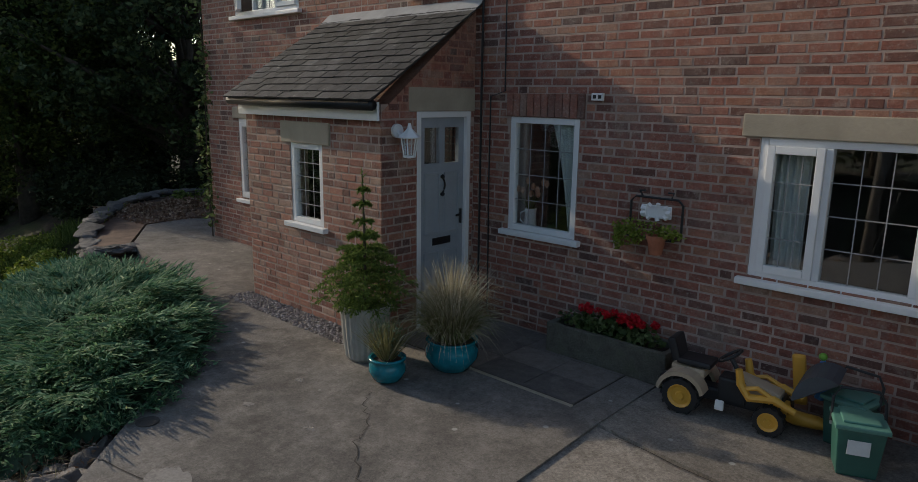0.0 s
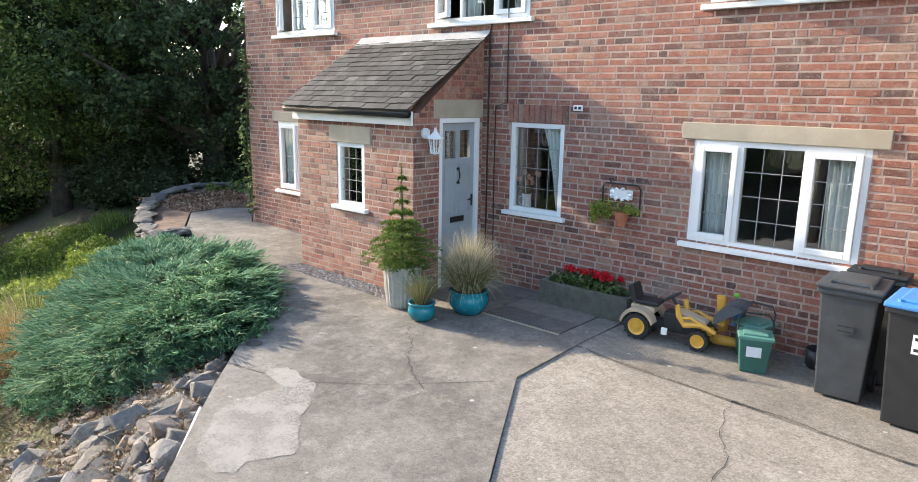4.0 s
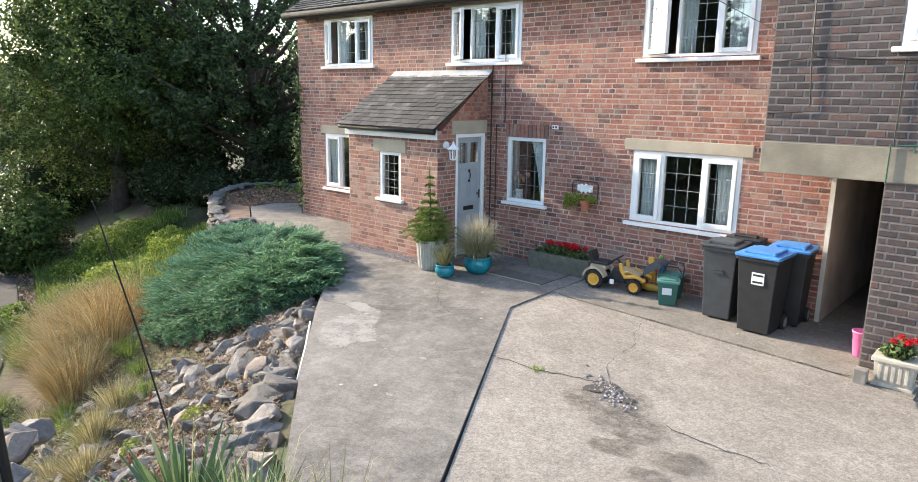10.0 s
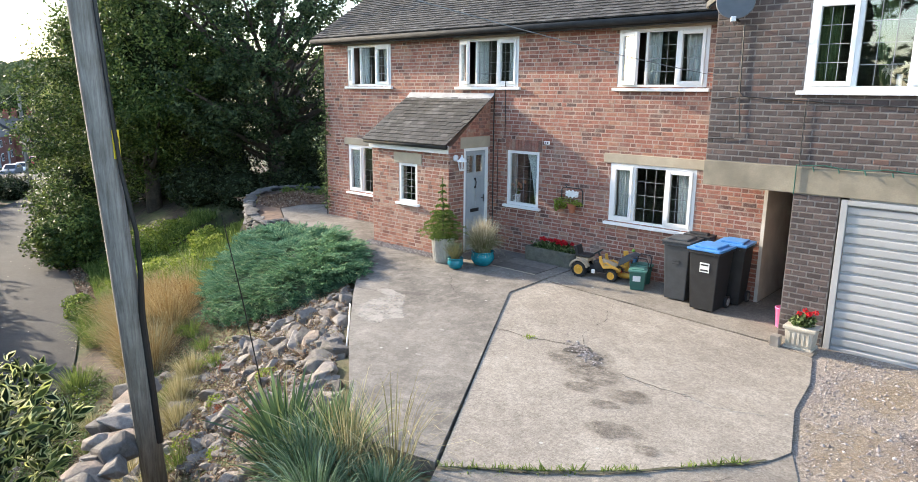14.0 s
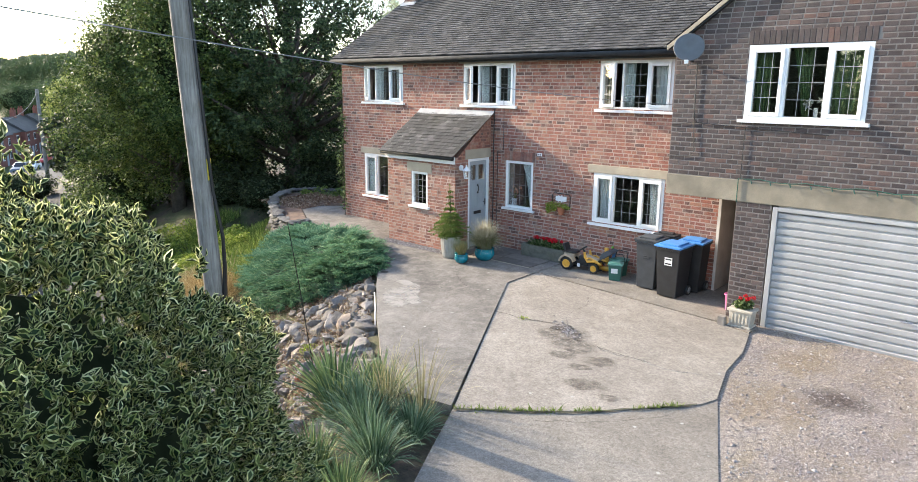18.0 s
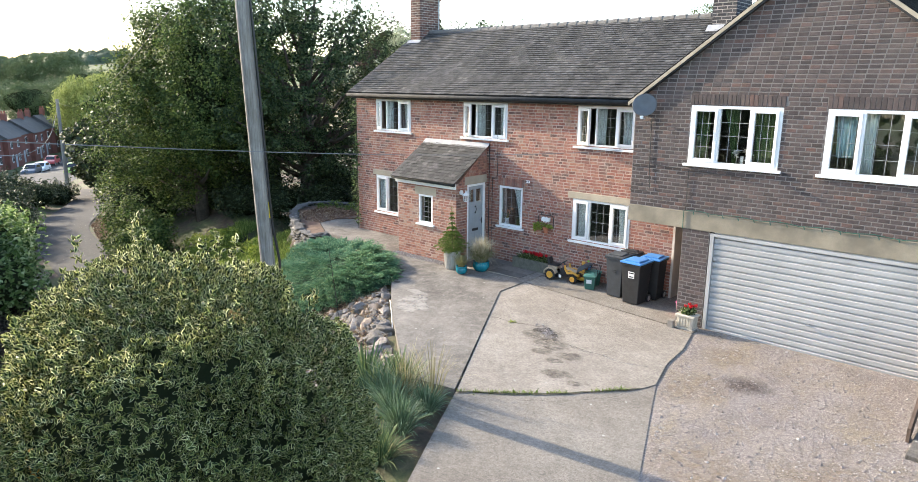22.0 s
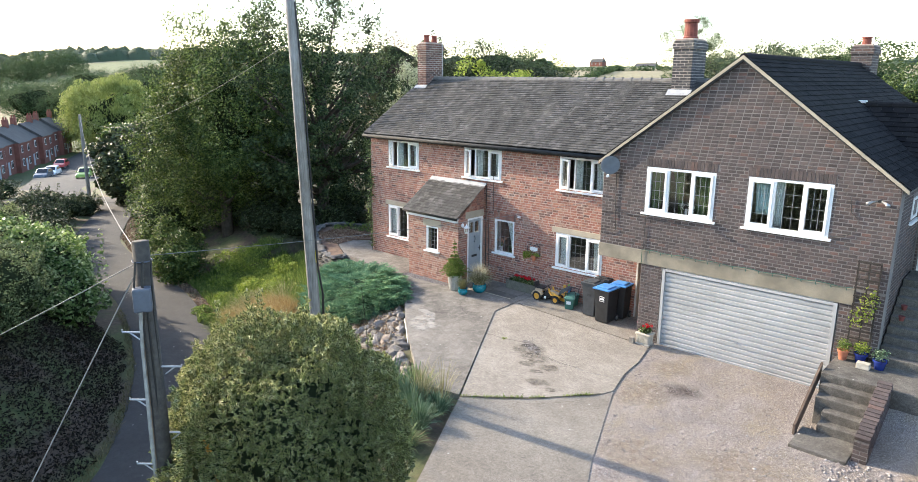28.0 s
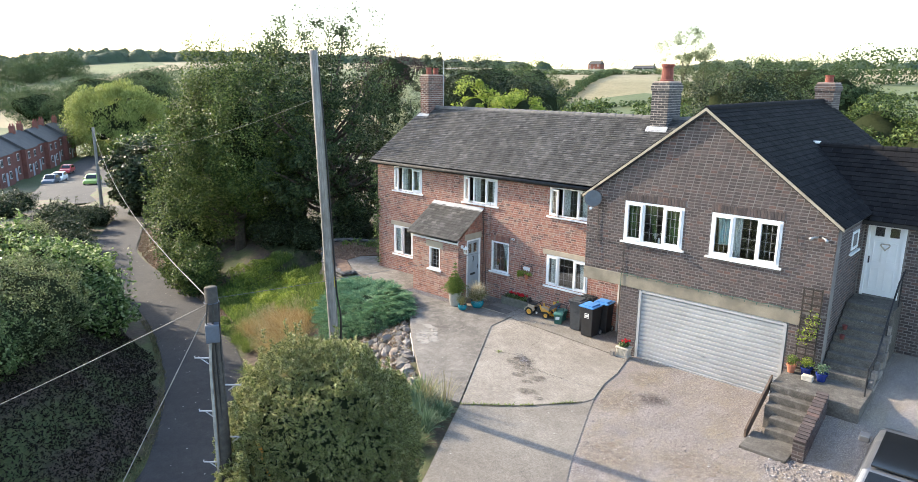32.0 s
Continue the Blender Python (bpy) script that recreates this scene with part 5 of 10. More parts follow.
mesh_from("leaf_margin", VO, halves(len(VO)), L_margin, holly)
mesh_from("crown", VI, np.arange(len(VI)).reshape(-1, 4), L_holly, holly)
# dark solid added for the shade deep in the bush
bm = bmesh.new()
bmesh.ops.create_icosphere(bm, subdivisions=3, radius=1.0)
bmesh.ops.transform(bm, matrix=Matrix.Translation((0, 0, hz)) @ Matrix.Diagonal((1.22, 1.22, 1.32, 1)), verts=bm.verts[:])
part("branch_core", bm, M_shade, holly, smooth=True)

# big trees west of the house
for x, y, h, r in ((-13.9, -3.3, 2.0, 0.95), (-15.2, -2.9, 2.4, 1.0), (-16.8, -2.6, 2.2, 1.0)):
    tree("shrub", (x, y, land(x, y)), h, (r, r * 0.9, h * 0.55), "leafy green shrub under the lane-side tree", L_tree, 190, 60, 0.3, 0.11, 0.035, x, lumps=0.4, droop=0.3, inner=0.4, limbs=10, category="shrub", group="lane shrubs")
tree("tree", (-16.8, 0.6, land(-16.8, 0.6)), 10.0, (3.9, 3.3, 4.8), "broad green cherry tree beside the lane", L_tree, 1150, 110, 0.52, 0.115, 0.3, 1.0, lumps=0.36, droop=0.3, inner=0.6, core=0.45, shoots=420)
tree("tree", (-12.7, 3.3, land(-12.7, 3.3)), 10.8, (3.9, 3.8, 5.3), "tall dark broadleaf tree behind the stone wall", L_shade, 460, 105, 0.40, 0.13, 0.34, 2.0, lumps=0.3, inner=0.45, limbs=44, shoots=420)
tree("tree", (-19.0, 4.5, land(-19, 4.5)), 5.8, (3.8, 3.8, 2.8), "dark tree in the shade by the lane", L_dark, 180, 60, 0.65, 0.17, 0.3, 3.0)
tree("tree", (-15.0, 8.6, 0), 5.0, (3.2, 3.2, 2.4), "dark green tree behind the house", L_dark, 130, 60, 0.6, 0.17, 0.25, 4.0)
tree("tree", (-10.6, 7.2, 0), 7.1, (1.25, 1.25, 2.4), "pale flowering shrub tree behind the house", L_cream, 220, 60, 0.34, 0.10, 0.12, 5.0)

# ---- garden ----
EA, EV, EN = Vector((-0.4, -3.2)), Vector((0.75, -0.66)), Vector((-0.66, -0.75))
ROCKS = []
rk = random.Random(5)


def rock_mesh(seed, flat, material, corners=11):
    """An angular lump: the hull of a few random corners."""
    q = random.Random(seed)
    bm = bmesh.new()
    for k in range(corners):
        v = Vector((q.gauss(0, 1), q.gauss(0, 1), q.gauss(0, 1))).normalized() * q.uniform(0.82, 1.12)
        bm.verts.new((v.x, v.y, v.z * flat))
    bmesh.ops.convex_hull(bm, input=bm.verts[:])
    for v in [v for v in bm.verts if not v.link_faces]:
        bm.verts.remove(v)
    bmesh.ops.bevel(bm, geom=bm.edges[:], offset=0.05, segments=1, affect="EDGES", profile=0.5)
    me = bpy.data.meshes.new("rock")
    bm.to_mesh(me)
    bm.free()
    me.materials.append(material)
    return me


ROCKS = [rock_mesh(k, 0.55 + 0.1 * (k % 3), M_rock, 10 + k % 5) for k in range(10)]
M_wallstone = pieces("wall_stone", [(0.0, (0.085, 0.083, 0.082)), (0.6, (0.16, 0.155, 0.15)), (1.0, (0.26, 0.25, 0.235))], fine=30.0, bumpy=0.8, dist=0.02, stain=(0.12, 0.13, 0.08), stain_amount=0.5, big=5.0)
FLATS = [rock_mesh(50 + k, 0.5, M_wallstone, 16) for k in range(6)]
JUNIPER = [(-0.75, -2.55), (-1.5, -2.02), (-2.6, -1.72), (-3.9, -1.72), (-4.8, -2.1), (-4.9, -2.9), (-4.3, -3.9), (-3.2, -4.5), (-2.1, -4.5), (-1.3, -4.4), (-0.65, -4.15), (-0.3, -3.75), (-0.08, -3.35), (-0.3, -2.95)]


def juniper_height(x, y):
    """Height of the juniper's top over the ground, 0 outside it."""
    inside, near = False, 9.0
    for (ax, ay), (bx, by) in zip(JUNIPER, JUNIPER[1:] + JUNIPER[:1]):
        if (ay > y) != (by > y) and x < ax + (y - ay) / (by - ay) * (bx - ax):
            inside = not inside
        dx, dy = bx - ax, by - ay
        k = min(max(((x - ax) * dx + (y - ay) * dy) / (dx * dx + dy * dy), 0), 1)
        near = min(near, math.hypot(x - ax - k * dx, y - ay - k * dy))
    if not inside:
        return 0.0
    near += 0.16 * noise.noise((x * 1.8, y * 1.8, 4))
    if near < 0:
        return 0.0
    top = 0.25 + 0.13 * min(0.0, x + 3.0) - 0.07 * max(0.0, -3.2 - y) + 0.2 * noise.noise((x * 2.4, y * 2.4, 8))
    return max(0.04, min(top - land(x, y), 0.40) * min(1.0, near / 0.6) ** 0.6) * (1 + 0.35 * noise.noise((x * 3.3, y * 3.3, 21)))


rockery = thing("rockery", (0, 0, 0), "sloping rockery of grey limestone rocks beside the path", "rockery")
n_rocks = 0
while n_rocks < 300:
    s, d = rk.uniform(0.1, 6.3), (0.02 + 0.3 * rk.random() if n_rocks < 80 else 0.12 + 3.3 * rk.random())
    p = EA + EV * s + EN * d
    if juniper_height(p.x, p.y) > 0.08 or road_near(p.x, p.y)[0] < 1.9:
        continue
    z = land(p.x, p.y)
    ob = new("rock", rk.choice(ROCKS))
    ob.parent = rockery
    r = rk.choice((0.07, 0.09, 0.11, 0.135, 0.165, 0.21)) * rk.uniform(0.8, 1.15)
    ob.matrix_basis = pose(p.x, p.y, z + r * 0.04, rk.uniform(-40, 40), rk.uniform(-40, 40), rk.uniform(0, 360)) @ Matrix.Diagonal((r * rk.uniform(1.0, 1.7), r, r * rk.uniform(0.9, 1.4), 1))
    n_rocks += 1
VV, FF = [], []
for k in range(2000):
    s, d = rk.uniform(0.1, 6.6), rk.uniform(0.05, 3.8)
    p = EA + EV * s + EN * d
    if juniper_height(p.x, p.y) > 0.05 or road_near(p.x, p.y)[0] < 1.6:
        continue
    me = rk.choice(ROCKS)
    r = rk.uniform(0.022, 0.06) if k % 4 else rk.uniform(0.06, 0.12)
    m = pose(p.x, p.y, land(p.x, p.y) + r * 0.2, rk.uniform(-30, 30), rk.uniform(-30, 30), rk.uniform(0, 360)) @ Matrix.Diagonal((r * 1.3, r, r, 1))
    o = len(VV)
    VV += [tuple(m @ v.co) for v in me.vertices]
    FF += [tuple(i + o for i in f.vertices) for f in me.polygons]
# edging stones round the pole's foot, above the lane
for k in range(26):
    q = k / 25
    x, y = 0.1 + 3.1 * q + rk.uniform(-0.12, 0.12), -7.25 - 1.75 * q + rk.uniform(-0.2, 0.2)
    if math.hypot(x - 1.89, y + 7.72) < 0.24:
        continue
    ob = new("rock", rk.choice(ROCKS))
    ob.parent = rockery
    r = rk.uniform(0.13, 0.26)
    ob.matrix_basis = pose(x, y, max(land(x, y) + 0.05, -0.62) + rk.uniform(0, 0.08), rk.uniform(-20, 20), rk.uniform(-20, 20), rk.uniform(0, 360)) @ Matrix.Diagonal((r * rk.uniform(1.0, 1.6), r, r * rk.uniform(1.0, 1.5), 1))
rubble = part("rubble", (VV, FF), M_rock_i, rockery)
rubble["kind"] = "stuff"


def on_bank(n, s0, s1, d0, d1):
    s, d = RNG.uniform(s0, s1, n), RNG.uniform(d0, d1, n)
    X, Y = EA.x + EV.x * s + EN.x * d, EA.y + EV.y * s + EN.y * d
    return np.stack([X, Y, [land(x, y) for x, y in zip(X, Y)]], 1)


C = on_bank(34000, -1.5, 6.6, 0.03, 4.2)
V, F = leaves(C + np.stack([0 * C[:, 0], 0 * C[:, 0], RNG.uniform(0.01, 0.085, len(C))], 1), 0.05, 0.3, 0, 1.5)
tagged(mesh_from("litter", V, F, L_litter), "dry brown stalks and litter between the rocks", "litter", kind="stuff")


def mound(name, x, y, rx, ry, h, material, label, n=900, leaf=0.05, category="plant", ratio=0.5, lift=0.0, group=""):
    z = land(x, y)
    t = thing(name, (x, y, z + lift), label, category, group)
    P = shell(n, (0, 0, 0), (rx, ry, h), 0.6, 0.2, -0.02, x)
    V, F = leaves(P, leaf, ratio, 0, 0.8)
    mesh_from("foliage", V, F, material, t)
    return t


for s, d, r, h in ((2.8, 1.0, 0.22, 0.13), (3.5, 1.9, 0.3, 0.2), (3.3, 2.3, 0.2, 0.17), (4.4, 1.3, 0.16, 0.1), (2.5, 1.75, 0.2, 0.14), (5.0, 2.6, 0.28, 0.18), (4.3, 2.7, 0.24, 0.2)):
    p = EA + EV * s + EN * d
    mound("sedum", p.x, p.y, r, r * 0.8, h, L_lime, "low yellow-green sedum cushion among the rocks", 500, 0.035, group="sedum cushions")
for s, d, r, h in ((4.0, 2.1, 0.3, 0.26), (4.8, 3.1, 0.36, 0.34), (5.6, 2.9, 0.34, 0.3)):
    p = EA + EV * s + EN * d
    mound("herb", p.x, p.y, r, r, h, L_hedge, "straggly green herb in the rockery", 700, 0.045, group="rockery herbs")


for s, d, r, h in ((3.9, 1.0, 0.18, 0.07), (4.6, 0.8, 0.24, 0.08), (5.2, 1.5, 0.2, 0.07), (2.9, 1.6, 0.16, 0.09), (1.2, 1.9, 0.2, 0.1)):
    p = EA + EV * s + EN * d
    mound("red_sedum", p.x, p.y, r, r * 0.7, h, L_rust, "low rusty red sedum mat between the rocks", 420, 0.03, group="red sedum mats")
C = on_bank(5200, 0.4, 6.6, 0.05, 3.6)
C[:, 2] += 0.02
V, F = blades(C, C + RNG.normal(size=C.shape) * np.array([0.10, 0.10, 0.02]) + np.array([0, 0, 0.07]), 0.004, 0.5)
tagged(mesh_from("dry_grass", V, F, L_pale), "thin bleached grass strands among the rocks", "grass", kind="stuff")
pipe = bmesh.new()
tube(pipe, [(0.86, -4.25, 0.0), (1.45, -4.74, -0.03), (2.06, -5.27, -0.06)], 0.012, 6)
tagged(part("pipe", pipe, M_upvc, smooth=True), "thin white plastic pipe along the slab edge", "pipe")


juniper = thing("juniper", (-1.7, -3.6, land(-1.7, -3.6)), "spreading blue-green juniper over the bank by the path", "shrub")
J0 = Vector(juniper.location)
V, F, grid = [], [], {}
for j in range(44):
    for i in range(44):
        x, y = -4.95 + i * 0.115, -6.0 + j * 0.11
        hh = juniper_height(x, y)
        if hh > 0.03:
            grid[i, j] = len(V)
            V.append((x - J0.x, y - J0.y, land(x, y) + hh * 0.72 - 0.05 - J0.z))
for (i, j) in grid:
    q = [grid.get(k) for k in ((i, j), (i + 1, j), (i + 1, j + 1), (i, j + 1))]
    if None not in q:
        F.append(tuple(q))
# green sheet below the sprays, coloured as the shade in their gaps
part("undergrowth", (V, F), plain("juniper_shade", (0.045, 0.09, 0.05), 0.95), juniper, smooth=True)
P, D = [], []
while len(P) < 1300:
    x, y = RNG.uniform(-5.0, 0.1), RNG.uniform(-4.6, -1.6)
    hh = juniper_height(x, y)
    if hh > 0.03:
        a = math.atan2(y + 2.9, x + 2.6) + 0.9 * noise.noise((x * 0.9, y * 0.9, 11)) + RNG.uniform(-0.7, 0.7)
        P.append((x, y, land(x, y) + hh * RNG.uniform(0.72, 1.0)))
        far = 1.0 if juniper_height(x + 0.32 * math.cos(a), y + 0.32 * math.sin(a)) > 0.05 else 0.4
        D.append((far * math.cos(a), far * math.sin(a), far * RNG.uniform(-0.08, 0.26)))
P, D = np.array(P) - np.array(J0), np.array(D) * RNG.uniform(0.24, 0.52, (len(P), 1))
B, T = [P], [P + D]
S = np.cross(D, np.array([0, 0, 1.0]))
for k in range(13):
    f = 0.1 + 0.068 * k
    b = P + D * f + np.array([0, 0, 0.06]) * (f * (1 - f) * 4)
    twig = S * (0.34 * (1.05 - 0.75 * f)) * (1 if k % 2 else -1) + D * 0.24 + RNG.normal(size=P.shape) * np.array([0.015, 0.015, 0.02])
    B.append(b)
    T.append(b + twig)
    for j in (0.35, 0.6, 0.85):
        q = b + twig * j
        B.append(q)
        T.append(q + D * 0.13 + twig * 0.12 + RNG.normal(size=P.shape) * 0.014 + np.array([0, 0, 0.012]))
V, F = blades(np.concatenate(B), np.concatenate(T), 0.017, 0.1)
mesh_from("foliage", V, F, L_juniper, juniper)


def tuft(name, x, y, n, length, spread, width, material, label, z=None, lean=0.0, category="grass", bend=0.35, group="", base=0.12):
    """A tussock of long blades from one root."""
    zz = land(x, y) if z is None else z
    t = thing(name, (x, y, zz), label, category, group)
    a, r = RNG.uniform(0, math.tau, n), RNG.uniform(0, 1, n) ** 0.7
    B = np.stack([np.cos(a) * r * base, np.sin(a) * r * base, np.zeros(n)], 1)
    L = length * RNG.uniform(0.6, 1.1, n)
    T = B + np.stack([np.cos(a) * r * spread * L + lean * L, np.sin(a) * r * spread * L, L * np.sqrt(np.maximum(0.15, 1 - (r * spread) ** 2))], 1)
    V, F = blades(B, T, width, bend)
    mesh_from("foliage", V, F, material, t)
    return t


for x, y, L in ((-4.2, -5.4, 0.7), (-5.9, -4.6, 0.75), (-6.7, -4.2, 0.7), (-3.3, -5.6, 0.6), (-7.3, -4.6, 0.6), (-4.3, -4.7, 0.8), (-5.0, -4.5, 0.85), (-5.6, -4.2, 0.8), (-4.7, -5.2, 0.75), (-6.2, -3.9, 0.75), (-5.3, -4.9, 0.75), (-4.9, -4.0, 0.6), (-5.6, -3.7, 0.5), (-3.7, -5.3, 0.6)):
    tuft("golden_grass", x, y, 950, L * 1.05, 0.97, 0.0048, L_straw, "tall golden dry ornamental grass on the bank", lean=-0.12, group="golden grasses", base=0.38, bend=0.85)
for x, y, L in ((-5.2, -5.3, 0.8), (-6.3, -4.5, 0.8), (-4.1, -5.2, 0.7), (-5.9, -3.5, 0.7), (-4.4, -5.0, 0.7), (-6.8, -4.4, 0.6), (-3.4, -5.5, 0.6), (-7.4, -4.0, 0.6)):
    tuft("seed_grass", x, y, 260, L * 1.3, 0.95, 0.0045, L_pale, "bleached grass stems with bent seed heads", lean=-0.25, group="seed grasses", base=0.4, bend=0.9)
for x, y, L in ((-6.3, -5.4, 0.5), (-7.2, -5.2, 0.5), (-5.0, -3.4, 0.5), (-6.6, -3.2, 0.5), (-4.2, -6.5, 0.45)):
    tuft("green_grass", x, y, 420, L, 0.95, 0.008, L_grass, "green grass tussock among the golden grass", group="green tussocks", base=0.3, bend=0.6)
for x, y, r, h in ((-7.6, -4.1, 0.75, 0.5), (-8.3, -3.5, 0.7, 0.5), (-8.3, -5.0, 0.5, 0.4), (-9.3, -4.7, 0.5, 0.35)):
    mound("ground_elder", x, y, r, r * 0.8, h, L_grass, "mound of bright green ground cover", 1700, 0.08, group="ground cover")
for x, y, L in ((-1.0, -6.1, 0.45), (-0.2, -6.5, 0.4), (-1.6, -5.6, 0.45), (-0.3, -7.0, 0.35), (0.5, -7.4, 0.3), (1.4, -7.6, 0.3), (-6.9, -3.9, 0.6), (-7.8, -3.3, 0.5)):
    tuft("pale_grass", x, y, 700, L, 0.9, 0.005, L_pale, "pale dry grass tussock", group="pale grasses", base=0.2)
made = 0
while made < 34:
    x, y = rk.uniform(-5.5, 3.2), rk.uniform(-8.2, -4.6)
    d, _, sd = road_near(x, y)
    if sd < 0 or d < 1.7 or d > 3.9 or juniper_height(x, y) or y > bank_edge(x) - 0.9:
        continue
    made += 1
    if made % 3:
        tuft("pale_grass", x, y, 240, rk.uniform(0.22, 0.42), 0.95, 0.005, L_pale if made % 2 else L_grass, "low tussock of dry grass on the bank", group="bank tussocks", base=0.16, bend=0.5)
    else:
        mound("herb", x, y, rk.uniform(0.16, 0.3), rk.uniform(0.16, 0.26), rk.uniform(0.12, 0.22), L_lime if made % 2 else L_hedge, "straggly green herb in the rockery", 600, 0.04, group="rockery herbs")
# green bank towards the tree
C = []
while len(C) < 16000:
    x, y = RNG.uniform(-13.5, -5.0), RNG.uniform(-4.6, 0.6)
    if road_near(x, y)[0] > 1.7 and y < bank_edge(x) - (0.5 if x > -6.5 else 0.0) + 0.3 * noise.noise((x, y, 2)):
        C.append((x, y, land(x, y)))
C = np.array(C)
T = C + RNG.normal(size=C.shape) * np.array([0.09, 0.09, 0.05]) + np.array([-0.03, 0, 0.25])
V, F = blades(C, T, 0.022, 0.3)
tagged(mesh_from("bank_grass", V, F, L_grass), "rough green grass on the bank", "grass", kind="stuff")
for x, y, r, h in ((-9.0, -2.6, 0.9, 0.4), (-10.4, -2.0, 1.0, 0.45), (-7.8, -2.4, 0.7, 0.3), (-11.4, -2.6, 0.9, 0.5), (-10.0, -0.6, 0.9, 0.35), (-9.9, -3.4, 0.7, 0.3), (-8.3, -1.7, 0.6, 0.5), (-9.2, -1.2, 0.7, 0.55), (-7.5, -2.9, 0.6, 0.5), (-8.6, -3.0, 0.7, 0.5), (-7.0, -3.3, 0.5, 0.4), (-10.3, -1.3, 0.8, 0.5), (-11.6, -0.7, 0.9, 0.45), (-12.4, -1.6, 0.9, 0.5), (-12.9, -0.4, 0.9, 0.4), (-13.6, -1.2, 0.9, 0.5)):
    mound("ground_elder", x, y, r, r * 0.8, h, L_lime, "mound of bright green ground cover", 2400, 0.08, group="ground cover")
C = []
while len(C) < 30000:
    x, y = RNG.uniform(-34, -7.5), RNG.uniform(-6.5, 4.5)
    d, _, sd = road_near(x, y)
    if sd > 0 and 1.3 < d < 3.1 + 0.7 * noise.noise((x, y, 5)) + 2.5 * smooth_step(18, 24, -x):
        C.append((x, y, land(x, y) + 0.02))
V, F = leaves(np.array(C), 0.075, 0.5, 0, 1.5)
tagged(mesh_from("litter", V, F, L_litter), "brown fallen leaves along the lane's edge", "litter", kind="stuff")
# spiky and grassy plants at the drive's corner
tuft("yucca", 3.3, -7.0, 120, 0.74, 0.97, 0.05, L_yucca, "spiky green yucca with yellow-edged blades by the path corner", bend=0.1)
for x, y in ((3.75, -7.25), (4.05, -7.0)):
    tuft("iris", x, y, 230, 0.62, 0.85, 0.022, L_yucca, "upright green iris blades by the path corner", group="iris clumps", bend=0.15, base=0.2)
for x, y, L in ((4.2, -7.35, 0.85), (4.6, -7.6, 0.8), (4.95, -7.25, 0.6), (5.1, -7.9, 0.75), (4.5, -8.2, 0.85), (5.35, -8.5, 0.7)):
    tuft("sedge", x, y, 420, L * 0.72, 0.97, 0.011, L_yucca if y < -8.0 else L_blade, "arching green sedge clump beside the drive", group="sedges", bend=0.5)
for x, y in ((4.4, -7.1), (4.75, -6.9)):
    tuft("feather_grass", x, y, 130, 0.9, 0.85, 0.006, L_pale, "thin straw-coloured feather grass", group="feather grass", bend=0.7)
cane = bmesh.new()
tube(cane, [(2.06, -6.44, land(2.06, -6.44) - 0.05), (2.42, -6.88, 1.03), (2.66, -7.17, 1.96)], [0.008, 0.007, 0.005], 6)
tagged(part("garden_cane", cane, M_black), "thin dark leaning garden cane in the rockery", "cane")

# dry stone wall
stone_wall = thing("stone_wall", (0, 0, 0), "curved grey dry stone retaining wall", "stone wall")
WALL = finer([(-5.5, -1.2, 0), (-5.62, -1.6, 0), (-6.7, -1.34, 0), (-7.85, -0.72, 0), (-9.0, 0.15, 0), (-9.7, 1.1, 0), (-9.3, 1.9, 0), (-8.3, 2.3, 0)], 9)
part("core", ribbon([(x, y, 0.0) for x, y, z in WALL], 0.10, -0.14, 3), M_rock_i, stone_wall)
for i, (x, y, _) in enumerate(WALL[:-1]):
    a = math.degrees(math.atan2(WALL[i + 1][1] - y, WALL[i + 1][0] - x))
    for c in range(8):
        if (i + c) % 2 and c < 7:
            continue
        w = rk.uniform(0.85, 1.3)
        ob = new("stone", rk.choice(FLATS))
        ob.parent = stone_wall
        ob.matrix_basis = pose(x + rk.uniform(-0.04, 0.04), y + rk.uniform(-0.04, 0.04), -0.91 + c * 0.13 + 0.14 * smooth_step(5.6, 7.6, -x) + rk.uniform(-0.015, 0.015), rk.uniform(-7, 7), rk.uniform(-7, 7), a + rk.uniform(-12, 12)) @ Matrix.Diagonal((0.21 * w, 0.19 * rk.uniform(0.85, 1.15), 0.125, 1))
bed = tagged(part("raised_bed", prism([(x, y) for x, y, _ in WALL] + [(-6.55, 1.2), (-7.02, 0.42), (-6.93, -0.36)], -0.4, 0.05), plain("bed_soil", (0.16, 0.10, 0.07), 0.95, vary=0.4)), "raised bed with dry reddish soil", "flower bed", kind="structure")
C = np.array([(x, y, 0.06 + 0.16 * max(0.0, noise.noise((x, y, 3)))) for x, y in zip(RNG.uniform(-9.0, -6.9, 2600), RNG.uniform(-0.5, 1.7, 2600)) if y > -0.1 - (x + 7.0) * -0.45 - 0.75 + 0.35 and y < 1.6])
V, F = leaves(C + RNG.normal(size=C.shape) * 0.02, 0.075, 0.4, 0, 1.0)
tagged(mesh_from("litter", V, F, L_litter), "dry reddish leaves on the raised bed", "litter", kind="stuff")
for x, y, r in ((-8.6, 1.6, 0.3), (-7.9, 1.75, 0.26), (-8.9, 1.2, 0.22)):
    mound("fern", x, y, r, r, r * 1.1, L_grass, "small green fern on the raised bed", 260, 0.09, lift=0.16, group="ferns")
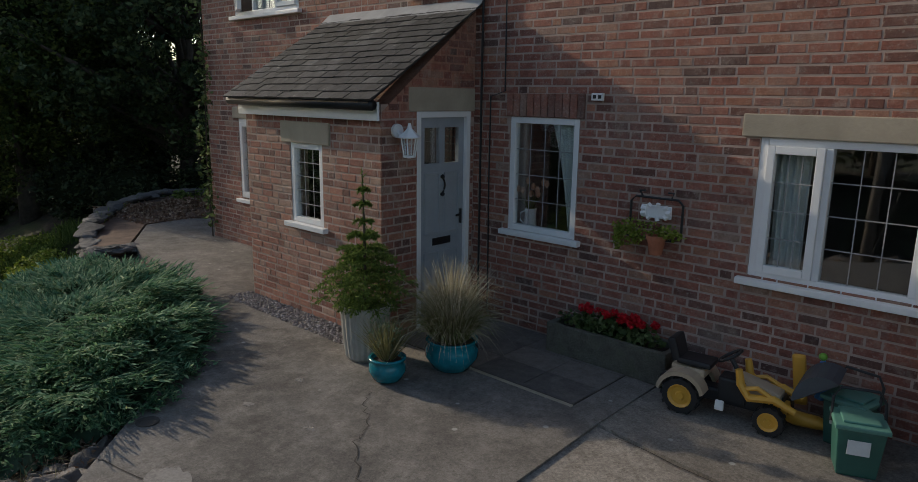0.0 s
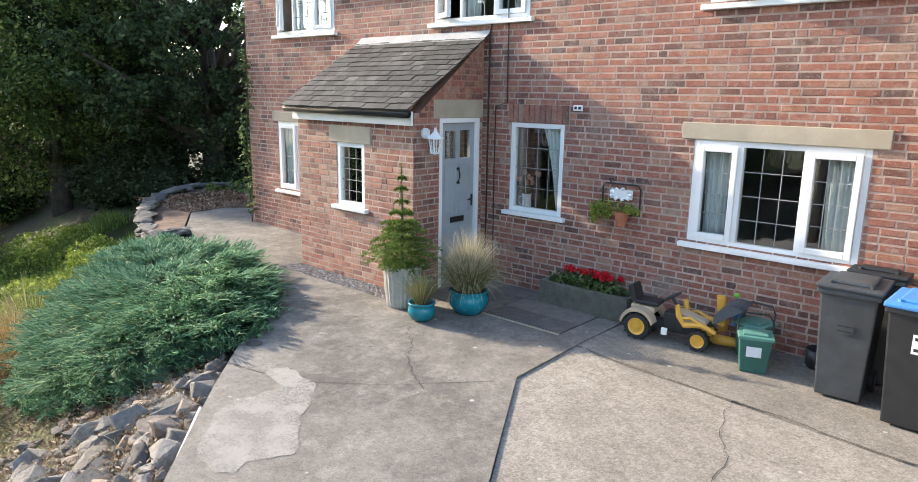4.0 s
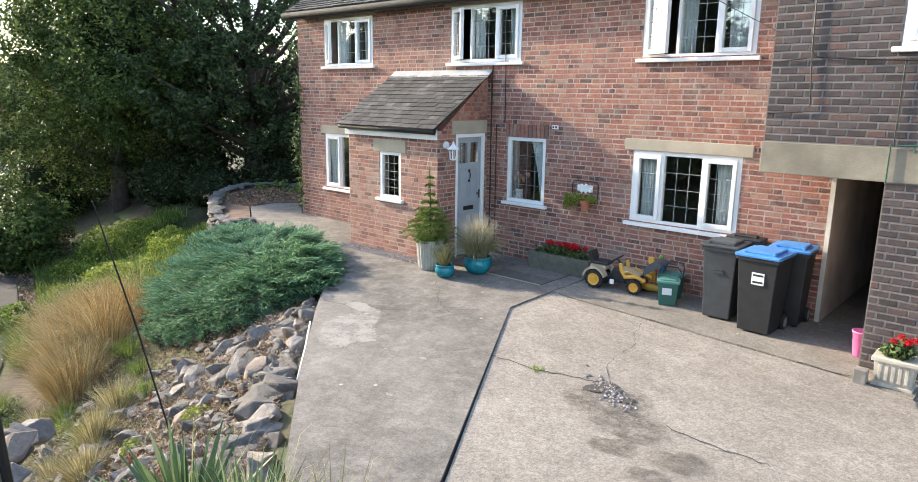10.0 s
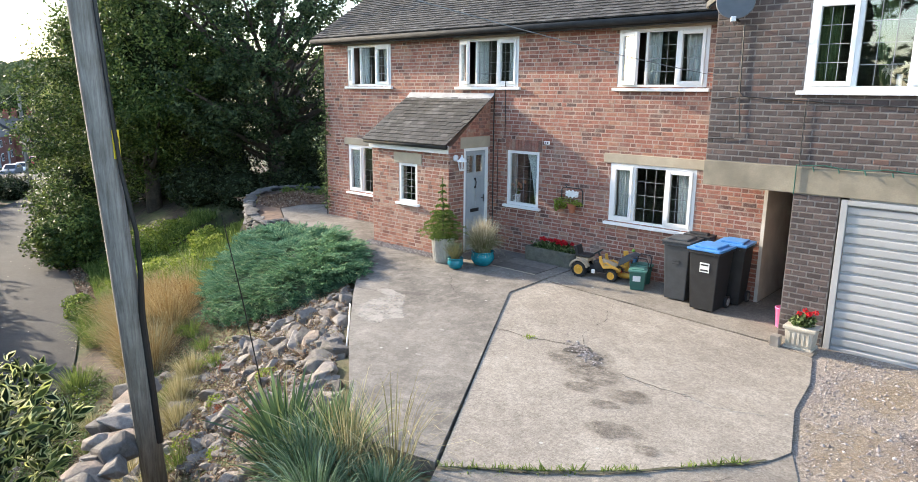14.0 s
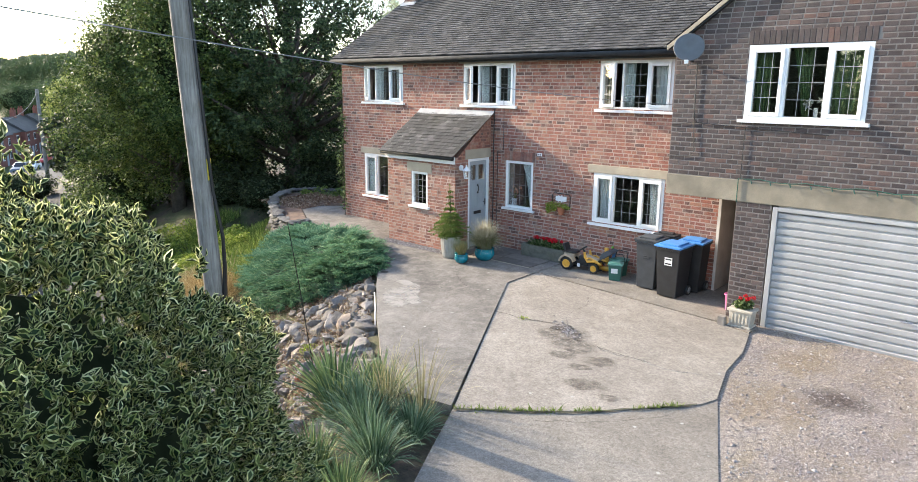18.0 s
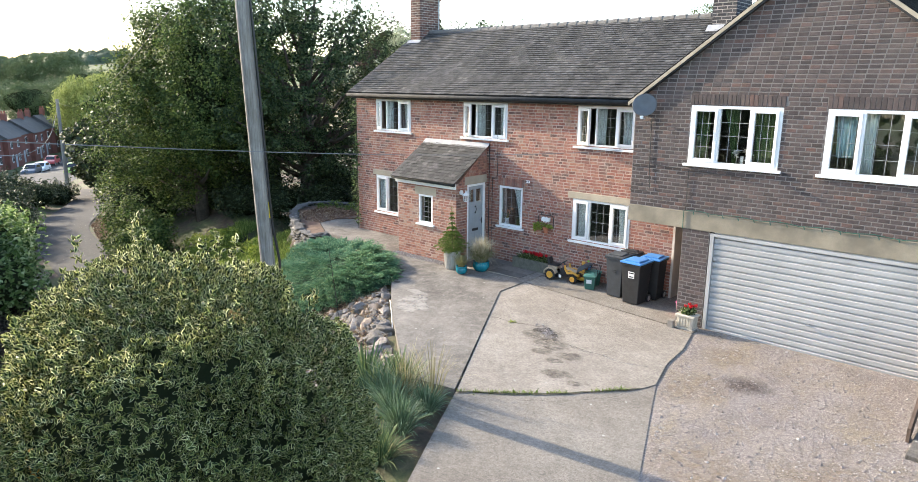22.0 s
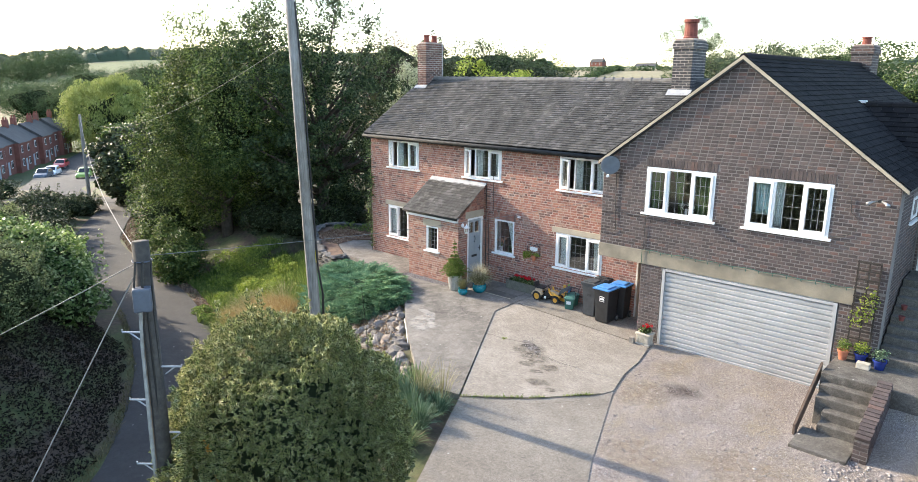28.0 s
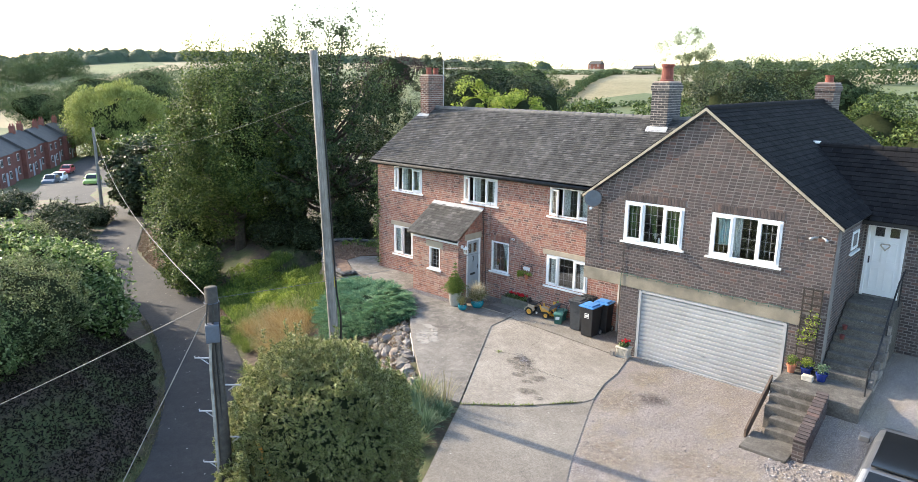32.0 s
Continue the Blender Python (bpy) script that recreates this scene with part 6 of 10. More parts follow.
for x, y, r, h, m in ((-8.2, 1.0, 0.5, 0.16, L_litter), (-8.0, 1.9, 0.6, 0.3, L_hedge), (-7.2, 2.2, 0.6, 0.45, L_hedge), (-6.3, 2.4, 0.7, 0.6, L_hedge), (-8.4, 0.1, 0.35, 0.12, L_litter)):
    t = thing("bed_plant", (x, y, 0.05), "low plant in the raised bed", "plant", "bed plants")
    V, F = leaves(shell(900, (0, 0, 0), (r, r, h), 0.5, 0.25, -0.02, x), 0.06, 0.5, 0, 0.8)
    mesh_from("foliage", V, F, m, t)

# ---- poles and wires ----


def pole_wood():
    m, n, l, b = mat("weathered_pole_wood", 0.95)
    p, q = position(n, l, (1, 1, 0.06)), position(n, l)
    grain, blot = noise_tex(n, l, p, 42.0, 6, 0.7), noise_tex(n, l, q, 3.0, 5)
    col = mix(n, l, step(n, l, grain, 0.35, 0.65), (0.16, 0.148, 0.132), (0.33, 0.31, 0.285))
    col = mix(n, l, step(n, l, blot, 0.35, 0.7), mix(n, l, 1.0, col, (0.74, 0.72, 0.69), "MULTIPLY"), col)
    l.new(col, b.inputs["Base Color"])
    bump(n, l, b, grain, 0.5, 0.006)
    return m


M_pole = pole_wood()
M_pole2 = plain("dark_pole_wood", (0.062, 0.053, 0.044), 0.95, vary=0.4, scale=9.0, bumpy=0.7)
M_conduit = plain("pale_conduit", (0.30, 0.29, 0.27), 0.8, vary=0.3, scale=8.0)
M_boxgrey = plain("dark_grey_box", (0.085, 0.10, 0.13), 0.5)
M_yellow = plain("yellow_plastic", (0.72, 0.55, 0.03), 0.5, vary=0.1)
M_orange = plain("orange_plastic", (0.75, 0.30, 0.03), 0.5, vary=0.1)
pole = thing("utility_pole", (1.89, -7.74, -0.35), "leaning weathered wooden utility pole", "pole")
bm = bmesh.new()
tube(bm, [(-0.025, 0.06, -1.1), (0.05, -0.105, 1.8), (0.09, -0.21, 3.5), (0.145, -0.345, 5.8), (0.206, -0.487, 8.25)], [0.122, 0.116, 0.110, 0.100, 0.088], 16)
part("shaft", bm, M_pole, pole, smooth=True)
PLATE = pose(0.15, -0.085, 2.97, 0, 0, 128)
sign = part("warning_sign", boxed(-0.05, 0.05, -0.006, 0.006, -0.13, 0.13, 0.002, PLATE), M_yellow, pole, "yellow warning plate")
for k in range(3):
    part("triangle_edge", boxed(-0.034, 0.034, -0.0085, -0.0062, -0.026, -0.018, 0, PLATE @ Matrix.Translation((0, 0, 0.05)) @ Matrix.Rotation(k * math.tau / 3, 4, "Y")), M_black, sign)
bm = bmesh.new()
tube(bm, [(0.115, 0.07, -0.1), (0.14, 0.0, 1.3), (0.20, 0.0, 1.75), (0.22, -0.01, 2.15), (0.19, -0.08, 2.7), (0.20, -0.11, 3.1), (0.26, -0.26, 5.6), (0.29, -0.42, 7.9)], [0.035, 0.035, 0.026, 0.022, 0.02, 0.02, 0.018, 0.016], 8)
part("cable", bm, M_black, pole, "black cable clipped to the pole")
pole2 = thing("utility_pole", (5.76, -12.86, land(5.76, -12.86)), "wooden utility pole with a grey connection box", "pole")
b2 = pole2.location.z
bm = bmesh.new()
tube(bm, [(0.10, 0.0, -0.3), (0.0, 0.0, 4.42 - b2)], [0.105, 0.09], 14)
part("shaft", bm, M_pole2, pole2, smooth=True)
part("connection_box", boxed(-0.095, 0.095, -0.075, 0.075, 3.66 - b2, 3.93 - b2, 0.02, pose(0.135, -0.092, 0, 0, 0, 62)), M_boxgrey, pole2, "blue-grey metal connection box")
for k in range(7):
    z = 3.35 - b2 - k * 0.42
    bm = bmesh.new()
    s = 1 if k % 2 else -1
    dx, dy = 0.72 * s, 0.66 * s
    tube(bm, [(0.03, 0, z), (0.03 + 0.33 * dx, 0.33 * dy, z), (0.03 + 0.33 * dx, 0.33 * dy, z + 0.03)], 0.011, 6)
    tube(bm, [(0.03 + 0.13 * dx, 0.13 * dy, z - 0.09), (0.03 + 0.25 * dx, 0.25 * dy, z)], 0.008, 6)
    part("step_bolt", bm, M_galv, pole2)
bm = bmesh.new()
tube(bm, [(0.09, -0.125, -0.2), (0.03, -0.115, 2.2 - b2), (0.02, -0.10, 3.2 - b2), (0.07, -0.10, 3.66 - b2)], 0.024, 8)
part("conduit", bm, M_conduit, pole2, "pale grey cable cover")
for a, r in ((-0.9, 0.012), (-0.35, 0.015), (0.3, 0.011)):
    bm = bmesh.new()
    tube(bm, [(0.115 * math.cos(a), 0.105 * math.sin(a), 1.2 - b2), (0.105 * math.cos(a), 0.105 * math.sin(a), 3.6 - b2), (0.16 * math.cos(a), 0.16 * math.sin(a) - 0.03, 3.95 - b2), (0.14 * math.cos(a), 0.14 * math.sin(a), 4.22 - b2)], r, 6)
    part("cable", bm, M_black, pole2, "black cable up the pole")
bm = bmesh.new()
tube(bm, [(0.105 * math.cos(k * math.tau / 12), 0.105 * math.sin(k * math.tau / 12), 4.2 - b2) for k in range(13)], 0.009, 5)
part("band", bm, M_boxgrey, pole2, "dark metal pole band")


def wire(a, b, sag, r=0.007, label="thin grey overhead service wire"):
    a, b = Vector(a), Vector(b)
    bm = bmesh.new()
    tube(bm, [a.lerp(b, k / 12) - Vector((0, 0, sag * 4 * (k / 12) * (1 - k / 12))) for k in range(13)], r, 5)
    return tagged(part("wire", bm, M_wire), label, "wire", "overhead wires")


M_wire = plain("wire_grey", (0.17, 0.17, 0.168), 0.7)
P1, P2, P3 = (2.09, -8.2, 7.6), (5.76, -12.86, 4.2), (-45.0, 4.3, 3.0)
wire(P2, P3, 1.3, 0.008)
wire((5.76, -12.86, 4.25), (4.88, -1.29, 3.35), 0.12, 0.004)
wire((2.07, -8.12, 6.9), P3, 1.2, 0.004)
wire(P2, (0.5, -16.5, 1.0), 0.05, 0.006)
wire(P2, (4.9, -15.4, -0.6), 0.0, 0.007, "steel stay wire of the pole")
guard = bmesh.new()
tube(guard, [(7.52, -12.44, land(7.5, -12.44) - 0.1), (6.12, -12.5, 2.01)], 0.03, 8)
tagged(part("stay_guard", guard, M_orange), "orange plastic stay wire guard", "pole guard")
pole3 = thing("utility_pole", (-45.0, 4.3, land(-45, 4.3)), "distant wooden utility pole by the lane", "pole")
bm = bmesh.new()
tube(bm, [(0, 0, -0.3), (0, 0, 3.2 - pole3.location.z)], [0.16, 0.11], 8)
part("shaft", bm, M_pole, pole3)

# ---- garage door, chimneys and fittings on the walls ----
def garage_door():
    g = thing("garage_door", (0, 0, 0), "wide white ribbed metal garage door, closed", "garage door", kind="structure")
    x0, x1, z0, z1 = 6.55, 10.29, -0.09, 1.885
    bm = bmesh.new()
    for a, b, c, d in ((x0, x0 + 0.075, z0, z1), (x1 - 0.075, x1, z0, z1), (x0 + 0.075, x1 - 0.075, z1 - 0.06, z1)):
        box(bm, a, b, BY + 0.0, BY + 0.1, c, d, 0.006)
    part("door_frame", bm, M_garage, g)
    V, F, z, k = [], [], z0 + 0.01, 0
    prof = []
    while z < z1 - 0.075:
        prof += [(z, 0.06), (z + 0.022, 0.06), (z + 0.034, 0.028), (z + 0.105, 0.022), (z + 0.118, 0.06)]
        z += 0.118
    for zz, y in prof:
        V += [(x0 + 0.08, BY + y, zz), (x1 - 0.08, BY + y, zz)]
    F = [(2 * i, 2 * i + 1, 2 * i + 3, 2 * i + 2) for i in range(len(prof) - 1)]
    leaf_g = part("door_leaf", (V, F), M_garage, g)
    s = leaf_g.modifiers.new("thick", "SOLIDIFY")
    s.thickness = 0.004
    part("backing", boxed(x0 + 0.02, x1 - 0.02, BY + 0.07, BY + 0.09, z0, z1 - 0.02), M_garage, g)
    bm = bmesh.new()
    tube(bm, [(8.42, BY - 0.02, 0.52), (8.42, BY + 0.05, 0.52)], 0.02)
    tube(bm, [(8.37, BY - 0.02, 0.52), (8.47, BY - 0.02, 0.52)], 0.012)
    part("handle", bm, M_galv, g)


garage_door()
tagged(part("sill", boxed(6.53, 10.31, BY - 0.09, BY + 0.2, -0.3, -0.055, 0.01), M_conc2), "concrete garage threshold", "threshold", kind="structure")

M_terra = plain("terracotta", (0.42, 0.15, 0.08), 0.85, vary=0.25)
M_oldpot = plain("sooty_red_clay", (0.21, 0.058, 0.04), 0.85, vary=0.4)
M_soot_i = pieces("sooty_brick", [(0.0, (0.10, 0.05, 0.04)), (0.5, (0.20, 0.09, 0.065)), (1.0, (0.27, 0.13, 0.095))], island=True, stain=(0.09, 0.08, 0.07))
M_greystack_i = pieces("grey_stack_brick", [(0.0, (0.06, 0.055, 0.056)), (1.0, (0.12, 0.11, 0.108))], island=True, stain=(0.16, 0.155, 0.15))
M_stackmortar = plain("pale_stack_mortar", (0.40, 0.34, 0.29), 0.95, vary=0.3, scale=3.0, bumpy=0.5)


def chimney(x0, x1, y0, y1, z0, z1, mats, label, pots, seed):
    c = thing("chimney", ((x0 + x1) / 2, (y0 + y1) / 2, z0), label, "chimney")
    cx, cy = c.location.x, c.location.y
    core = part("shaft", boxed(x0 - cx + 0.012, x1 - cx - 0.012, y0 - cy + 0.012, y1 - cy - 0.012, 0, z1 - z0), mats[1], c)
    for m, w in ((pose(x0 - cx, y0 - cy + 0.012, -z0), x1 - x0), (pose(x1 - cx - 0.012, y0 - cy, -z0, 0, 0, 90), y1 - y0), (pose(x0 - cx + 0.012, y1 - cy, -z0, 0, 0, -90), y1 - y0)):
        lay_bricks(core, m, 0, w, z0, z1 - 0.22, [], None, (mats[0], mats[0]), seed, mixed=False)
    for low, high, o in ((0.23, 0.075, 0.03), (0.075, 0.0, 0.005)):
        head = part("corbel", boxed(x0 - cx - o + 0.01, x1 - cx + o - 0.01, y0 - cy - o + 0.01, y1 - cy + o - 0.01, z1 - z0 - low, z1 - z0 - high), mats[1], c)
        for m, w in ((pose(x0 - cx - o, y0 - cy - o + 0.01, -z0), x1 - x0 + 2 * o), (pose(x1 - cx + o - 0.01, y0 - cy - o, -z0, 0, 0, 90), y1 - y0 + 2 * o), (pose(x0 - cx - o + 0.01, y1 - cy + o, -z0, 0, 0, -90), y1 - y0 + 2 * o)):
            lay_bricks(head, m, 0, w, z1 - low, z1 - high, [], None, (mats[0], mats[0]), seed + 1, mixed=False)
    part("flaunching", boxed(x0 - cx + 0.03, x1 - cx - 0.03, y0 - cy + 0.03, y1 - cy - 0.03, z1 - z0, z1 - z0 + 0.05, 0.02), M_mortar, c)
    part("flashing", plank(bmesh.new(), x0 - cx - 0.06, x1 - cx + 0.06, y0 - cy - 0.2, 0.02, y0 - cy - 0.015, 0.2, 0.02), M_leadsheet, c)
    for px, py, r, h in pots:
        bm = bmesh.new()
        lathe(bm, [(r * 1.05, 0), (r * 1.05, h * 0.1), (r * 0.9, h * 0.14), (r * 0.82, h * 0.8), (r * 1.0, h * 0.84), (r * 1.0, h), (r * 0.7, h), (r * 0.7, h * 0.5)], 14, (px - cx, py - cy, z1 - z0 + 0.04))
        part("chimney_pot", bm, M_oldpot, c, smooth=False)
    return c


chimney(-5.28, -4.82, 2.32, 3.25, 5.75, 7.42, (M_soot_i, M_stackmortar), "red brick chimney stack with two clay pots", [(-5.05, 2.58, 0.12, 0.28), (-5.05, 2.98, 0.12, 0.26)], 41)
chimney(4.72, 5.28, 2.3, 3.2, 5.75, 7.25, (M_greystack_i, M_stackmortar), "grey-brown brick chimney stack with one clay pot", [(5.0, 2.7, 0.2, 0.52)], 42)
chimney(7.7, 8.3, 8.3, 9.2, 5.6, 7.25, (M_brown_i, M_mortar_b), "brown brick chimney behind the wing roof", [(8.0, 8.7, 0.15, 0.25)], 43)
aerial = thing("tv_aerial", (-4.75, 3.1, 6.1), "thin metal television aerial on the chimney", "aerial")
bm = bmesh.new()
tube(bm, [(0, 0, 0), (0, 0, 1.95)], 0.014, 6)
part("mast", bm, M_galv, aerial)
for z, L in ((1.9, 0.75), (1.6, 0.6)):
    bm = bmesh.new()
    tube(bm, [(-0.1, 0, z), (L, 0.15, z)], 0.009, 5)
    for k in range(7):
        tube(bm, [(k * L / 7, -0.12 + 0.02 * k, z), (k * L / 7, 0.16 + 0.02 * k, z)], 0.005, 4)
    part("antenna", bm, M_galv, aerial)

dish = thing("satellite_dish", (5.02, BY, 4.14), "grey mesh satellite dish on the brown wall", "satellite dish")
M_dish = plain("grey_dish", (0.10, 0.105, 0.11), 0.6, vary=0.15)
bm = bmesh.new()
lathe(bm, [(0.01, 0.0), (0.09, 0.009), (0.18, 0.037), (0.23, 0.06), (0.222, 0.066), (0.09, 0.016), (0.01, 0.007)], 28)
bmesh.ops.transform(bm, matrix=Matrix.Translation((0.12, -0.22, 0.06)) @ pose(0, 0, 0, 66, 0, 24), verts=bm.verts[:])
part("reflector", bm, M_dish, dish, smooth=True)
bm = bmesh.new()
tube(bm, [(0.1, 0.0, -0.12), (0.1, -0.12, -0.1), (0.12, -0.2, 0.02)], 0.018, 8)
part("bracket", bm, M_black, dish)
bm = bmesh.new()
tube(bm, [(0.12, -0.2, -0.18), (0.22, -0.5, -0.16)], 0.012, 6)
part("arm", bm, M_galv, dish)
part("receiver", boxed(-0.03, 0.03, -0.06, 0.05, -0.03, 0.03, 0.01, pose(0.22, -0.5, -0.14, 0, 0, 24)), M_upvc, dish)


def cable(pts, r, m, label, name="cable"):
    bm = bmesh.new()
    tube(bm, pts, r, 6)
    return tagged(part(name, bm, m), label, "cable")


yb = BY - 0.012
cable([(5.2, yb, 4.0), (5.22, yb, 3.15), (5.27, yb, 3.09), (5.6, yb, 3.06), (6.06, yb, 3.04), (7.2, yb - 0.01, 2.98)], 0.008, M_black, "black cable across the brown wall")
cable([(5.22, yb, 3.12), (5.26, yb, 2.62), (5.2, yb, 2.55), (4.86, yb, 2.53)], 0.007, M_black, "black cable down the brown wall")
cable([(4.86, yb, 3.04), (5.18, yb, 3.08)], 0.007, M_black, "short black cable at the wall corner")
cable([(6.03, yb, 3.03), (6.03, yb, 2.27)], 0.006, M_black, "thin cable below the window")
cable([(9.95, yb, 3.2), (10.3, yb, 3.3), (10.45, yb, 3.6), (10.3, yb, 3.75), (10.25, yb, 4.05)], 0.007, M_black, "black cable to the floodlights")
cable([(0.33, -0.012, 3.9), (0.36, -0.012, 3.1), (0.37, -0.012, 2.25), (0.2, -0.012, 2.2), (0.2, -0.012, 1.4), (0.22, -0.012, 0.1)], 0.007, M_black, "thin dark cable down the red wall")
cable([(0.12, -0.012, 3.2), (0.1, -0.03, 3.05), (0.09, -0.02, 2.4), (0.1, -0.02, 0.1)], 0.011, M_black, "dark pipe in the porch corner")
M_greenwire = plain("green_wire", (0.015, 0.085, 0.06), 0.5)
lights = thing("light_string", (0, 0, 0), "green string of small lights along the garage beam", "fairy lights")
pts = [(6.01, BY - 0.03, 1.9), (6.01, BY - 0.03, 2.27)] + [(6.1 + k * 0.221, BY - 0.03, 2.262 + 0.018 * math.sin(k * 1.9)) for k in range(21)]
bm = bmesh.new()
tube(bm, pts, 0.008, 6)
part("wire", bm, M_greenwire, lights)
for k in range(16):
    bm = bmesh.new()
    x = 6.2 + k * 0.28
    tube(bm, [(x, BY - 0.035, 2.25), (x + 0.02, BY - 0.045, 2.2)], 0.009, 5)
    part("bulb", bm, M_greenwire, lights)
plate = tagged(part("number_plate", boxed(1.30, 1.41, -0.03, -0.004, 2.18, 2.24, 0.004), M_upvc), "small white enamel plaque on the wall", "plaque")
part("marking", boxed(1.315, 1.345, -0.0325, -0.0302, 2.195, 2.225), M_black, plate)
part("marking", boxed(1.365, 1.395, -0.0325, -0.0302, 2.195, 2.225), M_black, plate)

flood = thing("floodlight", (10.75, BY, 4.02), "pair of small wall floodlights under the eave", "lamp")
bm = bmesh.new()
tube(bm, [(0, 0, 0), (0, -0.08, 0.0)], 0.03, 8)
part("base", bm, M_black, flood)
for s in (-1, 1):
    bm = bmesh.new()
    tube(bm, [(0.03 * s, -0.06, 0), (0.12 * s, -0.12, -0.02), (0.17 * s, -0.2, -0.05)], [0.015, 0.026, 0.04], 10)
    part("head", bm, M_galv, flood, smooth=True)

lamp = thing("wall_lantern", (0.0, -1.02, 1.9), "white metal carriage lantern beside the front door", "lamp")
bm = bmesh.new()
tube(bm, [(0.0, 0, 0), (0.03, 0, 0)], 0.06, 14)
part("back_plate", bm, M_upvc, lamp)
bm = bmesh.new()
tube(bm, [(0.02, 0, 0.0), (0.07, 0, -0.045), (0.13, 0, -0.03), (0.17, 0, 0.0)], 0.013, 8)
part("arm", bm, M_upvc, lamp)
bm = bmesh.new()
lathe(bm, [(0.012, 0.07), (0.02, 0.03), (0.05, -0.005), (0.10, -0.045), (0.095, -0.055), (0.02, -0.05)], 6, (0.17, 0, 0))
part("hood", bm, M_upvc, lamp)
bm = bmesh.new()
lathe(bm, [(0.07, -0.055), (0.045, -0.2)], 6, (0.17, 0, 0))
p = part("glass", bm, M_glass, lamp)
p.visible_shadow = False
for k in range(6):
    a = k * math.tau / 6
    bm = bmesh.new()
    tube(bm, [(0.17 + 0.073 * math.cos(a), 0.073 * math.sin(a), -0.05), (0.17 + 0.048 * math.cos(a), 0.048 * math.sin(a), -0.205)], 0.006, 5)
    part("bar", bm, M_upvc, lamp)
bm = bmesh.new()
lathe(bm, [(0.055, -0.2), (0.055, -0.215), (0.012, -0.225)], 6, (0.17, 0, 0))
part("foot", bm, M_upvc, lamp)

# hanging wall planter
hang = thing("wall_planter", (1.95, 0.0, 1.16), "iron wall planter with trailing plants and a clay pot", "planter")
bm = bmesh.new()
tube(bm, [(-0.22, -0.03, 0.0), (-0.22, -0.03, 0.24), (-0.18, -0.03, 0.28), (0.18, -0.03, 0.28), (0.22, -0.03, 0.24), (0.22, -0.03, 0.0), (0.2, -0.1, -0.03), (-0.2, -0.1, -0.03), (-0.22, -0.03, 0.0)], 0.01, 6)
for s in (-0.12, 0.12):
    tube(bm, [(s, -0.03, 0.28), (s * 1.2, -0.04, 0.33), (s * 0.8, -0.04, 0.33)], 0.009, 5)
part("frame", bm, M_black, hang)
part("plaque", boxed(-0.13, 0.13, -0.035, -0.02, 0.12, 0.22, 0.01), M_upvc, hang, "white oval plaque with dark markings")
for k in range(9):
    a = k * math.tau / 9
    bm = bmesh.new()
    tube(bm, [(0.09 * math.cos(a), -0.04, 0.17 + 0.045 * math.sin(a)), (0.13 * math.cos(a), -0.045, 0.17 + 0.07 * math.sin(a))], 0.018, 6)
    part("petal", bm, M_upvc, hang)
for x, r in ((0.06, 0.075),):
    bm = bmesh.new()
    lathe(bm, [(r * 0.65, -0.15), (r * 0.95, -0.03), (r * 1.1, -0.03), (r * 1.1, 0.0), (r * 0.9, 0.0), (r * 0.85, -0.02)], 16, (x, -0.11, 0))
    part("pot", bm, M_terra, hang)
V, F = leaves(np.concatenate([shell(520, (-0.17, -0.13, 0.0), (0.16, 0.09, 0.11), 0.3, 0.45, None, 1.0), shell(260, (0.14, -0.12, 0.03), (0.14, 0.07, 0.06), 0.3, 0.45, None, 2.0), shell(120, (-0.28, -0.1, -0.05), (0.05, 0.05, 0.12), 0.3, 0.4, None, 3.0)]), 0.03, 0.7, 0.2, 0.5)
mesh_from("foliage", V, F, L_lime, hang)

# ---- pots by the door ----
M_teal = plain("teal_glaze", (0.012, 0.20, 0.25), 0.2, vary=0.45, scale=5.0, fine=25.0, bumpy=0.0)
M_greypot = plain("grey_ribbed_pot", (0.42, 0.40, 0.35), 0.8, vary=0.25, scale=5.0)
M_soil = plain("potting_soil", (0.06, 0.042, 0.03), 0.95, vary=0.4)


def pot(name, x, y, profile, material, label, ribs=0, soil=None, seg=32):
    t = thing(name, (x, y, YARD), label, "plant pot")
    bm = bmesh.new()
    lathe(bm, profile, 96 if ribs else seg)
    if ribs:
        for v in bm.verts:
            a = math.atan2(v.co.y, v.co.x)
            k = 1 + 0.022 * math.cos(a * 24)
            v.co.x, v.co.y = v.co.x * k, v.co.y * k
    part("pot", bm, material, t, smooth=not ribs)
    r, z = soil
    bm = bmesh.new()
    lathe(bm, [(r, z - 0.05), (r, z), (0.02, z + 0.02)], 20)
    part("soil", bm, M_soil, t)
    return t


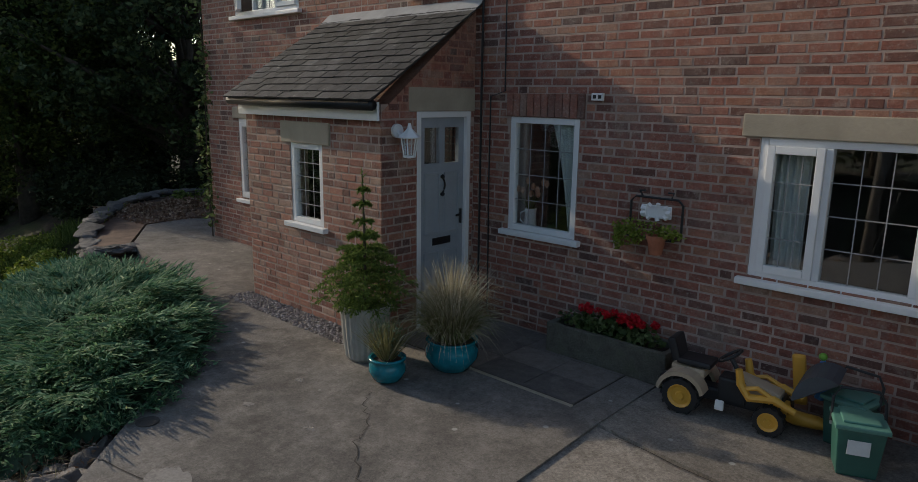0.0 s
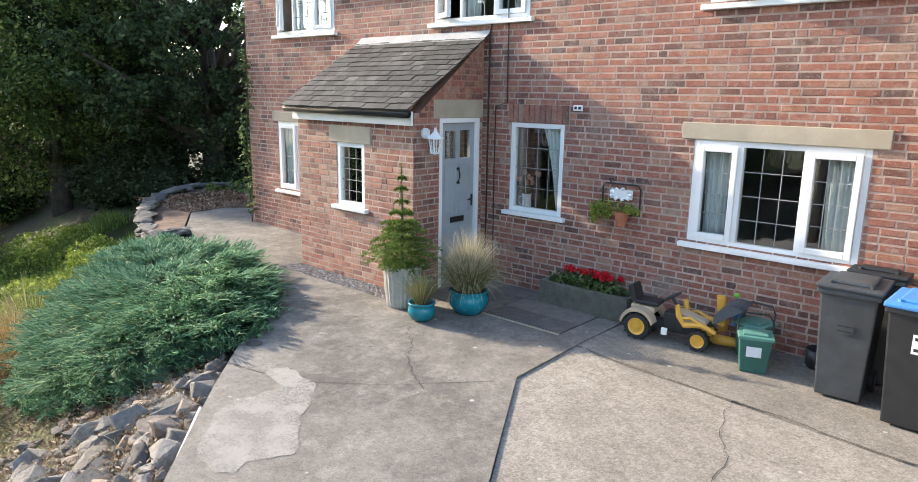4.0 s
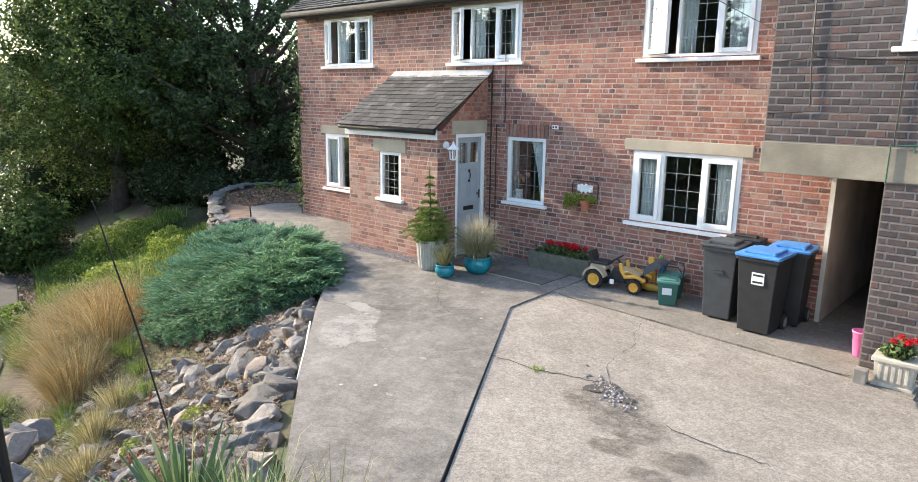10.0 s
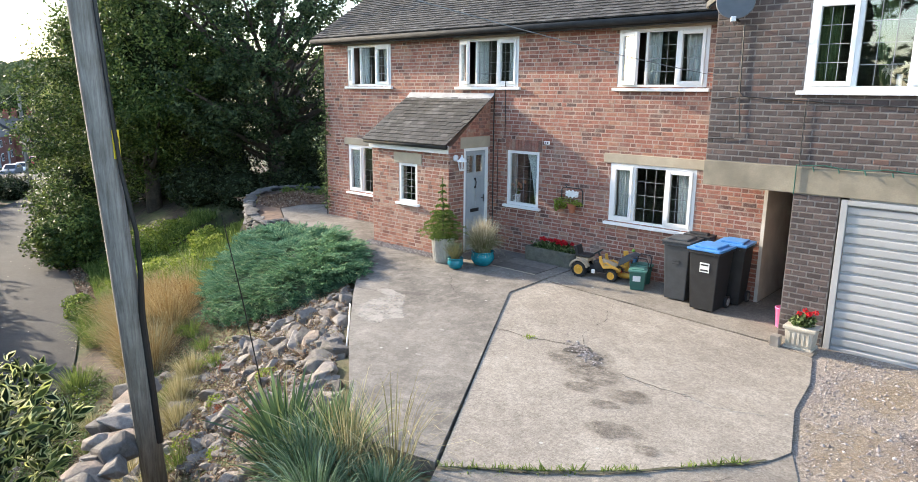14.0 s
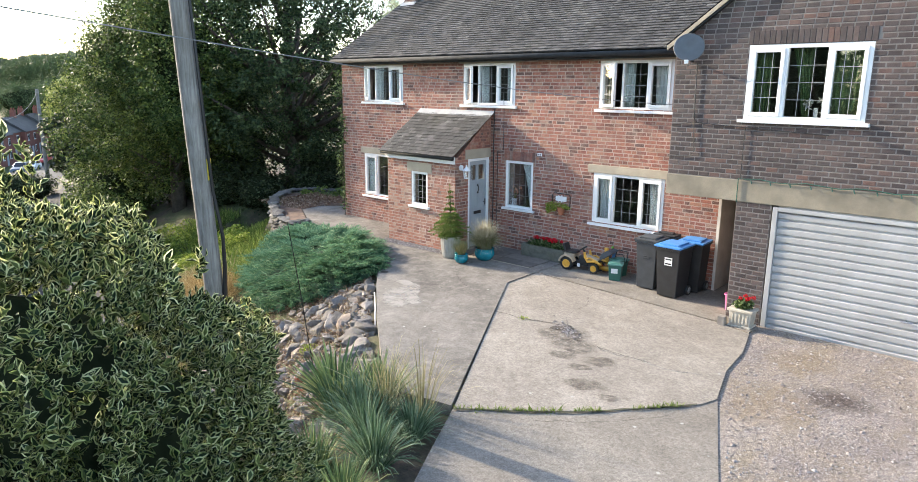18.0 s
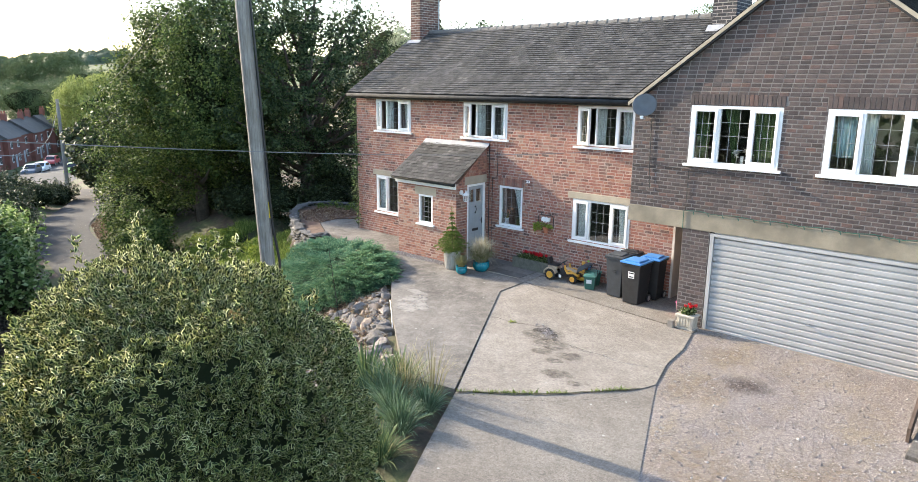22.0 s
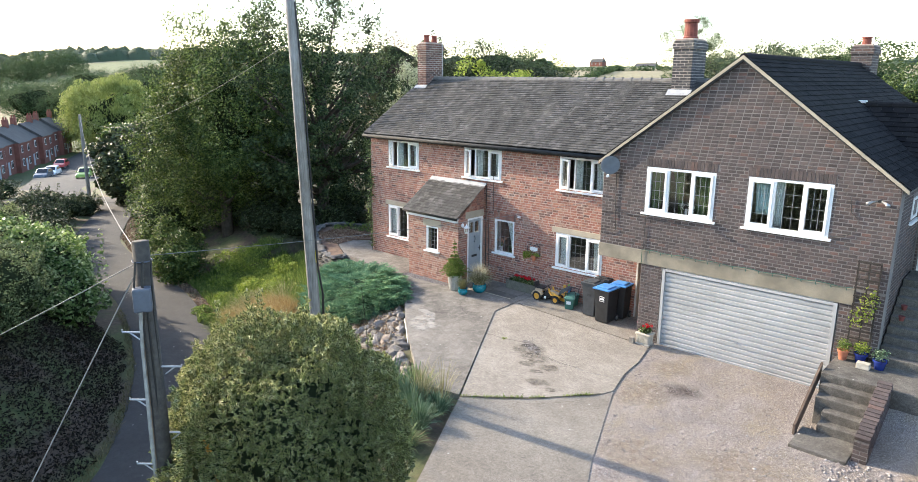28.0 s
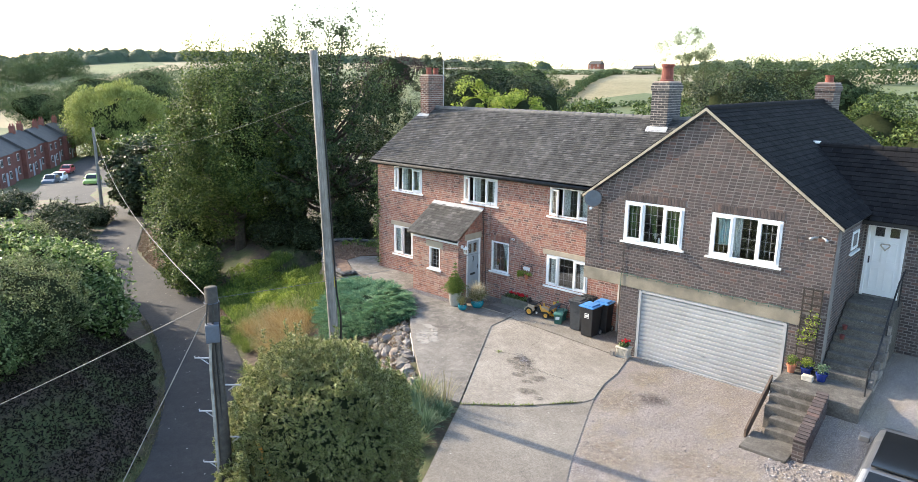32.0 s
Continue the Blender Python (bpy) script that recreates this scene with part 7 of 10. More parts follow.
pot("plant_pot", 0.17, -1.52, [(0.15, 0), (0.17, 0.03), (0.19, 0.2), (0.205, 0.4), (0.215, 0.46), (0.2, 0.47), (0.185, 0.4)], M_greypot, "tall ribbed grey stone pot by the door", 1, (0.19, 0.42))
pot("plant_pot", 0.67, -1.72, [(0.07, 0), (0.11, 0.02), (0.145, 0.09), (0.14, 0.14), (0.12, 0.17), (0.145, 0.18), (0.145, 0.195), (0.115, 0.195), (0.11, 0.15)], M_teal, "small glazed teal pot", 0, (0.115, 0.165))
pot("plant_pot", 0.86, -1.2, [(0.11, 0), (0.15, 0.02), (0.215, 0.12), (0.215, 0.19), (0.195, 0.24), (0.215, 0.255), (0.21, 0.265), (0.18, 0.26), (0.18, 0.2)], M_teal, "wide glazed teal pot", 0, (0.185, 0.23))
spruce = thing("spruce", (0.17, -1.52, 0.47), "young green spruce in the ribbed pot", "tree")
bm = bmesh.new()
tube(bm, [(0, 0, -0.05), (0.0, 0, 0.6), (-0.02, 0, 1.11)], [0.018, 0.012, 0.004], 7)
part("trunk", bm, M_bark, spruce)
B, T = [], []


def sprig(root, tip, n):
    """Needles all round a twig."""
    f = RNG.uniform(0.02, 1, n)[:, None]
    p = root + (tip - root) * f
    along = (tip - root) / np.linalg.norm(tip - root)
    B.append(p)
    T.append(p + along * 0.016 + RNG.normal(size=(n, 3)) * 0.0135)


for z, reach, arms in ((0.04, 0.34, 9), (0.13, 0.44, 10), (0.22, 0.42, 10), (0.31, 0.36, 9), (0.41, 0.28, 8), (0.50, 0.21, 7), (0.60, 0.14, 6), (0.72, 0.08, 5), (0.86, 0.07, 5), (0.98, 0.05, 4)):
    for k in range(arms):
        a = k * math.tau / arms + z * 9 + RNG.uniform(-0.2, 0.2)
        d = np.array([math.cos(a), math.sin(a), 0.0])
        side = np.array([-d[1], d[0], 0.0])
        r = reach * RNG.uniform(0.72, 1.15)
        root, rise = np.array([0, 0, z]), 0.10 if z < 0.6 else 0.25
        last = root
        for j in range(1, 6):
            f = j / 5
            q = root + d * r * f + np.array([0, 0, r * (rise * math.sin(f * 2.6) - 0.14 * f * f)])
            sprig(last, q, 34)
            if z < 0.66 and j < 5:
                for s2 in (-1, 1):
                    sprig(q, q + (side * s2 * 0.75 + d * 0.7) * r * 0.36 * (1.15 - f * 0.6) + np.array([0, 0, -0.012]), 26)
            last = q
sprig(np.array([0, 0, 0.6]), np.array([-0.02, 0, 1.13]), 170)
V, F = blades(np.concatenate(B), np.concatenate(T), 0.009, 0.0)
mesh_from("foliage", V, F, L_spruce, spruce)
L_fescue = leaf_material("feathery_grass", [(0, (0.34, 0.30, 0.18)), (0.5, (0.55, 0.48, 0.32)), (1, (0.78, 0.71, 0.54))], 0.8, 0.3)
L_reed = leaf_material("olive_grass", [(0, (0.10, 0.10, 0.04)), (0.5, (0.21, 0.20, 0.085)), (1, (0.36, 0.32, 0.17))], 0.8, 0.3)
feather = tuft("feather_grass", 0.84, -1.19, 1500, 0.44, 0.98, 0.004, L_reed, "buff feathery grass in the wide teal pot", YARD + 0.23, bend=0.85, category="grass", base=0.12)
for name, n, length, fan, width, m, low in (("plume", 1000, 0.60, 0.72, 0.003, L_fescue, 0.09), ("drooping_blade", 420, 0.58, 1.0, 0.0035, L_fescue, 0.12), ("short_blade", 500, 0.30, 0.95, 0.005, L_grass, 0.13)):
    a, r = RNG.uniform(0, math.tau, n), RNG.uniform(0, 1, n) ** 0.7
    Q = np.stack([np.cos(a) * r * low, np.sin(a) * r * low, 0 * a], 1)
    L = length * RNG.uniform(0.6, 1.15, n)
    rise = np.sqrt(np.maximum(0.05, 1 - (r * fan) ** 2)) if name != "drooping_blade" else RNG.uniform(-0.1, 0.45, n)
    V, F = blades(Q, Q + np.stack([np.cos(a) * r * fan * L, np.sin(a) * r * fan * L, L * rise], 1), width, 0.9)
    mesh_from(name, V, F, m, feather)
tuft("potted_herb", 0.67, -1.72, 420, 0.34, 0.75, 0.005, L_reed, "sparse woody grey-green plant in the small pot", YARD + 0.17, bend=0.15, category="plant", base=0.05)
mesh_from("leaf", *leaves(shell(420, (0, 0, 0.2), (0.15, 0.15, 0.17), 0.3, 0.3, 0.02, 4.0), 0.026, 0.35), L_blade, bpy.data.objects["potted_herb"])

# ---- stone trough with geraniums ----
M_trough = pieces("grey_stone_trough", [(0.0, (0.25, 0.25, 0.205)), (1.0, (0.25, 0.25, 0.205))], rough=0.98, fine=70.0, bumpy=1.0, dist=0.03, stain=(0.15, 0.165, 0.10), stain_amount=0.6, big=7.0, gloss=0.1)
trough = thing("stone_trough", (1.72, -0.17, YARD), "grey stone trough along the house wall", "trough")
bm = bmesh.new()
for a, b, c, d, e, f in ((-0.55, 0.55, -0.17, -0.125, 0, 0.27), (-0.55, 0.55, 0.115, 0.155, 0, 0.27), (-0.55, -0.5, -0.125, 0.115, 0, 0.27), (0.5, 0.55, -0.125, 0.115, 0, 0.27), (-0.5, 0.5, -0.125, 0.115, 0, 0.18)):
    box(bm, a, b, c, d, e, f, 0.01)
bmesh.ops.subdivide_edges(bm, edges=[e for e in bm.edges if e.calc_length() > 0.15], cuts=9, use_grid_fill=True)
for v in bm.verts:
    v.co += Vector((noise.noise(v.co * 11), noise.noise(v.co * 11 + Vector((5, 0, 0))), noise.noise(v.co * 9 + Vector((0, 7, 0))))) * 0.009
part("body", bm, M_trough, trough)
part("soil", boxed(-0.5, 0.5, -0.125, 0.115, 0.18, 0.215), M_soil, trough)


def geranium(x, y, z, rx, ry, h, heads, label):
    t = thing("geranium", (x, y, z), label, "flowers", "red geraniums")
    V, F = leaves(shell(int(2600 * rx), (0, 0, h * 0.4), (rx, ry, h * 0.5), 0.2, 0.2, 0.0, x), 0.045, 0.95, 0, 1.0)
    mesh_from("foliage", V, F, L_hedge, t)
    for k in range(heads):
        c = (RNG.uniform(-rx, rx) * 0.85, RNG.uniform(-ry, ry) * 0.8, h * RNG.uniform(0.72, 1.05))
        V, F = leaves(shell(46, c, (0.035, 0.035, 0.028), 0.5, 0.1), 0.024, 0.9, 0, 1.0)
        mesh_from("flower_head", V, F, L_red, t)


geranium(1.72, -0.18, YARD + 0.21, 0.46, 0.11, 0.22, 26, "red geraniums in the stone trough")

# ---- toys and bins by the wall ----
M_blackp = plain("dark_plastic", (0.02, 0.021, 0.023), 0.5, vary=0.3, bumpy=0.05)
M_greyp = plain("dark_grey_plastic", (0.055, 0.06, 0.065), 0.5, vary=0.25, bumpy=0.05)
M_blue = plain("blue_plastic", (0.07, 0.25, 0.58), 0.4, vary=0.12, bumpy=0.03)
M_greenp = plain("green_plastic", (0.03, 0.115, 0.09), 0.45, vary=0.15, bumpy=0.03)
M_greenl = plain("pale_green_plastic", (0.10, 0.25, 0.20), 0.45, vary=0.12, bumpy=0.03)
M_cream = plain("beige_plastic", (0.46, 0.36, 0.25), 0.5, vary=0.12)
M_toyy = plain("toy_yellow", (0.68, 0.36, 0.05), 0.4, vary=0.08)
M_pink = plain("pink_plastic", (0.78, 0.18, 0.40), 0.4, vary=0.06)
M_sticker = plain("white_sticker", (0.72, 0.72, 0.70), 0.6, vary=0.1)


def taper(x0, x1, y0, y1, z0, z1, inset, bevel=0.015):
    """A box that narrows downwards."""
    bm = boxed(x0, x1, y0, y1, z0, z1, bevel)
    cx, cy = (x0 + x1) / 2, (y0 + y1) / 2
    for v in bm.verts:
        k = 1 - inset * (z1 - v.co.z) / (z1 - z0)
        v.co.x, v.co.y = cx + (v.co.x - cx) * k, cy + (v.co.y - cy) * k
    return bm


def wheel(holder, x, y, z, r, w, rim_mat=None, name="wheel", lugs=0):
    """A tyre, with lugs if any, and a rim, its axle along y."""
    bm = bmesh.new()
    lathe(bm, [(r * 0.62, -w / 2), (r * 0.94, -w / 2), (r, -w * 0.3), (r, w * 0.3), (r * 0.94, w / 2), (r * 0.62, w / 2), (r * 0.62, -w / 2)], 24, caps=False)
    bmesh.ops.transform(bm, matrix=pose(0, 0, 0, 90, 0, 0), verts=bm.verts[:])
    t = part("tyre", bm, M_blackp, None)
    wh = new(name)
    wh.parent, wh.location = holder, (x, y, z)
    t.parent = wh
    for k in range(lugs):
        lug = boxed(r * 0.9, r * 1.05, -r * 0.09, r * 0.09, -w * 0.48, w * 0.48, 0, pose(0, 0, 0, 90, 0, 0) @ Matrix.Rotation(k * math.tau / lugs, 4, "Z"))
        part("tread_lug", lug, M_blackp, wh)
    bm = bmesh.new()
    lathe(bm, [(0.01, -w * 0.5), (r * 0.2, -w * 0.5), (r * 0.25, -w * 0.34), (r * 0.5, -w * 0.36), (r * 0.63, -w * 0.52), (r * 0.66, -w * 0.5), (r * 0.66, w * 0.5), (r * 0.63, w * 0.52), (r * 0.5, w * 0.36), (r * 0.25, w * 0.34), (r * 0.2, w * 0.5), (0.01, w * 0.5)], 18)
    bmesh.ops.transform(bm, matrix=pose(0, 0, 0, 90, 0, 0), verts=bm.verts[:])
    part("rim", bm, rim_mat or M_galv, wh, smooth=False)
    return wh


def wheelie_bin(x, y, w, d, h, body_mat, lid_mat, label, turn=0.0, sticker=None):
    b = thing("wheelie_bin", (x, y, YARD - 0.01), label, "bin", "wheelie bins", turn=turn)
    part("body", taper(-w / 2, w / 2, -d / 2, d / 2, 0.02, h * 0.93, 0.2), body_mat, b)
    part("rim", boxed(-w / 2 - 0.02, w / 2 + 0.02, -d / 2 - 0.02, d / 2 + 0.02, h * 0.90, h * 0.945, 0.012), body_mat, b)
    lid = bmesh.new()
    box(lid, -w / 2 - 0.03, w / 2 + 0.03, -d / 2 - 0.035, d / 2 + 0.02, h * 0.945, h * 0.985, 0.015)
    box(lid, -w / 2 + 0.05, w / 2 - 0.05, -d / 2 + 0.04, d / 2 - 0.05, h * 0.975, h * 1.015, 0.018)
    L = part("lid", lid, lid_mat, b)
    bm = bmesh.new()
    tube(bm, [(-w / 2 + 0.05, d / 2 + 0.06, h * 0.94), (w / 2 - 0.05, d / 2 + 0.06, h * 0.94)], 0.015, 8)
    for s in (-1, 1):
        tube(bm, [(s * (w / 2 - 0.05), d / 2 - 0.02, h * 0.93), (s * (w / 2 - 0.05), d / 2 + 0.06, h * 0.94)], 0.014, 6)
    part("handle", bm, body_mat, b)
    for s in (-1, 1):
        wh = wheel(b, 0, 0, 0, 0.09, 0.04)
        wh.matrix_basis = Matrix.Translation((s * (w / 2 - 0.02), d / 2 - 0.03, 0.09)) @ pose(0, 0, 0, 0, 0, 90)
    for s in (-1, 1):
        bm = bmesh.new()
        tube(bm, [(s * (w / 2 - 0.06), -d / 2 + 0.05, h * 0.985), (s * (w / 2 - 0.06), -d / 2 + 0.05, h * 1.005)], 0.02, 8)
        part("lid_button", bm, lid_mat, L)
    if sticker:
        sx, sz, sw, sh, m = sticker
        k = 1 - 0.2 * (0.93 * h - sz) / (0.91 * h)
        yy = -d / 2 * k - 0.006
        part("label_sticker", boxed(sx - sw / 2, sx + sw / 2, yy - 0.003, yy, sz - sh / 2, sz + sh / 2, 0), m, b, "printed white sticker")
        for q in range(2):
            part("print_bar", boxed(sx - sw * 0.4, sx + sw * 0.4, yy - 0.005, yy - 0.0035, sz - sh * 0.36 + q * sh * 0.56, sz - sh * 0.2 + q * sh * 0.56, 0), M_blackp, b)
    return b


wheelie_bin(4.33, -0.60, 0.40, 0.46, 0.95, M_greyp, M_greyp, "dark grey wheelie bin with grey lid", 2, (0.0, 0.6, 0.12, 0.07, M_greyp))
wheelie_bin(4.41, -0.12 - 0.05, 0.38, 0.2, 0.97, M_greyp, M_blackp, "dark grey wheelie bin close to the wall", 0)
wheelie_bin(4.86, -0.80, 0.44, 0.5, 0.95, M_blackp, M_blue, "black wheelie bin with bright blue lid and sticker", -2, (0.02, 0.66, 0.14, 0.14, M_sticker))
wheelie_bin(5.0, -0.28, 0.42, 0.42, 0.96, M_blackp, M_blue, "black wheelie bin with blue lid behind", 3)


def caddy(x, y, turn, label, lidded=True):
    c = thing("food_caddy", (x, y, YARD - 0.01), label, "bin", "food caddies", turn=turn)
    part("body", taper(-0.13, 0.13, -0.12, 0.12, 0.0, 0.3, 0.18), M_greenp, c)
    lid = bmesh.new()
    box(lid, -0.145, 0.145, -0.135, 0.135, 0.3, 0.33, 0.01)
    box(lid, -0.1, 0.1, -0.09, 0.08, 0.328, 0.345, 0.008)
    box(lid, -0.09, 0.09, 0.135, 0.175, 0.305, 0.325, 0.006)
    part("lid", lid, M_greenl, c)
    bm = bmesh.new()
    tube(bm, [(-0.145, 0.03, 0.28), (-0.14, 0.07, 0.42), (-0.1, 0.085, 0.48), (0.1, 0.085, 0.48), (0.14, 0.07, 0.42), (0.145, 0.03, 0.28)], 0.009, 6)
    part("handle", bm, M_blackp, c, "black swing handle")
    part("sticker", boxed(-0.07, 0.05, -0.123, -0.119, 0.15, 0.24), M_sticker, c)
    return c


caddy(3.63, -0.60, 22, "green food waste caddy with raised handle")
caddy(3.52, -0.28, -12, "green food waste caddy against the wall")
wb_ = thing("bucket", (4.05, -0.16, YARD), "small dark bucket behind the bins", "bucket")
bm = bmesh.new()
lathe(bm, [(0.1, 0), (0.11, 0.02), (0.12, 0.16), (0.11, 0.16), (0.1, 0.03)], 20)
part("body", bm, M_blackp, wb_, smooth=True)

tractor = thing("toy_tractor", (2.78, -0.42, YARD - 0.01), "child's ride-on toy tractor with yellow front loader", "toy tractor", turn=6)
for s in (-1, 1):
    wheel(tractor, -0.27, 0.15 * s, 0.13, 0.13, 0.09, M_toyy, lugs=12)
    wheel(tractor, 0.31, 0.13 * s, 0.10, 0.10, 0.075, M_toyy, lugs=12)
bm = bmesh.new()
box(bm, -0.3, 0.36, -0.06, 0.06, 0.1, 0.2, 0.02)
box(bm, -0.05, 0.14, -0.08, 0.08, 0.12, 0.3, 0.02)
part("chassis", bm, M_blackp, tractor)
for s in (-1, 1):
    bm = bmesh.new()
    arc = [0.12 + k * 0.25 for k in range(12)]
    rims = [[bm.verts.new((-0.27 - math.cos(a) * r, 0.145 * s + w, 0.13 + math.sin(a) * r + (0.012 if r > 0.15 else 0))) for a in arc] for r, w in ((0.172, -0.06), (0.172, 0.06), (0.15, 0.06), (0.15, -0.06))]
    for i in range(4):
        p, q = rims[i], rims[(i + 1) % 4]
        for k in range(11):
            bm.faces.new((p[k], p[k + 1], q[k + 1], q[k]))
    for k in (0, 11):
        bm.faces.new([rim[k] for rim in rims])
    bmesh.ops.recalc_face_normals(bm, faces=bm.faces[:])
    part("mudguard", bm, M_cream, tractor, "beige plastic mudguard")
part("seat_base", boxed(-0.38, -0.14, -0.09, 0.09, 0.25, 0.32, 0.02), M_cream, tractor, "beige plastic seat base")
bm = boxed(0.06, 0.36, -0.075, 0.075, 0.2, 0.33, 0.03)
for v in bm.verts:
    if v.co.z > 0.28:
        v.co.z -= max(0.0, v.co.x - 0.1) * 0.25
part("bonnet", bm, M_cream, tractor, "beige plastic bonnet")
part("grille", boxed(0.358, 0.37, -0.055, 0.055, 0.19, 0.25, 0.004), M_blackp, tractor)
bm = bmesh.new()
box(bm, -0.34, -0.1, -0.1, 0.1, 0.33, 0.375, 0.02)
box(bm, -0.03, 0.03, -0.1, 0.1, 0.0, 0.17, 0.02, pose(-0.34, 0, 0.345, 0, -18, 0))
part("seat", bm, M_blackp, tractor)
bm = bmesh.new()
tube(bm, [(0.1, 0, 0.28), (0.0, 0, 0.43)], 0.016, 6)
tube(bm, [(0.0 + 0.09 * math.cos(k * math.tau / 12) * 0.75, 0.09 * math.sin(k * math.tau / 12), 0.44 + 0.09 * math.cos(k * math.tau / 12) * 0.5) for k in range(13)], 0.012, 6)
part("steering_wheel", bm, M_blackp, tractor)
for s in (-1, 1):
    bm = bmesh.new()
    tube(bm, [(0.09, 0.12 * s, 0.40), (0.11, 0.12 * s, 0.30), (0.17, 0.125 * s, 0.22), (0.33, 0.13 * s, 0.25), (0.46, 0.13 * s, 0.20)], [0.024, 0.03, 0.03, 0.028, 0.022], 8)
    tube(bm, [(0.12, 0.125 * s, 0.27), (0.22, 0.125 * s, 0.30), (0.35, 0.13 * s, 0.24)], 0.017, 6)
    part("loader_arm", bm, M_toyy, tractor)
bm = bmesh.new()
box(bm, 0.27, 0.4, -0.06, 0.06, 0.13, 0.2, 0.015)
part("front_axle", bm, M_toyy, tractor)
part("pedal", boxed(-0.03, 0.03, -0.19, -0.16, 0.1, 0.17, 0.012), M_upvc, tractor, "white pedal")
V, F = [], []
for i in range(9):
    a = -2.1 + i * 0.27
    for yy in (-0.16, 0.16):
        V.append((0.60 - 0.17 * math.cos(a), yy, 0.30 + 0.19 * math.sin(a) * -1))
F = [(2 * i, 2 * i + 1, 2 * i + 3, 2 * i + 2) for i in range(8)] + [tuple(range(0, 18, 2)), tuple(range(1, 18, 2))]
sc = part("bucket", (V, F), plain("blue_grey_plastic", (0.06, 0.072, 0.085), 0.5, vary=0.2), tractor, "dark blue-grey loader bucket")
sm = sc.modifiers.new("thick", "SOLIDIFY")
sm.thickness = 0.012
hitch = bmesh.new()
box(hitch, -0.47, -0.36, -0.06, 0.06, 0.12, 0.2, 0.02)
part("tow_hitch", hitch, M_blackp, tractor)
toy = thing("toy_scoop", (3.2, -0.2, YARD), "yellow plastic toy scoop lying by the wall", "toy")
bm = bmesh.new()
tube(bm, [(-0.16, -0.05, 0.06), (0.0, -0.1, 0.07), (0.14, -0.1, 0.08), (0.26, -0.06, 0.06)], [0.03, 0.05, 0.045, 0.02], 10)
part("scoop", bm, M_toyy, toy, smooth=True)
bm = bmesh.new()
tube(bm, [(-0.18, -0.06, 0.05), (-0.12, -0.06, 0.11), (-0.04, -0.1, 0.13)], 0.022, 8)
part("grip", bm, plain("red_plastic", (0.45, 0.03, 0.02), 0.4), toy, "red plastic grip")
bm = bmesh.new()
box(bm, -0.05, 0.04, 0.06, 0.1, 0.1, 0.46, 0.02, pose(0, 0, 0, 0, -8, 0))
part("yellow_spade", bm, M_toyy, toy)
bm = bmesh.new()
tube(bm, [(0.1, 0.02, 0.2), (0.14, 0.04, 0.36), (0.09, 0.04, 0.46)], [0.03, 0.04, 0.02], 8)
part("blue_handle", bm, M_blue, toy)
bm = bmesh.new()
bmesh.ops.create_icosphere(bm, subdivisions=2, radius=0.028)
bmesh.ops.translate(bm, vec=(0.09, 0.04, 0.49), verts=bm.verts[:])
part("knob", bm, plain("lime_plastic", (0.2, 0.45, 0.05), 0.4), toy, "lime green knob")
bucket_p = thing("bucket", (5.94, -0.92, YARD - 0.01), "pink plastic bucket at the passage mouth", "bucket")
bm = bmesh.new()
lathe(bm, [(0.06, 0), (0.068, 0.01), (0.09, 0.26), (0.10, 0.265), (0.10, 0.28), (0.085, 0.28), (0.064, 0.03)], 24)
part("body", bm, M_pink, bucket_p, smooth=True)
planter = thing("planter", (6.36, -1.52, YARD - 0.02), "cream fluted square planter with geraniums", "planter")
M_creamst = plain("cream_stone", (0.48, 0.43, 0.35), 0.9, vary=0.25, scale=7.0)
part("body", taper(-0.17, 0.17, -0.13, 0.13, 0.03, 0.27, 0.12, 0.008), M_creamst, planter)
part("rim", boxed(-0.19, 0.19, -0.15, 0.15, 0.25, 0.29, 0.008), M_creamst, planter)
part("base", boxed(-0.17, 0.17, -0.13, 0.13, 0.0, 0.035, 0.006), M_creamst, planter)
for k in range(5):
    part("flute", boxed(-0.125 + k * 0.055, -0.095 + k * 0.055, -0.134, -0.118, 0.07, 0.22, 0.004), M_creamst, planter)
geranium(6.36, -1.52, YARD + 0.25, 0.15, 0.12, 0.2, 6, "red geraniums in the cream planter")
block = tagged(part("brick_block", boxed(6.05, 6.16, -1.72, -1.6, YARD - 0.03, YARD + 0.12, 0.008), M_wood), "weathered timber block beside the planter", "block")

# ---- steps to the upper door ----
M_step = concrete("step_concrete", (0.085, 0.078, 0.068), (0.165, 0.152, 0.134), (0.21, 0.195, 0.172), 0.6)
steps = thing("stairs", (0, 0, 0), "weathered concrete steps up to the side entrance", "stairs", kind="structure")
part("step", boxed(10.42, 11.33, -4.12, -3.28, -0.3, 0.06, 0.012), M_step, steps)
for k in range(1, 5):
    part("step", boxed(10.66 if k < 3 else 10.48, 11.335, -3.58 + k * 0.225, -3.3 + k * 0.225, -0.3, 0.06 + k * 0.158, 0.012), M_step, steps)
part("landing", boxed(10.42, 12.17, -2.46, -1.28, -0.3, 0.85, 0.012), M_step, steps)
for k in range(8):
    part("step", boxed(11.1, 12.04, -1.3 + k * 0.2, -1.3 + (k + 1) * 0.2 + 0.03, -0.3, 1.02 + k * 0.152, 0.01), M_step, steps)
part("landing", boxed(11.1, 12.1, 0.3, 1.2, -0.3, 2.23, 0.01), M_step, steps)
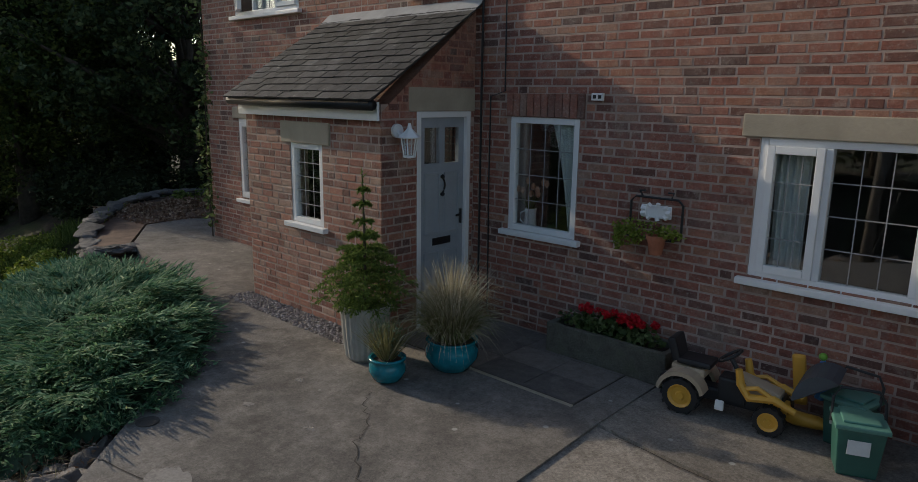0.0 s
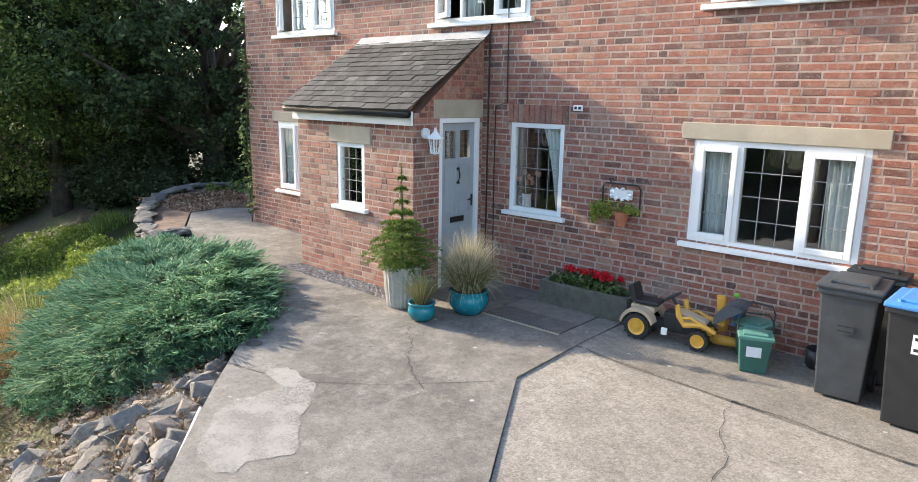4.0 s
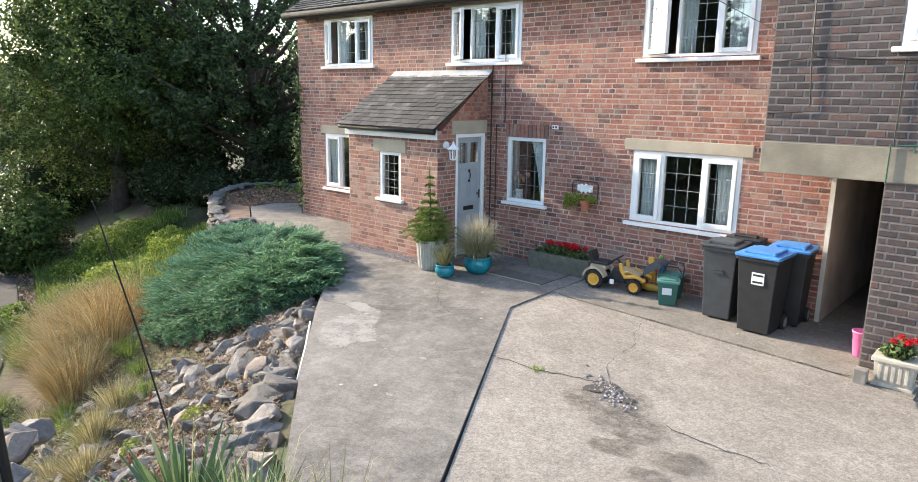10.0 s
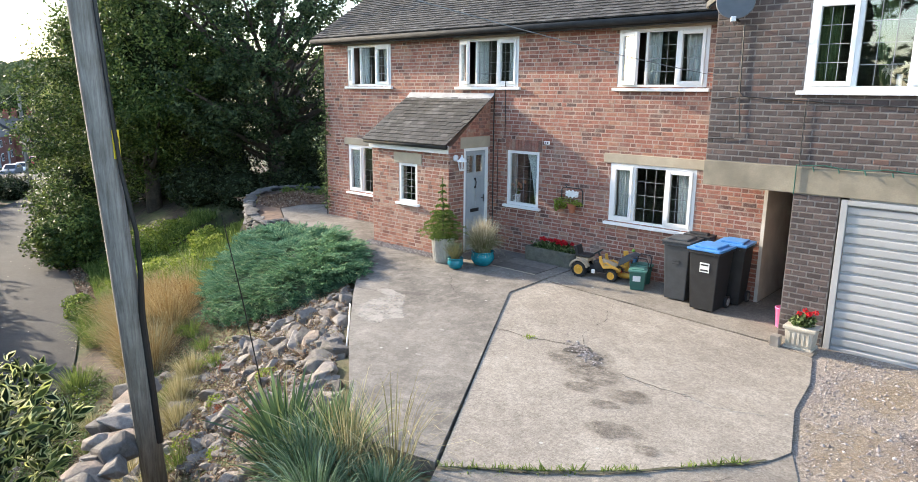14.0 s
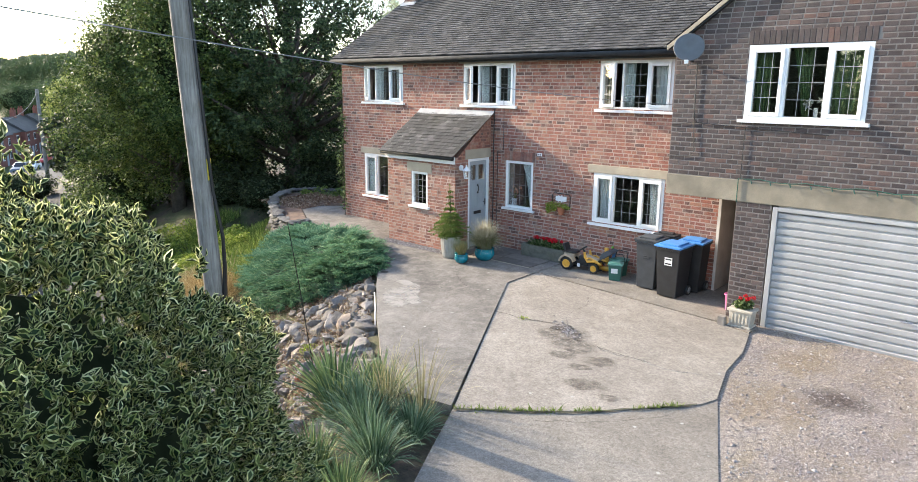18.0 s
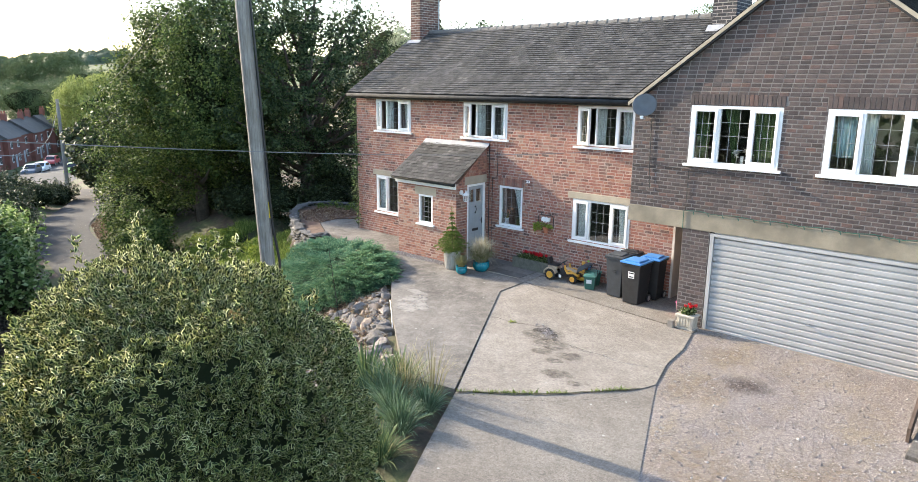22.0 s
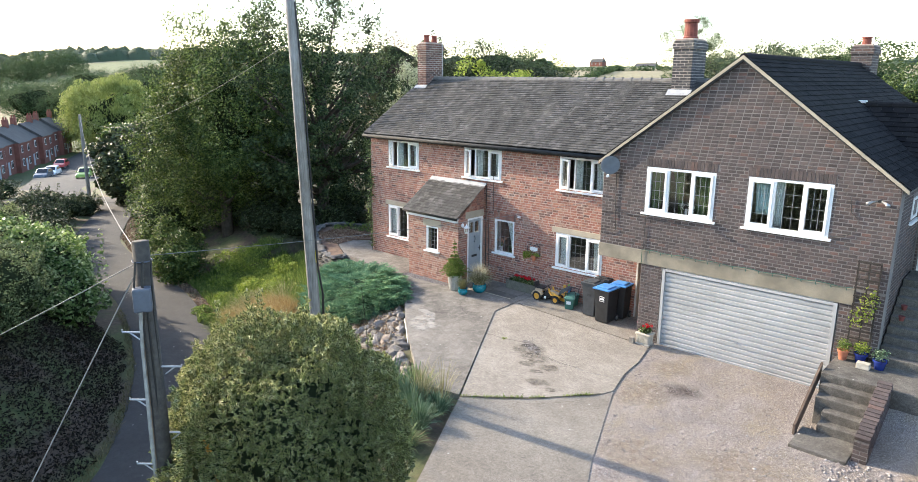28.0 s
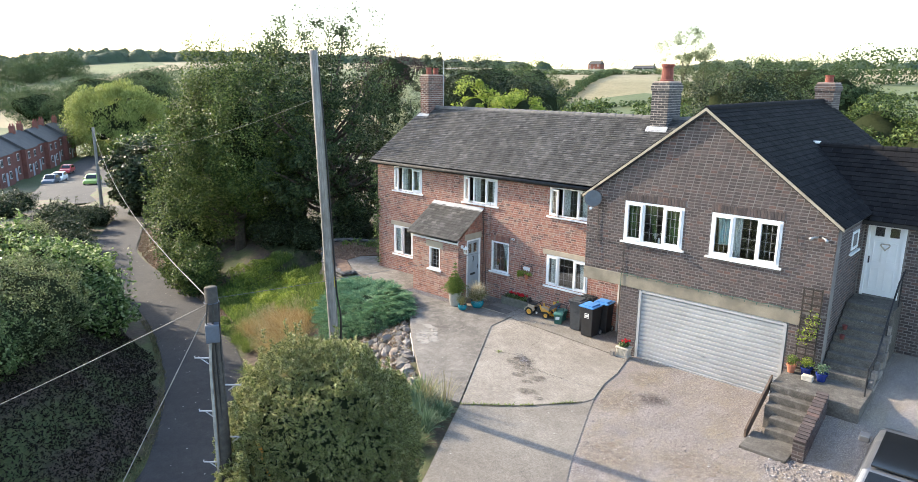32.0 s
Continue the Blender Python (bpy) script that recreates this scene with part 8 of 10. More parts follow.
sw = tagged(part("stair_wall", boxed(11.36, 11.58, -3.88, -2.47, -0.3, 0.2), M_mortar_b), "low brick wall beside the lower steps", "wall", kind="structure")
for i, m in enumerate((pose(11.35, -3.88, 0), pose(11.58, -3.88, 0, 0, 0, 90))):
    lay_bricks(sw, m, 0, 0.24 if i == 0 else 1.4, -0.08, 0.94, [], (-1, 3, -1, 2), (M_brown, M_brown_i), 51 + i, mixed=False, limit=(lambda z: (0.0, 0.24) if z < 0.40 else (0, 0)) if i == 0 else (lambda z: (max(0.0, (z - 0.40) * 2.65), 1.4)))
for k in range(16):
    y, z = -3.90 + k * 0.09, 0.455 + k * 0.0335
    part("coping_brick", boxed(0, 0.235, 0, 0.082, -0.06, 0.012, 0.008, pose(11.355 + 0.006 * (k % 3), y, z, 20 + (k * 7) % 5, 0, (k * 5) % 4 - 2)), M_brown, sw)
v0 = bmesh.new()
vv = [v0.verts.new(p) for x in (11.362, 11.578) for p in ((x, -3.87, 0.19), (x, -2.475, 0.19), (x, -2.475, 0.93), (x, -3.87, 0.40))]
for f in ((0, 3, 2, 1), (4, 5, 6, 7), (0, 4, 7, 3), (1, 2, 6, 5), (2, 3, 7, 6), (0, 1, 5, 4)):
    v0.faces.new([vv[i] for i in f])
part("infill", v0, M_mortar_b, sw)
sw2 = tagged(part("stair_wall", boxed(12.06, 12.16, -1.27, 0.9, -0.3, 0.86), M_rock_i), "stone side wall of the upper steps", "wall", kind="structure")
for k in range(7):
    for j in range(2 + k // 2):
        z1 = 1.0 + k * 0.152 - j * 0.2
        part("stone", boxed(12.045, 12.13 + 0.02 * ((k + j) % 2), -1.26 + k * 0.2, -1.07 + k * 0.2, max(z1 - 0.19, 0.7), z1, 0.012), M_rock, sw2)
M_iron = plain("dark_iron", (0.03, 0.03, 0.032), 0.5, 0.4)
rail = thing("handrail", (0, 0, 0), "dark iron handrail up the side steps", "handrail")
bm = bmesh.new()
tube(bm, [(12.1, -1.75, 1.45), (12.12, -1.2, 1.6), (12.1, 0.35, 2.9), (12.1, 0.9, 3.05)], 0.02, 8)
part("rail", bm, M_iron, rail)
for y, z0, z1 in ((-1.75, 0.85, 1.45), (-0.3, 1.8, 2.35), (0.7, 2.23, 3.0)):
    bm = bmesh.new()
    tube(bm, [(12.1, y, z0), (12.1, y, z1)], 0.016, 8)
    part("post", bm, M_iron, rail)
M_plank = plain("brown_plank", (0.12, 0.082, 0.058), 0.9, vary=0.4, scale=7.0, bumpy=0.5)
board = tagged(part("board", plank(bmesh.new(), 10.34, 10.38, -3.62, 0.20, -2.2, 0.95, 0.26), M_plank), "brown weathered plank along the lower steps", "board")

wdoor = thing("door_2", (0, 1.2, 0), "white panelled side door with a heart wreath, closed", "door", kind="structure")
bm = bmesh.new()
for a, b, c, d in ((11.17, 11.23, 2.24, 4.12), (11.92, 11.98, 2.24, 4.12), (11.23, 11.92, 4.06, 4.12)):
    box(bm, a, b, 0.0, 0.1, c, d, 0.006)
part("door_frame", bm, M_upvc, wdoor)
part("door_leaf", slab_with_holes(11.232, 11.918, 2.26, 4.058, [(11.32, 11.52, 3.72, 3.95), (11.63, 11.83, 3.72, 3.95)], 0.05, Matrix.Translation((0, 0.04, 0))), M_upvc, wdoor)
for x0, x1 in ((11.32, 11.52), (11.63, 11.83)):
    part("pane", boxed(x0, x1, 0.06, 0.07, 3.72, 3.95), M_glass, wdoor)
    part("panel", ring(x0, x1, 3.1, 3.6, 0.02, 0.028, 0.042), M_upvc, wdoor)
    part("panel", ring(x0, x1, 2.38, 2.95, 0.02, 0.028, 0.042), M_upvc, wdoor)
part("handle", boxed(11.255, 11.285, 0.0, 0.03, 3.05, 3.22, 0.006), M_black, wdoor)
bm = bmesh.new()
tube(bm, [(11.575 + 0.10 * math.sin(a) ** 3, 0.02, 3.50 + 0.075 * math.cos(a) - 0.03 * math.cos(2 * a)) for a in [k * math.tau / 20 for k in range(21)]], 0.016, 6)
part("heart_wreath", bm, M_creamst, wdoor, "pale woven heart wreath")
# near-black panel stands in for the unlit hall
tagged(part("wall_inner", boxed(11.1, 13.0, 1.6, 1.65, 2.2, 4.2), M_dark), "near-black panel for the dark hall behind the side door", "wall", kind="structure")
window(pose(BX1, BY, 0, 0, 0, 90), 1.35, 2.05, 3.45, 4.0, [(1, True, 2)], rows=2, label="small white side window")

# trellis with a climber and pots
trellis = thing("trellis", (10.76, BY - 0.07, 0.86), "dark wooden trellis with a climbing plant", "trellis")
M_tre = plain("trellis_wood", (0.03, 0.024, 0.019), 0.85, vary=0.3)
for x in (-0.19, 0.0, 0.19):
    part("upright", boxed(x - 0.014, x + 0.014, -0.012, 0.012, 0, 2.0), M_tre, trellis)
for k in range(12):
    part("slat", boxed(-0.21, 0.21, -0.026, -0.013, 0.06 + k * 0.172, 0.092 + k * 0.172), M_tre, trellis)
V, F = leaves(np.concatenate([shell(130, (0.08, -0.07, 1.15), (0.16, 0.07, 0.35), 0.3, 0.3, None, 3.0), shell(60, (-0.1, -0.07, 0.85), (0.14, 0.06, 0.25), 0.3, 0.3, None, 5.0)]), 0.055, 0.7, 0.1, 0.5)
mesh_from("climber", V, F, L_lime, trellis, "yellow-green climbing leaves")
M_redpot = plain("dull_red_pot", (0.16, 0.04, 0.035), 0.7)
M_bluepot = plain("blue_glaze", (0.015, 0.03, 0.16), 0.2, vary=0.2, bumpy=0.0)
for x, y, r, h, m, leafm, lab in ((10.55, -1.5, 0.1, 0.2, M_terra, L_grass, "terracotta pot with orange-red flowers"), (10.85, -1.45, 0.12, 0.2, M_bluepot, L_lime, "blue glazed pot at the foot of the trellis"), (11.2, -1.55, 0.12, 0.19, M_bluepot, L_blade, "blue glazed pot with silvery lavender")):
    t = thing("flower_pot", (x, y, 0.85), lab, "plant pot", "pots on the landing")
    bm = bmesh.new()
    lathe(bm, [(r * 0.7, 0), (r * 0.95, h * 0.8), (r * 1.08, h * 0.82), (r * 1.08, h), (r * 0.9, h), (r * 0.85, h * 0.85), (0.01, h * 0.85)], 18)
    part("pot", bm, m, t)
    V, F = leaves(shell(320, (0, 0, h + 0.1), (r * 1.3, r * 1.3, 0.14), 0.2, 0.2, h * 0.8, x), 0.04, 0.5, 0, 0.5)
    mesh_from("foliage", V, F, leafm, t)
tagged(part("stone_planter", boxed(10.85, 11.08, -1.8, -1.65, 0.85, 0.97, 0.015), M_creamst), "small cream stone trough on the landing", "planter")
for x, y, z in ((11.3, -0.6, 1.62), (11.28, -0.35, 1.78)):
    t = thing("flower_pot", (x, y, z - 0.02), "small red clay pot on the steps", "plant pot", "pots on the steps")
    bm = bmesh.new()
    lathe(bm, [(0.04, 0), (0.055, 0.08), (0.06, 0.08), (0.06, 0.1), (0.048, 0.1), (0.01, 0.08)], 14)
    part("pot", bm, M_redpot, t)

# ---- marks on the concrete ----
M_crack = plain("crack", (0.07, 0.06, 0.05), 1.0, vary=0.3)
M_moss = plain("weedy_crack", (0.085, 0.08, 0.045), 1.0, vary=0.5, scale=30.0)


def crack(pts, w, z, holder, material=None, seed=0, name="crack"):
    """A thin jagged line over a slab."""
    rng = random.Random(seed)
    P = finer([(x, y, 0) for x, y in pts], 7)
    V, F = [], []
    for i, (x, y, _) in enumerate(P):
        a, b = P[max(i - 1, 0)], P[min(i + 1, len(P) - 1)]
        d = Vector((b[0] - a[0], b[1] - a[1])).normalized()
        j = rng.uniform(-0.022, 0.022)
        ww = w * rng.uniform(0.5, 1.4)
        for s in (-1, 1):
            V.append((x - d.y * (s * ww / 2 + j), y + d.x * (s * ww / 2 + j), z))
    F = [(2 * i, 2 * i + 1, 2 * i + 3, 2 * i + 2) for i in range(len(P) - 1)]
    return part(name, (V, F), material or M_crack, holder)


def patch(x, y, rx, ry, z, material, holder, seed, name="stain", turn=0.0):
    V = [(x, y, z)]
    for k in range(40):
        a = k * math.tau / 40
        r = 1 + 0.55 * noise.noise((math.cos(a) * 1.3 + seed, math.sin(a) * 1.3, seed * 3.1)) + 0.2 * noise.noise((math.cos(a) * 4 + seed, math.sin(a) * 4, 1.0))
        u, w = math.cos(a) * rx * r, math.sin(a) * ry * r
        c, s = math.cos(turn), math.sin(turn)
        V.append((x + u * c - w * s, y + u * s + w * c, z))
    return part(name, (V, [(0, k + 1, (k + 1) % 40 + 1) for k in range(40)]), material, holder)


ZA, ZB, ZC = YARD + 0.004, YARD - 0.014, YARD - 0.026
crack([(0.75, -1.95), (0.85, -2.1), (1.15, -2.3), (1.25, -2.5), (1.6, -2.75), (1.9, -2.92)], 0.008, ZA, slab_house, seed=1)
crack([(0.15, -3.75), (1.2, -3.77 + 0.35), (2.2, -2.4)], 0.007, ZA, slab_house, seed=2, name="joint")
crack([(3.75, -1.35), (3.85, -1.9), (4.05, -2.3), (4.1, -2.9), (4.35, -3.35), (4.5, -3.5)], 0.005, ZB, slab_yard, seed=3)
crack([(3.1, -3.6), (3.69, -3.59), (4.0, -3.5), (4.38, -3.46), (4.55, -3.6)], 0.016, ZB, slab_yard, seed=4)
crack([(5.2, -3.86), (5.5, -3.9), (5.85, -3.84), (6.2, -3.9), (6.7, -3.75)], 0.035, ZB, slab_yard, M_pale, 5)
crack([(5.15, -3.82), (5.6, -3.87), (6.0, -3.86)], 0.012, ZB + 0.002, slab_yard, seed=6)
crack([(2.4, -1.27), (3.6, -1.36), (4.8, -1.48), (6.0, -1.6)], 0.010, YARD - 0.006, strip, seed=7, name="joint")
crack([(4.98, -6.62), (5.6, -6.12), (6.2, -5.57), (7.0, -4.6)], 0.03, YARD - 0.013, slab_yard, M_moss, 8, "joint")
crack([(5.8, -6.2), (6.4, -5.7), (6.9, -5.0)], 0.006, ZC, drive, seed=9)
for i, (x, y, rx, ry) in enumerate(((4.62, -3.75, 0.5, 0.3), (4.9, -4.05, 0.42, 0.26), (5.02, -4.42, 0.24, 0.15), (5.4, -4.62, 0.2, 0.1), (5.75, -5.05, 0.34, 0.16), (6.15, -5.18, 0.17, 0.08), (5.5, -4.3, 0.3, 0.16))):
    patch(x, y, rx, ry, ZB + 0.0012 + 0.0004 * i, M_stain, slab_yard, i * 1.7, turn=0.5)
patch(1.45, -4.15, 0.62, 0.34, ZA, M_pale, slab_house, 3.3, "dry_patch", -0.75)
patch(1.0, -3.55, 0.3, 0.14, ZA + 0.0006, M_pale, slab_house, 5.3, "dry_patch", -0.3)
for i, (x, y) in enumerate(((0.3, -2.7), (1.6, -3.3), (2.2, -3.9), (0.9, -2.6), (2.7, -4.2), (0.2, -2.2), (1.9, -2.6), (3.1, -5.0))):
    patch(x, y, 0.045, 0.03, ZA + 0.001, M_pale, slab_house, i * 2.1, "paint_spot")
patch(4.42, -3.52, 0.17, 0.10, ZB + 0.0062, M_crack, slab_yard, 9.0, "broken_concrete", 0.6)
patch(4.68, -3.62, 0.09, 0.05, ZB + 0.0066, M_crack, slab_yard, 4.0, "broken_concrete", 0.2)
patch(8.3, -3.35, 0.5, 0.38, 0.004, worn_patch("oil_on_gravel", (0.075, 0.055, 0.048), 0.30, 0.60, 14.0, 0.85, 0.08), gravel_bed, 4.4, "oil_stain")
M_ochre = worn_patch("ochre_wear", (0.36, 0.27, 0.17), 0.38, 0.62, 7.0, 0.55, 0.25)
for i, (x, y, rx, ry) in enumerate(((7.6, -3.9, 0.55, 0.7), (8.6, -6.3, 0.9, 0.6), (10.0, -5.4, 0.8, 0.6), (7.5, -2.4, 0.5, 0.5), (11.4, -7.4, 0.9, 0.7))):
    patch(x, y, rx, ry, 0.003 + 0.0004 * i, M_ochre, gravel_bed, i * 2.9 + 1, "worn_patch", 0.4 * i)
bm = bmesh.new()
lathe(bm, [(0.075, 0.0), (0.075, 0.006), (0.05, 0.006), (0.045, 0.002)], 20, (0.06, -3.3, YARD + 0.001))
tagged(part("drain_cover", bm, M_crack), "small dark round drain in the path", "drain")
tuft("weed", 3.69, -3.59, 30, 0.06, 0.95, 0.016, L_lime, "small bright green weed in a crack", YARD - 0.03, bend=0.1, category="weed", base=0.07)
for k, (x, y) in enumerate(((5.4, -6.28), (5.65, -6.08), (5.2, -6.45), (5.85, -5.92))):
    tuft("weed", x, y, 40, 0.05, 0.95, 0.012, L_grass, "low grassy weed in the slab joint", YARD - 0.05, bend=0.1, category="weed", group="joint weeds", base=0.1)

k = RNG.uniform(0, 1, 420) ** 0.8
J = np.stack([np.interp(k, (0, 0.3, 0.6, 1), (4.97, 5.6, 6.2, 7.02)), np.interp(k, (0, 0.3, 0.6, 1), (-6.61, -6.11, -5.56, -4.56)), np.full(420, YARD - 0.03)], 1)
J = J[np.array([noise.noise((float(p[0]) * 2.3, float(p[1]) * 2.3, 6)) > -0.12 for p in J])]
V, F = blades(J, J + RNG.normal(size=J.shape) * np.array([0.035, 0.035, 0.01]) + np.array([0, 0, 0.05]), 0.012, 0.2)
tagged(mesh_from("joint_weeds", V, F, L_grass), "small weeds and moss in the slab joint", "weeds", kind="stuff")

# dark paving in the nook by the door
nook = tagged(part("pavement", boxed(0.03, 1.95, -1.08, -0.03, YARD - 0.02, YARD + 0.003), M_crack), "dark stone paving by the front door", "paving", kind="structure")
M_paver = pieces("dark_paver", [(0.0, (0.17, 0.153, 0.137)), (0.5, (0.22, 0.20, 0.178)), (1.0, (0.27, 0.24, 0.208))], fine=60.0, stain_amount=0.5, big=3.0)
part("cement_edge", boxed(0.5, 1.95, -1.112, -1.082, YARD - 0.02, YARD + 0.008, 0.003), M_lintel, nook, "thin pale strip before the paving")
for i in range(4):
    for j in range(3):
        me = BRICK_MESHES.get("paver")
        if me is None:
            me = bpy.data.meshes.new("paving_slab")
            t = boxed(0.003, 0.473, 0.003, 0.343, 0, 0.010, 0.002)
            t.to_mesh(me)
            t.free()
            me.materials.append(M_paver)
            BRICK_MESHES["paver"] = me
        ob = new("paving_slab", me)
        ob.parent, ob.location = nook, (0.04 + i * 0.476, -1.07 + j * 0.346, YARD + 0.001)


def pebbles(name, P, r, material, label):
    """Small eight-sided stones scattered on the ground."""
    n = len(P)
    unit = np.array([(1, 0, 0), (0, 1, 0), (-1, 0, 0), (0, -1, 0), (0, 0, 0.7), (0, 0, -0.5)], float)
    s = r * RNG.uniform(0.5, 1.5, (n, 1, 1)) * RNG.uniform(0.7, 1.3, (n, 1, 3))
    a = RNG.uniform(0, math.tau, n)
    R = np.zeros((n, 3, 3))
    R[:, 0, 0], R[:, 0, 1], R[:, 1, 0], R[:, 1, 1], R[:, 2, 2] = np.cos(a), -np.sin(a), np.sin(a), np.cos(a), 1
    V = (np.einsum("nij,nkj->nki", R, unit * s) + P[:, None, :]).reshape(-1, 3)
    f = np.array([(0, 1, 4, 4), (1, 2, 4, 4), (2, 3, 4, 4), (3, 0, 4, 4)])
    me = bpy.data.meshes.new(name)
    F = (np.arange(n)[:, None, None] * 6 + f[None, :, :3]).reshape(-1, 3)
    me.from_pydata(V.tolist(), [], F.tolist())
    me.materials.append(material)
    return tagged(new(name, me), label, "gravel", kind="stuff")


PEB = [(0.0, (0.24, 0.20, 0.185)), (0.5, (0.37, 0.325, 0.30)), (0.85, (0.48, 0.435, 0.41)), (1.0, (0.64, 0.60, 0.56))]
M_peb = pieces("pebble", PEB, island=True, fine=30.0, bumpy=0.1, stain_amount=0.0)
n = 1500
pebbles("pebbles", np.stack([RNG.uniform(-2.25, 0.02, n), RNG.uniform(-1.5, -1.2, n), np.full(n, YARD + 0.004)], 1), 0.014, M_peb, "pale gravel strip at the foot of the porch")
n = 150
q = RNG.normal(size=(n, 2)) * np.array([0.17, 0.09])
pebbles("pebbles", np.stack([4.5 + q[:, 0] * 0.9 - q[:, 1] * 0.5, -3.56 - q[:, 0] * 0.4 + q[:, 1], np.full(n, YARD - 0.012)], 1), 0.016, M_peb, "loose crumbs of broken concrete by the crack")
n = 34000
X, Y = RNG.uniform(6.7, 15.5, n), -1.35 - 12.0 * RNG.uniform(0, 1, n) ** 1.2
keep = X > np.interp(-Y, [1.3, 3.4, 4.3, 7.0, 9.6, 14.0], [6.65, 6.92, 7.18, 8.28, 9.6, 12.1])
pebbles("pebbles", np.stack([X, Y, np.full(n, 0.003)], 1)[keep], 0.0105, M_peb, "loose gravel on the parking area")
n = 2600
X, Y = RNG.uniform(6.9, 15.5, n), -1.4 - 11.0 * RNG.uniform(0, 1, n)
keep = X > np.interp(-Y, [1.3, 3.4, 4.3, 7.0, 9.6, 14.0], [6.65, 6.92, 7.18, 8.28, 9.6, 12.1])
pebbles("pebbles", np.stack([X, Y, np.full(n, 0.004)], 1)[keep], 0.02, M_peb, "larger pale stones strewn over the gravel")
n = 1800
X, Y = RNG.uniform(11.0, 14.5, n), RNG.uniform(-4.8, -1.0, n)
pebbles("pebbles", np.stack([X, Y, np.full(n, 0.005)], 1), 0.028, M_peb, "coarse pale stones beside the steps")

# ---- curtains and things behind the panes ----
curtain("curtain", 2.76, 3.0, 0.95, 1.9, 0.14, M_cloth, "pale blue-grey curtain in the front room", 0.1)
curtain("curtain", 3.85, 4.14, 0.95, 1.9, 0.14, M_cloth, "pale blue-grey curtain in the front room", 0.1)
curtain("curtain", 0.85, 1.13, 1.0, 1.98, 0.10, M_cloth, "pale curtain drawn aside in the window", 0.75)
for a, b in ((-4.1, -3.75), (-3.3, -2.95), (-0.45, -0.2), (0.3, 0.58), (3.15, 3.4), (3.8, 4.18)):
    curtain("curtain", a, b, 3.24, 4.08, 0.16, M_cloth, "pale curtain at an upstairs window", 0.1)
for a, b in ((-4.38, -3.98), (-3.48, -3.0)):
    curtain("curtain", a, b, 0.75, 1.8, 0.10, M_cloth, "pale curtain at the far ground-floor window", 0.1)
curtain("curtain", 6.55, 6.85, 3.2, 4.2, BY + 0.16, M_cloth_g, "olive green curtain in the upper window", 0.7)
curtain("curtain", 7.1, 7.5, 3.2, 4.2, BY + 0.17, M_cloth_g, "olive green curtain in the upper window", 0.1)
curtain("curtain", 6.04, 6.3, 3.2, 4.2, BY + 0.17, M_cloth_g, "olive green curtain in the upper window", 0.1)
curtain("towel", 8.42, 8.72, 3.45, 4.15, BY + 0.15, M_cloth_b, "light blue cloth hanging in the window", 0.15)
curtain("curtain", 8.75, 9.0, 3.2, 4.18, BY + 0.17, M_cloth, "pale curtain beside the hanging cloth", 0.4)
vase = thing("flower_jug", (0.62, 0.11, 0.99), "white jug of tulips on the window ledge", "vase")
bm = bmesh.new()
lathe(bm, [(0.045, 0), (0.06, 0.03), (0.052, 0.14), (0.058, 0.19), (0.048, 0.19), (0.04, 0.05)], 18)
part("jug", bm, M_upvc, vase, smooth=True)
stalks = np.stack([np.linspace(-0.13, 0.17, 9), RNG.uniform(-0.04, 0.02, 9), RNG.uniform(0.30, 0.42, 9)], 1)
V, F = blades(np.zeros((45, 3)) + np.array([0, 0, 0.15]), np.concatenate([stalks] * 2 + [stalks * 0.8 + RNG.normal(size=(9, 3)) * 0.03 for k in range(3)]), 0.012, 0.2)
mesh_from("greenery", V, F, L_grass, vase)
M_tulip = plain("orange_tulip", (0.56, 0.24, 0.13), 0.5, c2=(0.70, 0.48, 0.33))
for p in stalks:
    bm = bmesh.new()
    lathe(bm, [(0.006, -0.01), (0.022, 0.008), (0.024, 0.03), (0.012, 0.055)], 7, tuple(float(c) for c in p))
    part("bloom", bm, M_tulip, vase, smooth=True)
bm = bmesh.new()
tube(bm, [(-0.05, -0.02, 0.04), (-0.095, -0.03, 0.07), (-0.095, -0.03, 0.14), (-0.05, -0.02, 0.165)], 0.008, 6)
part("jug_handle", bm, M_upvc, vase, smooth=True)
lily = thing("lily_vase", (6.95, BY + 0.11, 3.2), "white lilies on the upper window ledge", "flowers")
V, F = leaves(np.concatenate([shell(26, (-0.12, 0, 0.2), (0.09, 0.03, 0.08), 0.2), shell(26, (0.1, 0, 0.24), (0.08, 0.03, 0.07), 0.2), shell(20, (0.13, 0, 0.1), (0.05, 0.03, 0.05), 0.2)]), 0.1, 0.4)
mesh_from("bloom", V, F, leaf_material("white_petal", [(0, (0.6, 0.6, 0.52)), (1, (0.8, 0.8, 0.72))]), lily)
bm = bmesh.new()
tube(bm, [(0, 0, -0.03), (0, 0, 0.15)], 0.03, 8)
part("vase", bm, M_upvc, lily)

